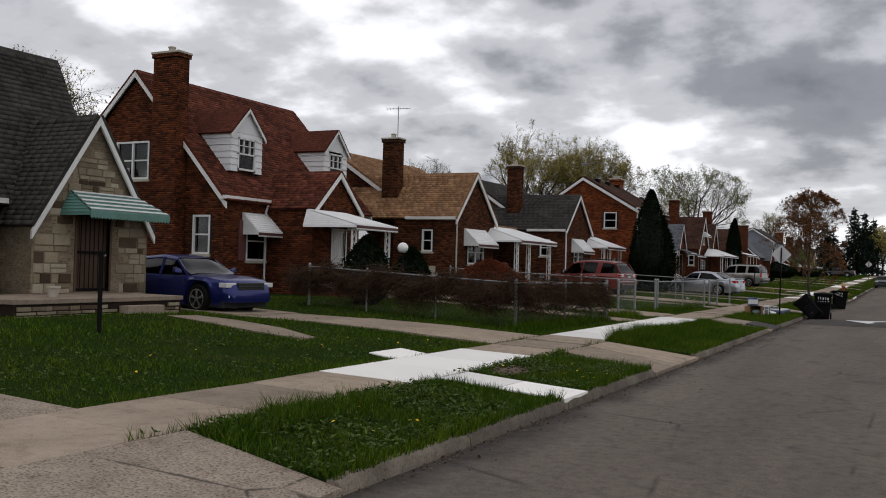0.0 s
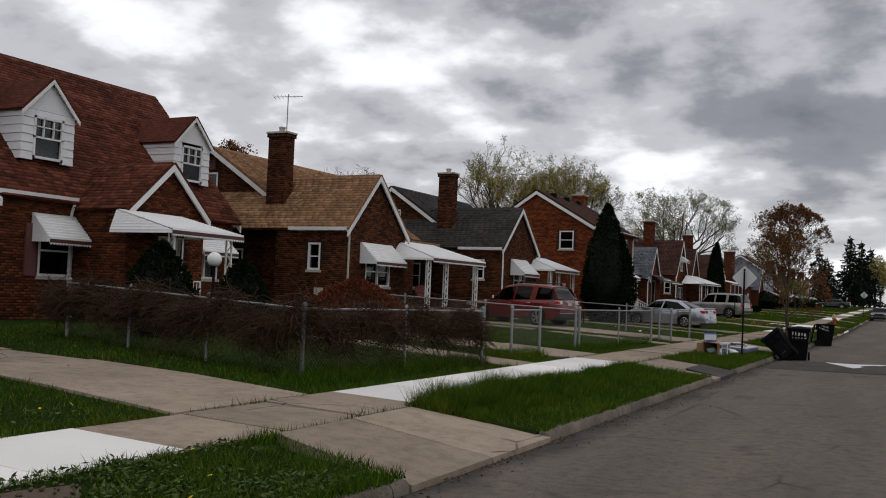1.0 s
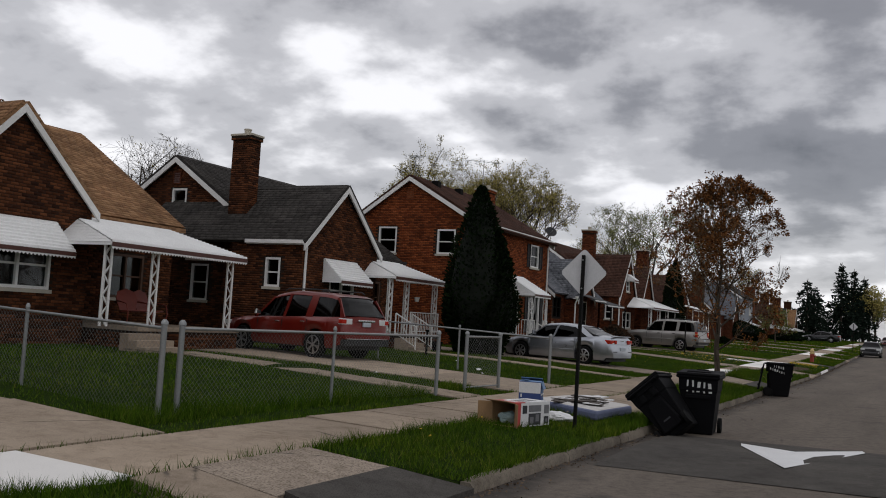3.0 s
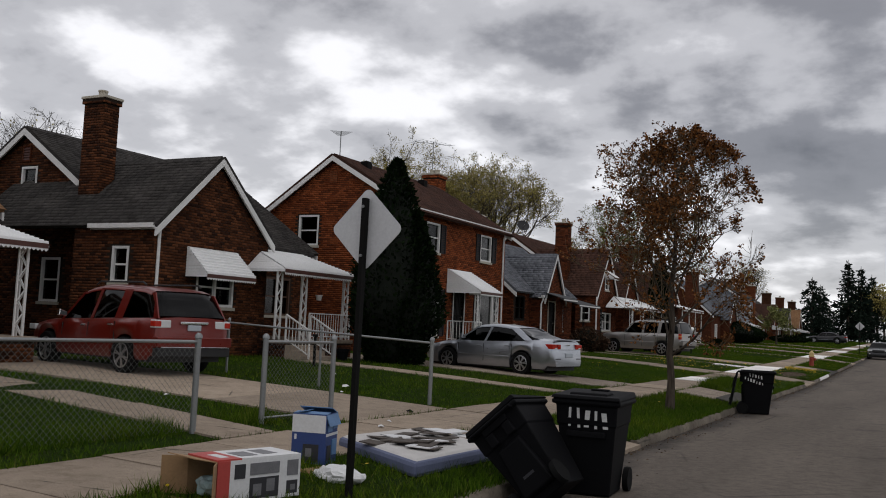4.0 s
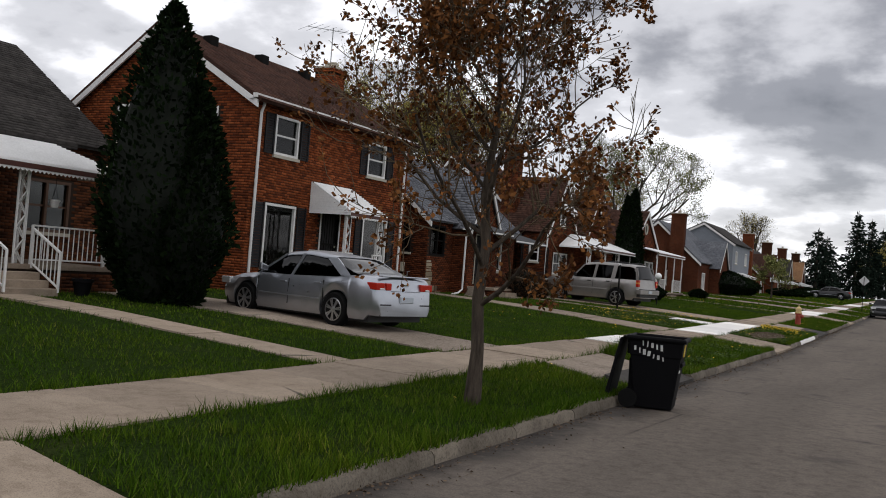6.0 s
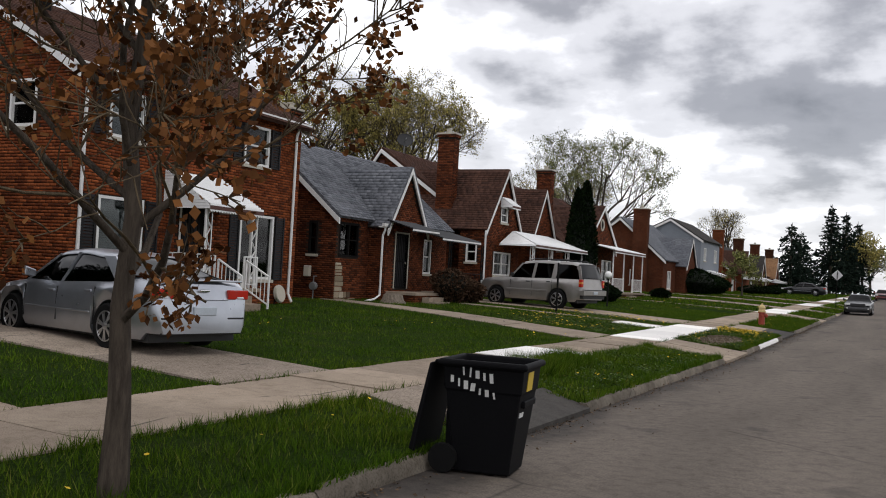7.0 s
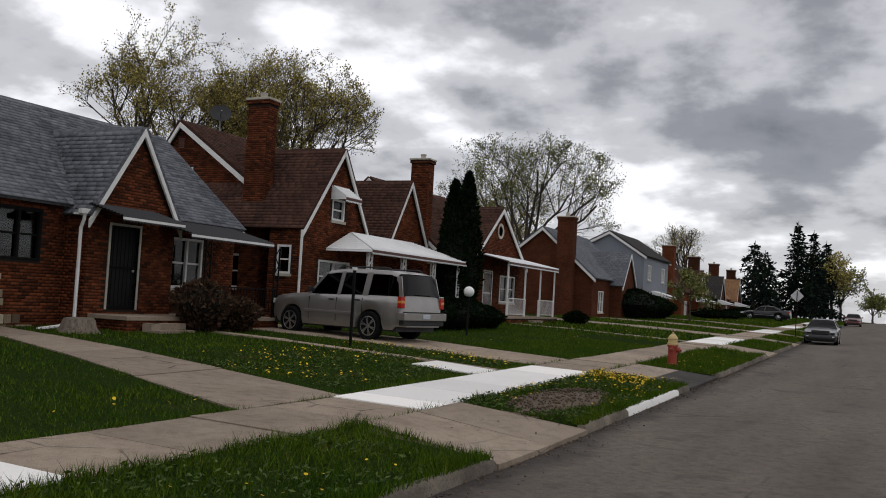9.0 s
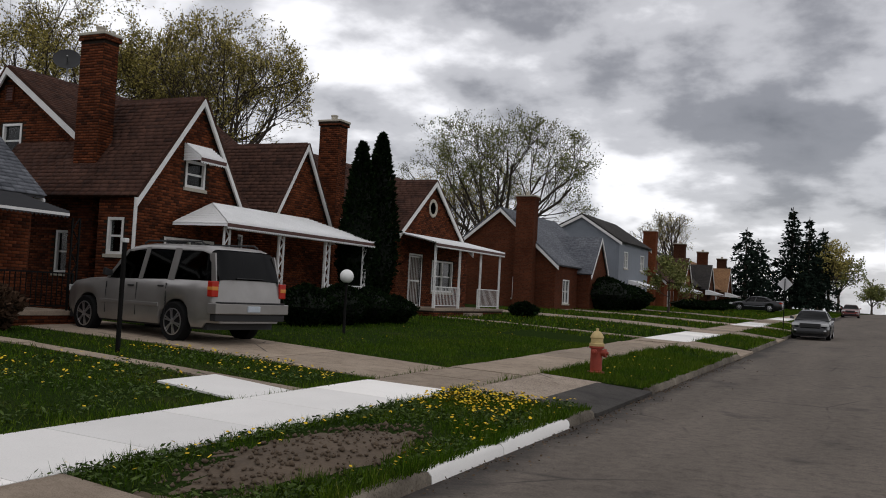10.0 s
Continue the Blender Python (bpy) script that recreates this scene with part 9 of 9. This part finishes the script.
blades("verge_grass", "tall uncut grass tufts on the verge before the white slabs", -5.6, -4.9, 19.4, 22.6, 6500, 0.27, 0.006, 30)
blades("verge_grass", "tall uncut grass tufts on the verge before the white slabs", -5.6, -4.9, 22.6, 24.6, 5500, 0.19, 0.006, 33)
blades("verge_grass", "long thick grass on the verge before the white slabs", -5.58, -4.5, 19.4, 27.0, 2800, 0.14, 0.006, 31)
blades("verge_grass", "long thick grass on the verge beside the pavement", -5.6, -4.9, 58.8, 63.0, 5000, 0.2, 0.006, 34)
blades("verge_grass", "long thick grass on the verge before the white slabs", -5.58, -4.9, 27.0, 29.7, 3000, 0.12, 0.006, 32)

# bare soil on the verge
bm = bmesh.new()
for bx, by, rx, ry in BARE:
    rows = []
    for i in range(9):
        ring = []
        for kk in range(28):
            a = kk * math.tau / 28
            r = i / 8 * (1 + 0.22 * noise.noise((math.cos(a) * 1.5 + by, math.sin(a) * 1.5, 0)))
            px, py = bx + rx * r * math.cos(a), by + ry * r * math.sin(a)
            ring.append(bm.verts.new((px, py, gz(px, py) + lerp(0.035, -0.02, (i / 8) ** 2) + 0.02 * noise.noise((px * 5, py * 5, 1)))))
        rows.append(ring)
    for r, s in zip(rows[1:], rows[2:]):
        for kk in range(28):
            bm.faces.new((r[kk], r[(kk + 1) % 28], s[(kk + 1) % 28], s[kk]))
    bm.faces.new(rows[1])
tagged(part("soil_patches", bm, M_SOIL, smooth=True), "bare crumbly soil showing through the verge", "soil", kind="stuff")

# dandelions
rng = np.random.RandomState(77)
M_DANDELION = leaf_mat("dandelion_yellow", (0.48, 0.30, 0.01), (0.72, 0.50, 0.03))
V, F = [], []
for x0, x1, y0, y1, n in ((-5.6, -3.8, 71.6, 80.0, 1100), (-5.6, -4.2, 77.6, 80.0, 700), (-5.6, -3.8, 84.0, 92.0, 90), (-11.5, -7.4, 71.6, 80.0, 850), (-11.0, -7.4, 78.4, 80.1, 420), (-12, -7.4, 60.0, 69.0, 50), (-12, -7.5, 84, 92, 40), (-14, -7.5, 95.0, 150.0, 1100), (-5.6, -3.8, 95.0, 150.0, 260),
                          (-9.5, -7.4, 7.0, 17.0, 34), (-5.5, -3.9, 13.0, 15.3, 26), (-5.5, -3.9, 35.0, 40.5, 16), (-5.2, -3.9, 59.5, 67.5, 60), (-5.5, -3.9, 47.0, 56.0, 14), (-5.4, -3.9, 6.5, 10.5, 10)):
    x, y = rng.uniform(x0, x1, n), rng.uniform(y0, y1, n)
    pull = np.sin(x * 1.9 + y * 0.7) + np.sin(y * 1.3 - x)
    keep = free(x, y) & (pull > rng.uniform(-1.6, 1.2, n))
    keep &= ((x + 4.6) / 0.75) ** 2 + ((y - 74.8) / 2.4) ** 2 > rng.uniform(0.4, 1.0, n)
    for a, b in zip(x[keep], y[keep]):
        z = np.interp(a, GX, GZV) + rise(b) + rng.uniform(0.05, 0.12)
        t1, t2, r = rng.normal(0, 0.3), rng.normal(0, 0.3), rng.uniform(0.014, 0.024)
        i = len(V)
        V += [(a + r * math.cos(k * math.tau / 6), b + r * math.sin(k * math.tau / 6), z + r * (t1 * math.cos(k * math.tau / 6) + t2 * math.sin(k * math.tau / 6))) for k in range(6)]
        F += [(i, i + 1, i + 2, i + 3), (i, i + 3, i + 4, i + 5)]
tagged(raw_mesh("dandelions", V, F, M_DANDELION), "yellow dandelions scattered over lawns and verge", "flowers", kind="stuff")


# broad-leaved weeds, clods on the bare patches, litter in the gutter
def leaf_carpet(name, label, category, spans, mat, size, seed, ratio, flat, lift):
    rng = np.random.RandomState(seed)
    P = []
    for x0, x1, y0, y1, n in spans:
        x, y = rng.uniform(x0, x1, n), rng.uniform(y0, y1, n)
        hold = np.sin(x * 3.1 + 1.3 * np.sin(y * 2.2)) + np.sin(y * 2.7 - x * 1.4) > rng.uniform(-1.4, 1.2, n)
        hold &= free(x, y) if lift > 0.01 else True
        for bx, by, rx, ry in BARE:
            hold &= ((x - bx) / rx) ** 2 + ((y - by) / ry) ** 2 > rng.uniform(0.75, 1.1, n)
        P.append(np.stack([x, y], 1)[hold])
    P = np.concatenate(P)
    z = np.where(P[:, 0] > KERB, 0.008, np.interp(P[:, 0], GX, GZV)) + 0.012 * np.clip(P[:, 1] - 70.0, 0, 130) + rng.uniform(0.2, 1, len(P)) * lift
    a = rng.uniform(0, math.tau, len(P))
    V, F = quads_at(np.stack([P[:, 0], P[:, 1], z], 1), np.stack([2.4 * np.cos(a), 2.4 * np.sin(a), np.full(len(P), flat)], 1), size, rng, ratio)
    V[:, 2] = np.maximum(V[:, 2], np.repeat(z - lift * 0.5, 4))
    tagged(raw_mesh(name, V, F, mat), label, category, kind="stuff")


M_WEED = leaf_mat("weed_leaves", (0.022, 0.042, 0.008), (0.085, 0.125, 0.03))
M_LITTER = leaf_mat("dry_litter", (0.03, 0.02, 0.012), (0.16, 0.11, 0.07))
leaf_carpet("broadleaf_weeds", "low broad-leaved weeds in the verge grass", "weeds", ((-5.6, -3.8, 5.9, 10.9, 8000), (-5.6, -3.8, 12.0, 15.8, 6000), (-5.6, -3.8, 71.6, 80.2, 13000), (-5.6, -3.8, 58.8, 68.0, 4000), (-11.0, -7.4, 71.6, 80.2, 7000), (-11, -7.4, 6, 16, 2600)), M_WEED, 0.065, 61, 0.34, 0.5, 0.07)
leaf_carpet("gutter_litter", "dry leaves and grit swept along the gutter", "litter", ((KERB + 0.01, KERB + 0.16, 5, 95, 5200), (KERB + 0.01, KERB + 0.5, 5, 95, 2600), (-5.7, -3.7, 68.0, 71.5, 120), (-3.6, -2.2, 5, 95, 700)), M_LITTER, 0.035, 62, 0.6, 0.0, 0.004)
rng = np.random.RandomState(63)
V, F = [], []
for bx, by, rx, ry in BARE:
    for i in range(int(420 * rx * ry)):
        q, a = math.sqrt(rng.uniform(0, 0.95)), rng.uniform(0, math.tau)
        r = rng.uniform(0.008, 0.034) * (1.5 if rng.uniform() < 0.06 else 1)
        c = np.array((bx + rx * q * math.cos(a), by + ry * q * math.sin(a), 0.0))
        c[2] = gz(c[0], c[1]) + lerp(0.035, -0.02, q ** 4) + r * 0.2
        n = len(V)
        V += [tuple(c + r * np.array(d) * rng.uniform(0.6, 1.25, 3)) for d in ((1, 0, 0), (0, 1, 0), (-1, 0, 0), (0, -1, 0), (0.1, 0.1, 0.8), (0, 0, -0.8))]
        F += [(n + j, n + (j + 1) % 4, n + 4) for j in range(4)] + [(n + (j + 1) % 4, n + j, n + 5) for j in range(4)]
tagged(raw_mesh("soil_clods", V, F, M_SOIL), "crumbled clods of dry brown soil on the verge", "soil", kind="stuff")
# white daffodils behind the fence
d = thing("daffodils", (-14.6, 26.6, gz(-14.6)), "small clump of white daffodils beside the fence", "flowers")
rng = np.random.RandomState(64)
V, F, W, G = [], [], [], []
for i in range(34):
    b = np.array((rng.normal(0, 0.16), rng.normal(0, 0.16), 0.0))
    tip = b + np.array((rng.normal(0, 0.06), rng.normal(0, 0.06), rng.uniform(0.22, 0.4)))
    n = len(W)
    W += [tuple(b + (0.008, 0, 0)), tuple(b - (0.008, 0, 0)), tuple(tip)]
    G.append((n, n + 1, n + 2))
    if i < 12:
        for k in range(6):
            a = k * math.tau / 6
            n = len(V)
            V += [tuple(tip), tuple(tip + 0.035 * np.array((math.cos(a - 0.4), math.sin(a - 0.4), 0.3))), tuple(tip + 0.055 * np.array((math.cos(a), math.sin(a), 0.4))), tuple(tip + 0.035 * np.array((math.cos(a + 0.4), math.sin(a + 0.4), 0.3)))]
            F.append((n, n + 1, n + 2, n + 3))
tagged(raw_mesh("petals", V, F, M_PRINT_WHITE, d), kind="stuff")
tagged(raw_mesh("stems", W, G, M_WEED, d), kind="stuff")

# small litter on drive and lawns, a service cover in the pavement, a cut stump
lr = random.Random(77)
for x, y, size, dark in ((-6.47, 42.5, 0.05, 0), (-6.7, 43.1, 0.045, 0), (-7.14, 44.5, 0.07, 1), (-9.7, 46.5, 0.08, 0), (-10.3, 42.3, 0.05, 0), (-9.2, 45.6, 0.035, 0), (-5.0, 43.9, 0.04, 0), (-12.2, 27.6, 0.06, 0), (-11.4, 48.6, 0.05, 0), (-10.9, 59.4, 0.04, 0)):
    z = gz(x, y) + (0.026 if abs(y - 43.5) < 1.4 else 0.06)
    scrap = thing("scrap", (x, y, z), "dark scrap of rubber on the drive" if dark else "small white scrap of paper on the ground", "litter", "scraps on the ground")
    bm = bmesh.new()
    ring = [bm.verts.new((x + size * lr.uniform(0.6, 1.1) * math.cos(k * math.tau / 6), y + size * lr.uniform(0.6, 1.3) * math.sin(k * math.tau / 6), z + lr.uniform(0.0, 0.5) * size)) for k in range(6)]
    tip = bm.verts.new((x, y, z + size * 0.7))
    for k in range(6):
        bm.faces.new((ring[k], ring[(k + 1) % 6], tip))
    bm.faces.new(ring[::-1])
    part("crumpled_piece", bm, M_TYRE if dark else M_PRINT_WHITE, scrap)
cover = thing("service_cover", (-6.3, 62.4, gz(-6.3, 62.4)), "round grey iron service cover in the white slab", "cover")
bm = bmesh.new()
lathe(bm, [(0.005, 0.008), (0.105, 0.008), (0.11, 0.004), (0.125, 0.006), (0.13, -0.03)], (-6.3, 62.4, gz(-6.3, 62.4) + 0.027), 24)
part("lid", bm, M_GALV_DULL, cover)
stump = thing("tree_stump", (-15.9, 74.3, gz(-15.9, 74.3)), "weathered grey tree stump on the lawn", "stump")
bm = bmesh.new()
rings = []
for z, r in ((-0.1, 0.5), (0.04, 0.44), (0.14, 0.36), (0.26, 0.33), (0.3, 0.3)):
    rings.append([bm.verts.new((-15.9 + r * (1 + 0.3 * noise.noise((math.cos(k * 0.449) * 1.7, math.sin(k * 0.449) * 1.7, 3.0))) * math.cos(k * math.tau / 14), 74.3 + r * (1 + 0.3 * noise.noise((math.cos(k * 0.449) * 1.7, math.sin(k * 0.449) * 1.7, 3.0))) * math.sin(k * math.tau / 14), gz(-15.9, 74.3) + z + 0.05 * noise.noise((k * 0.7, z * 5, 1.0)))) for k in range(14)])
for r, t in zip(rings, rings[1:]):
    for k in range(14):
        bm.faces.new((r[k], r[(k + 1) % 14], t[(k + 1) % 14], t[k]))
bm.faces.new(rings[-1])
part("stump_wood", bm, bark_mat("weathered_wood", (0.08, 0.065, 0.05), (0.24, 0.20, 0.16)), stump, smooth="auto")
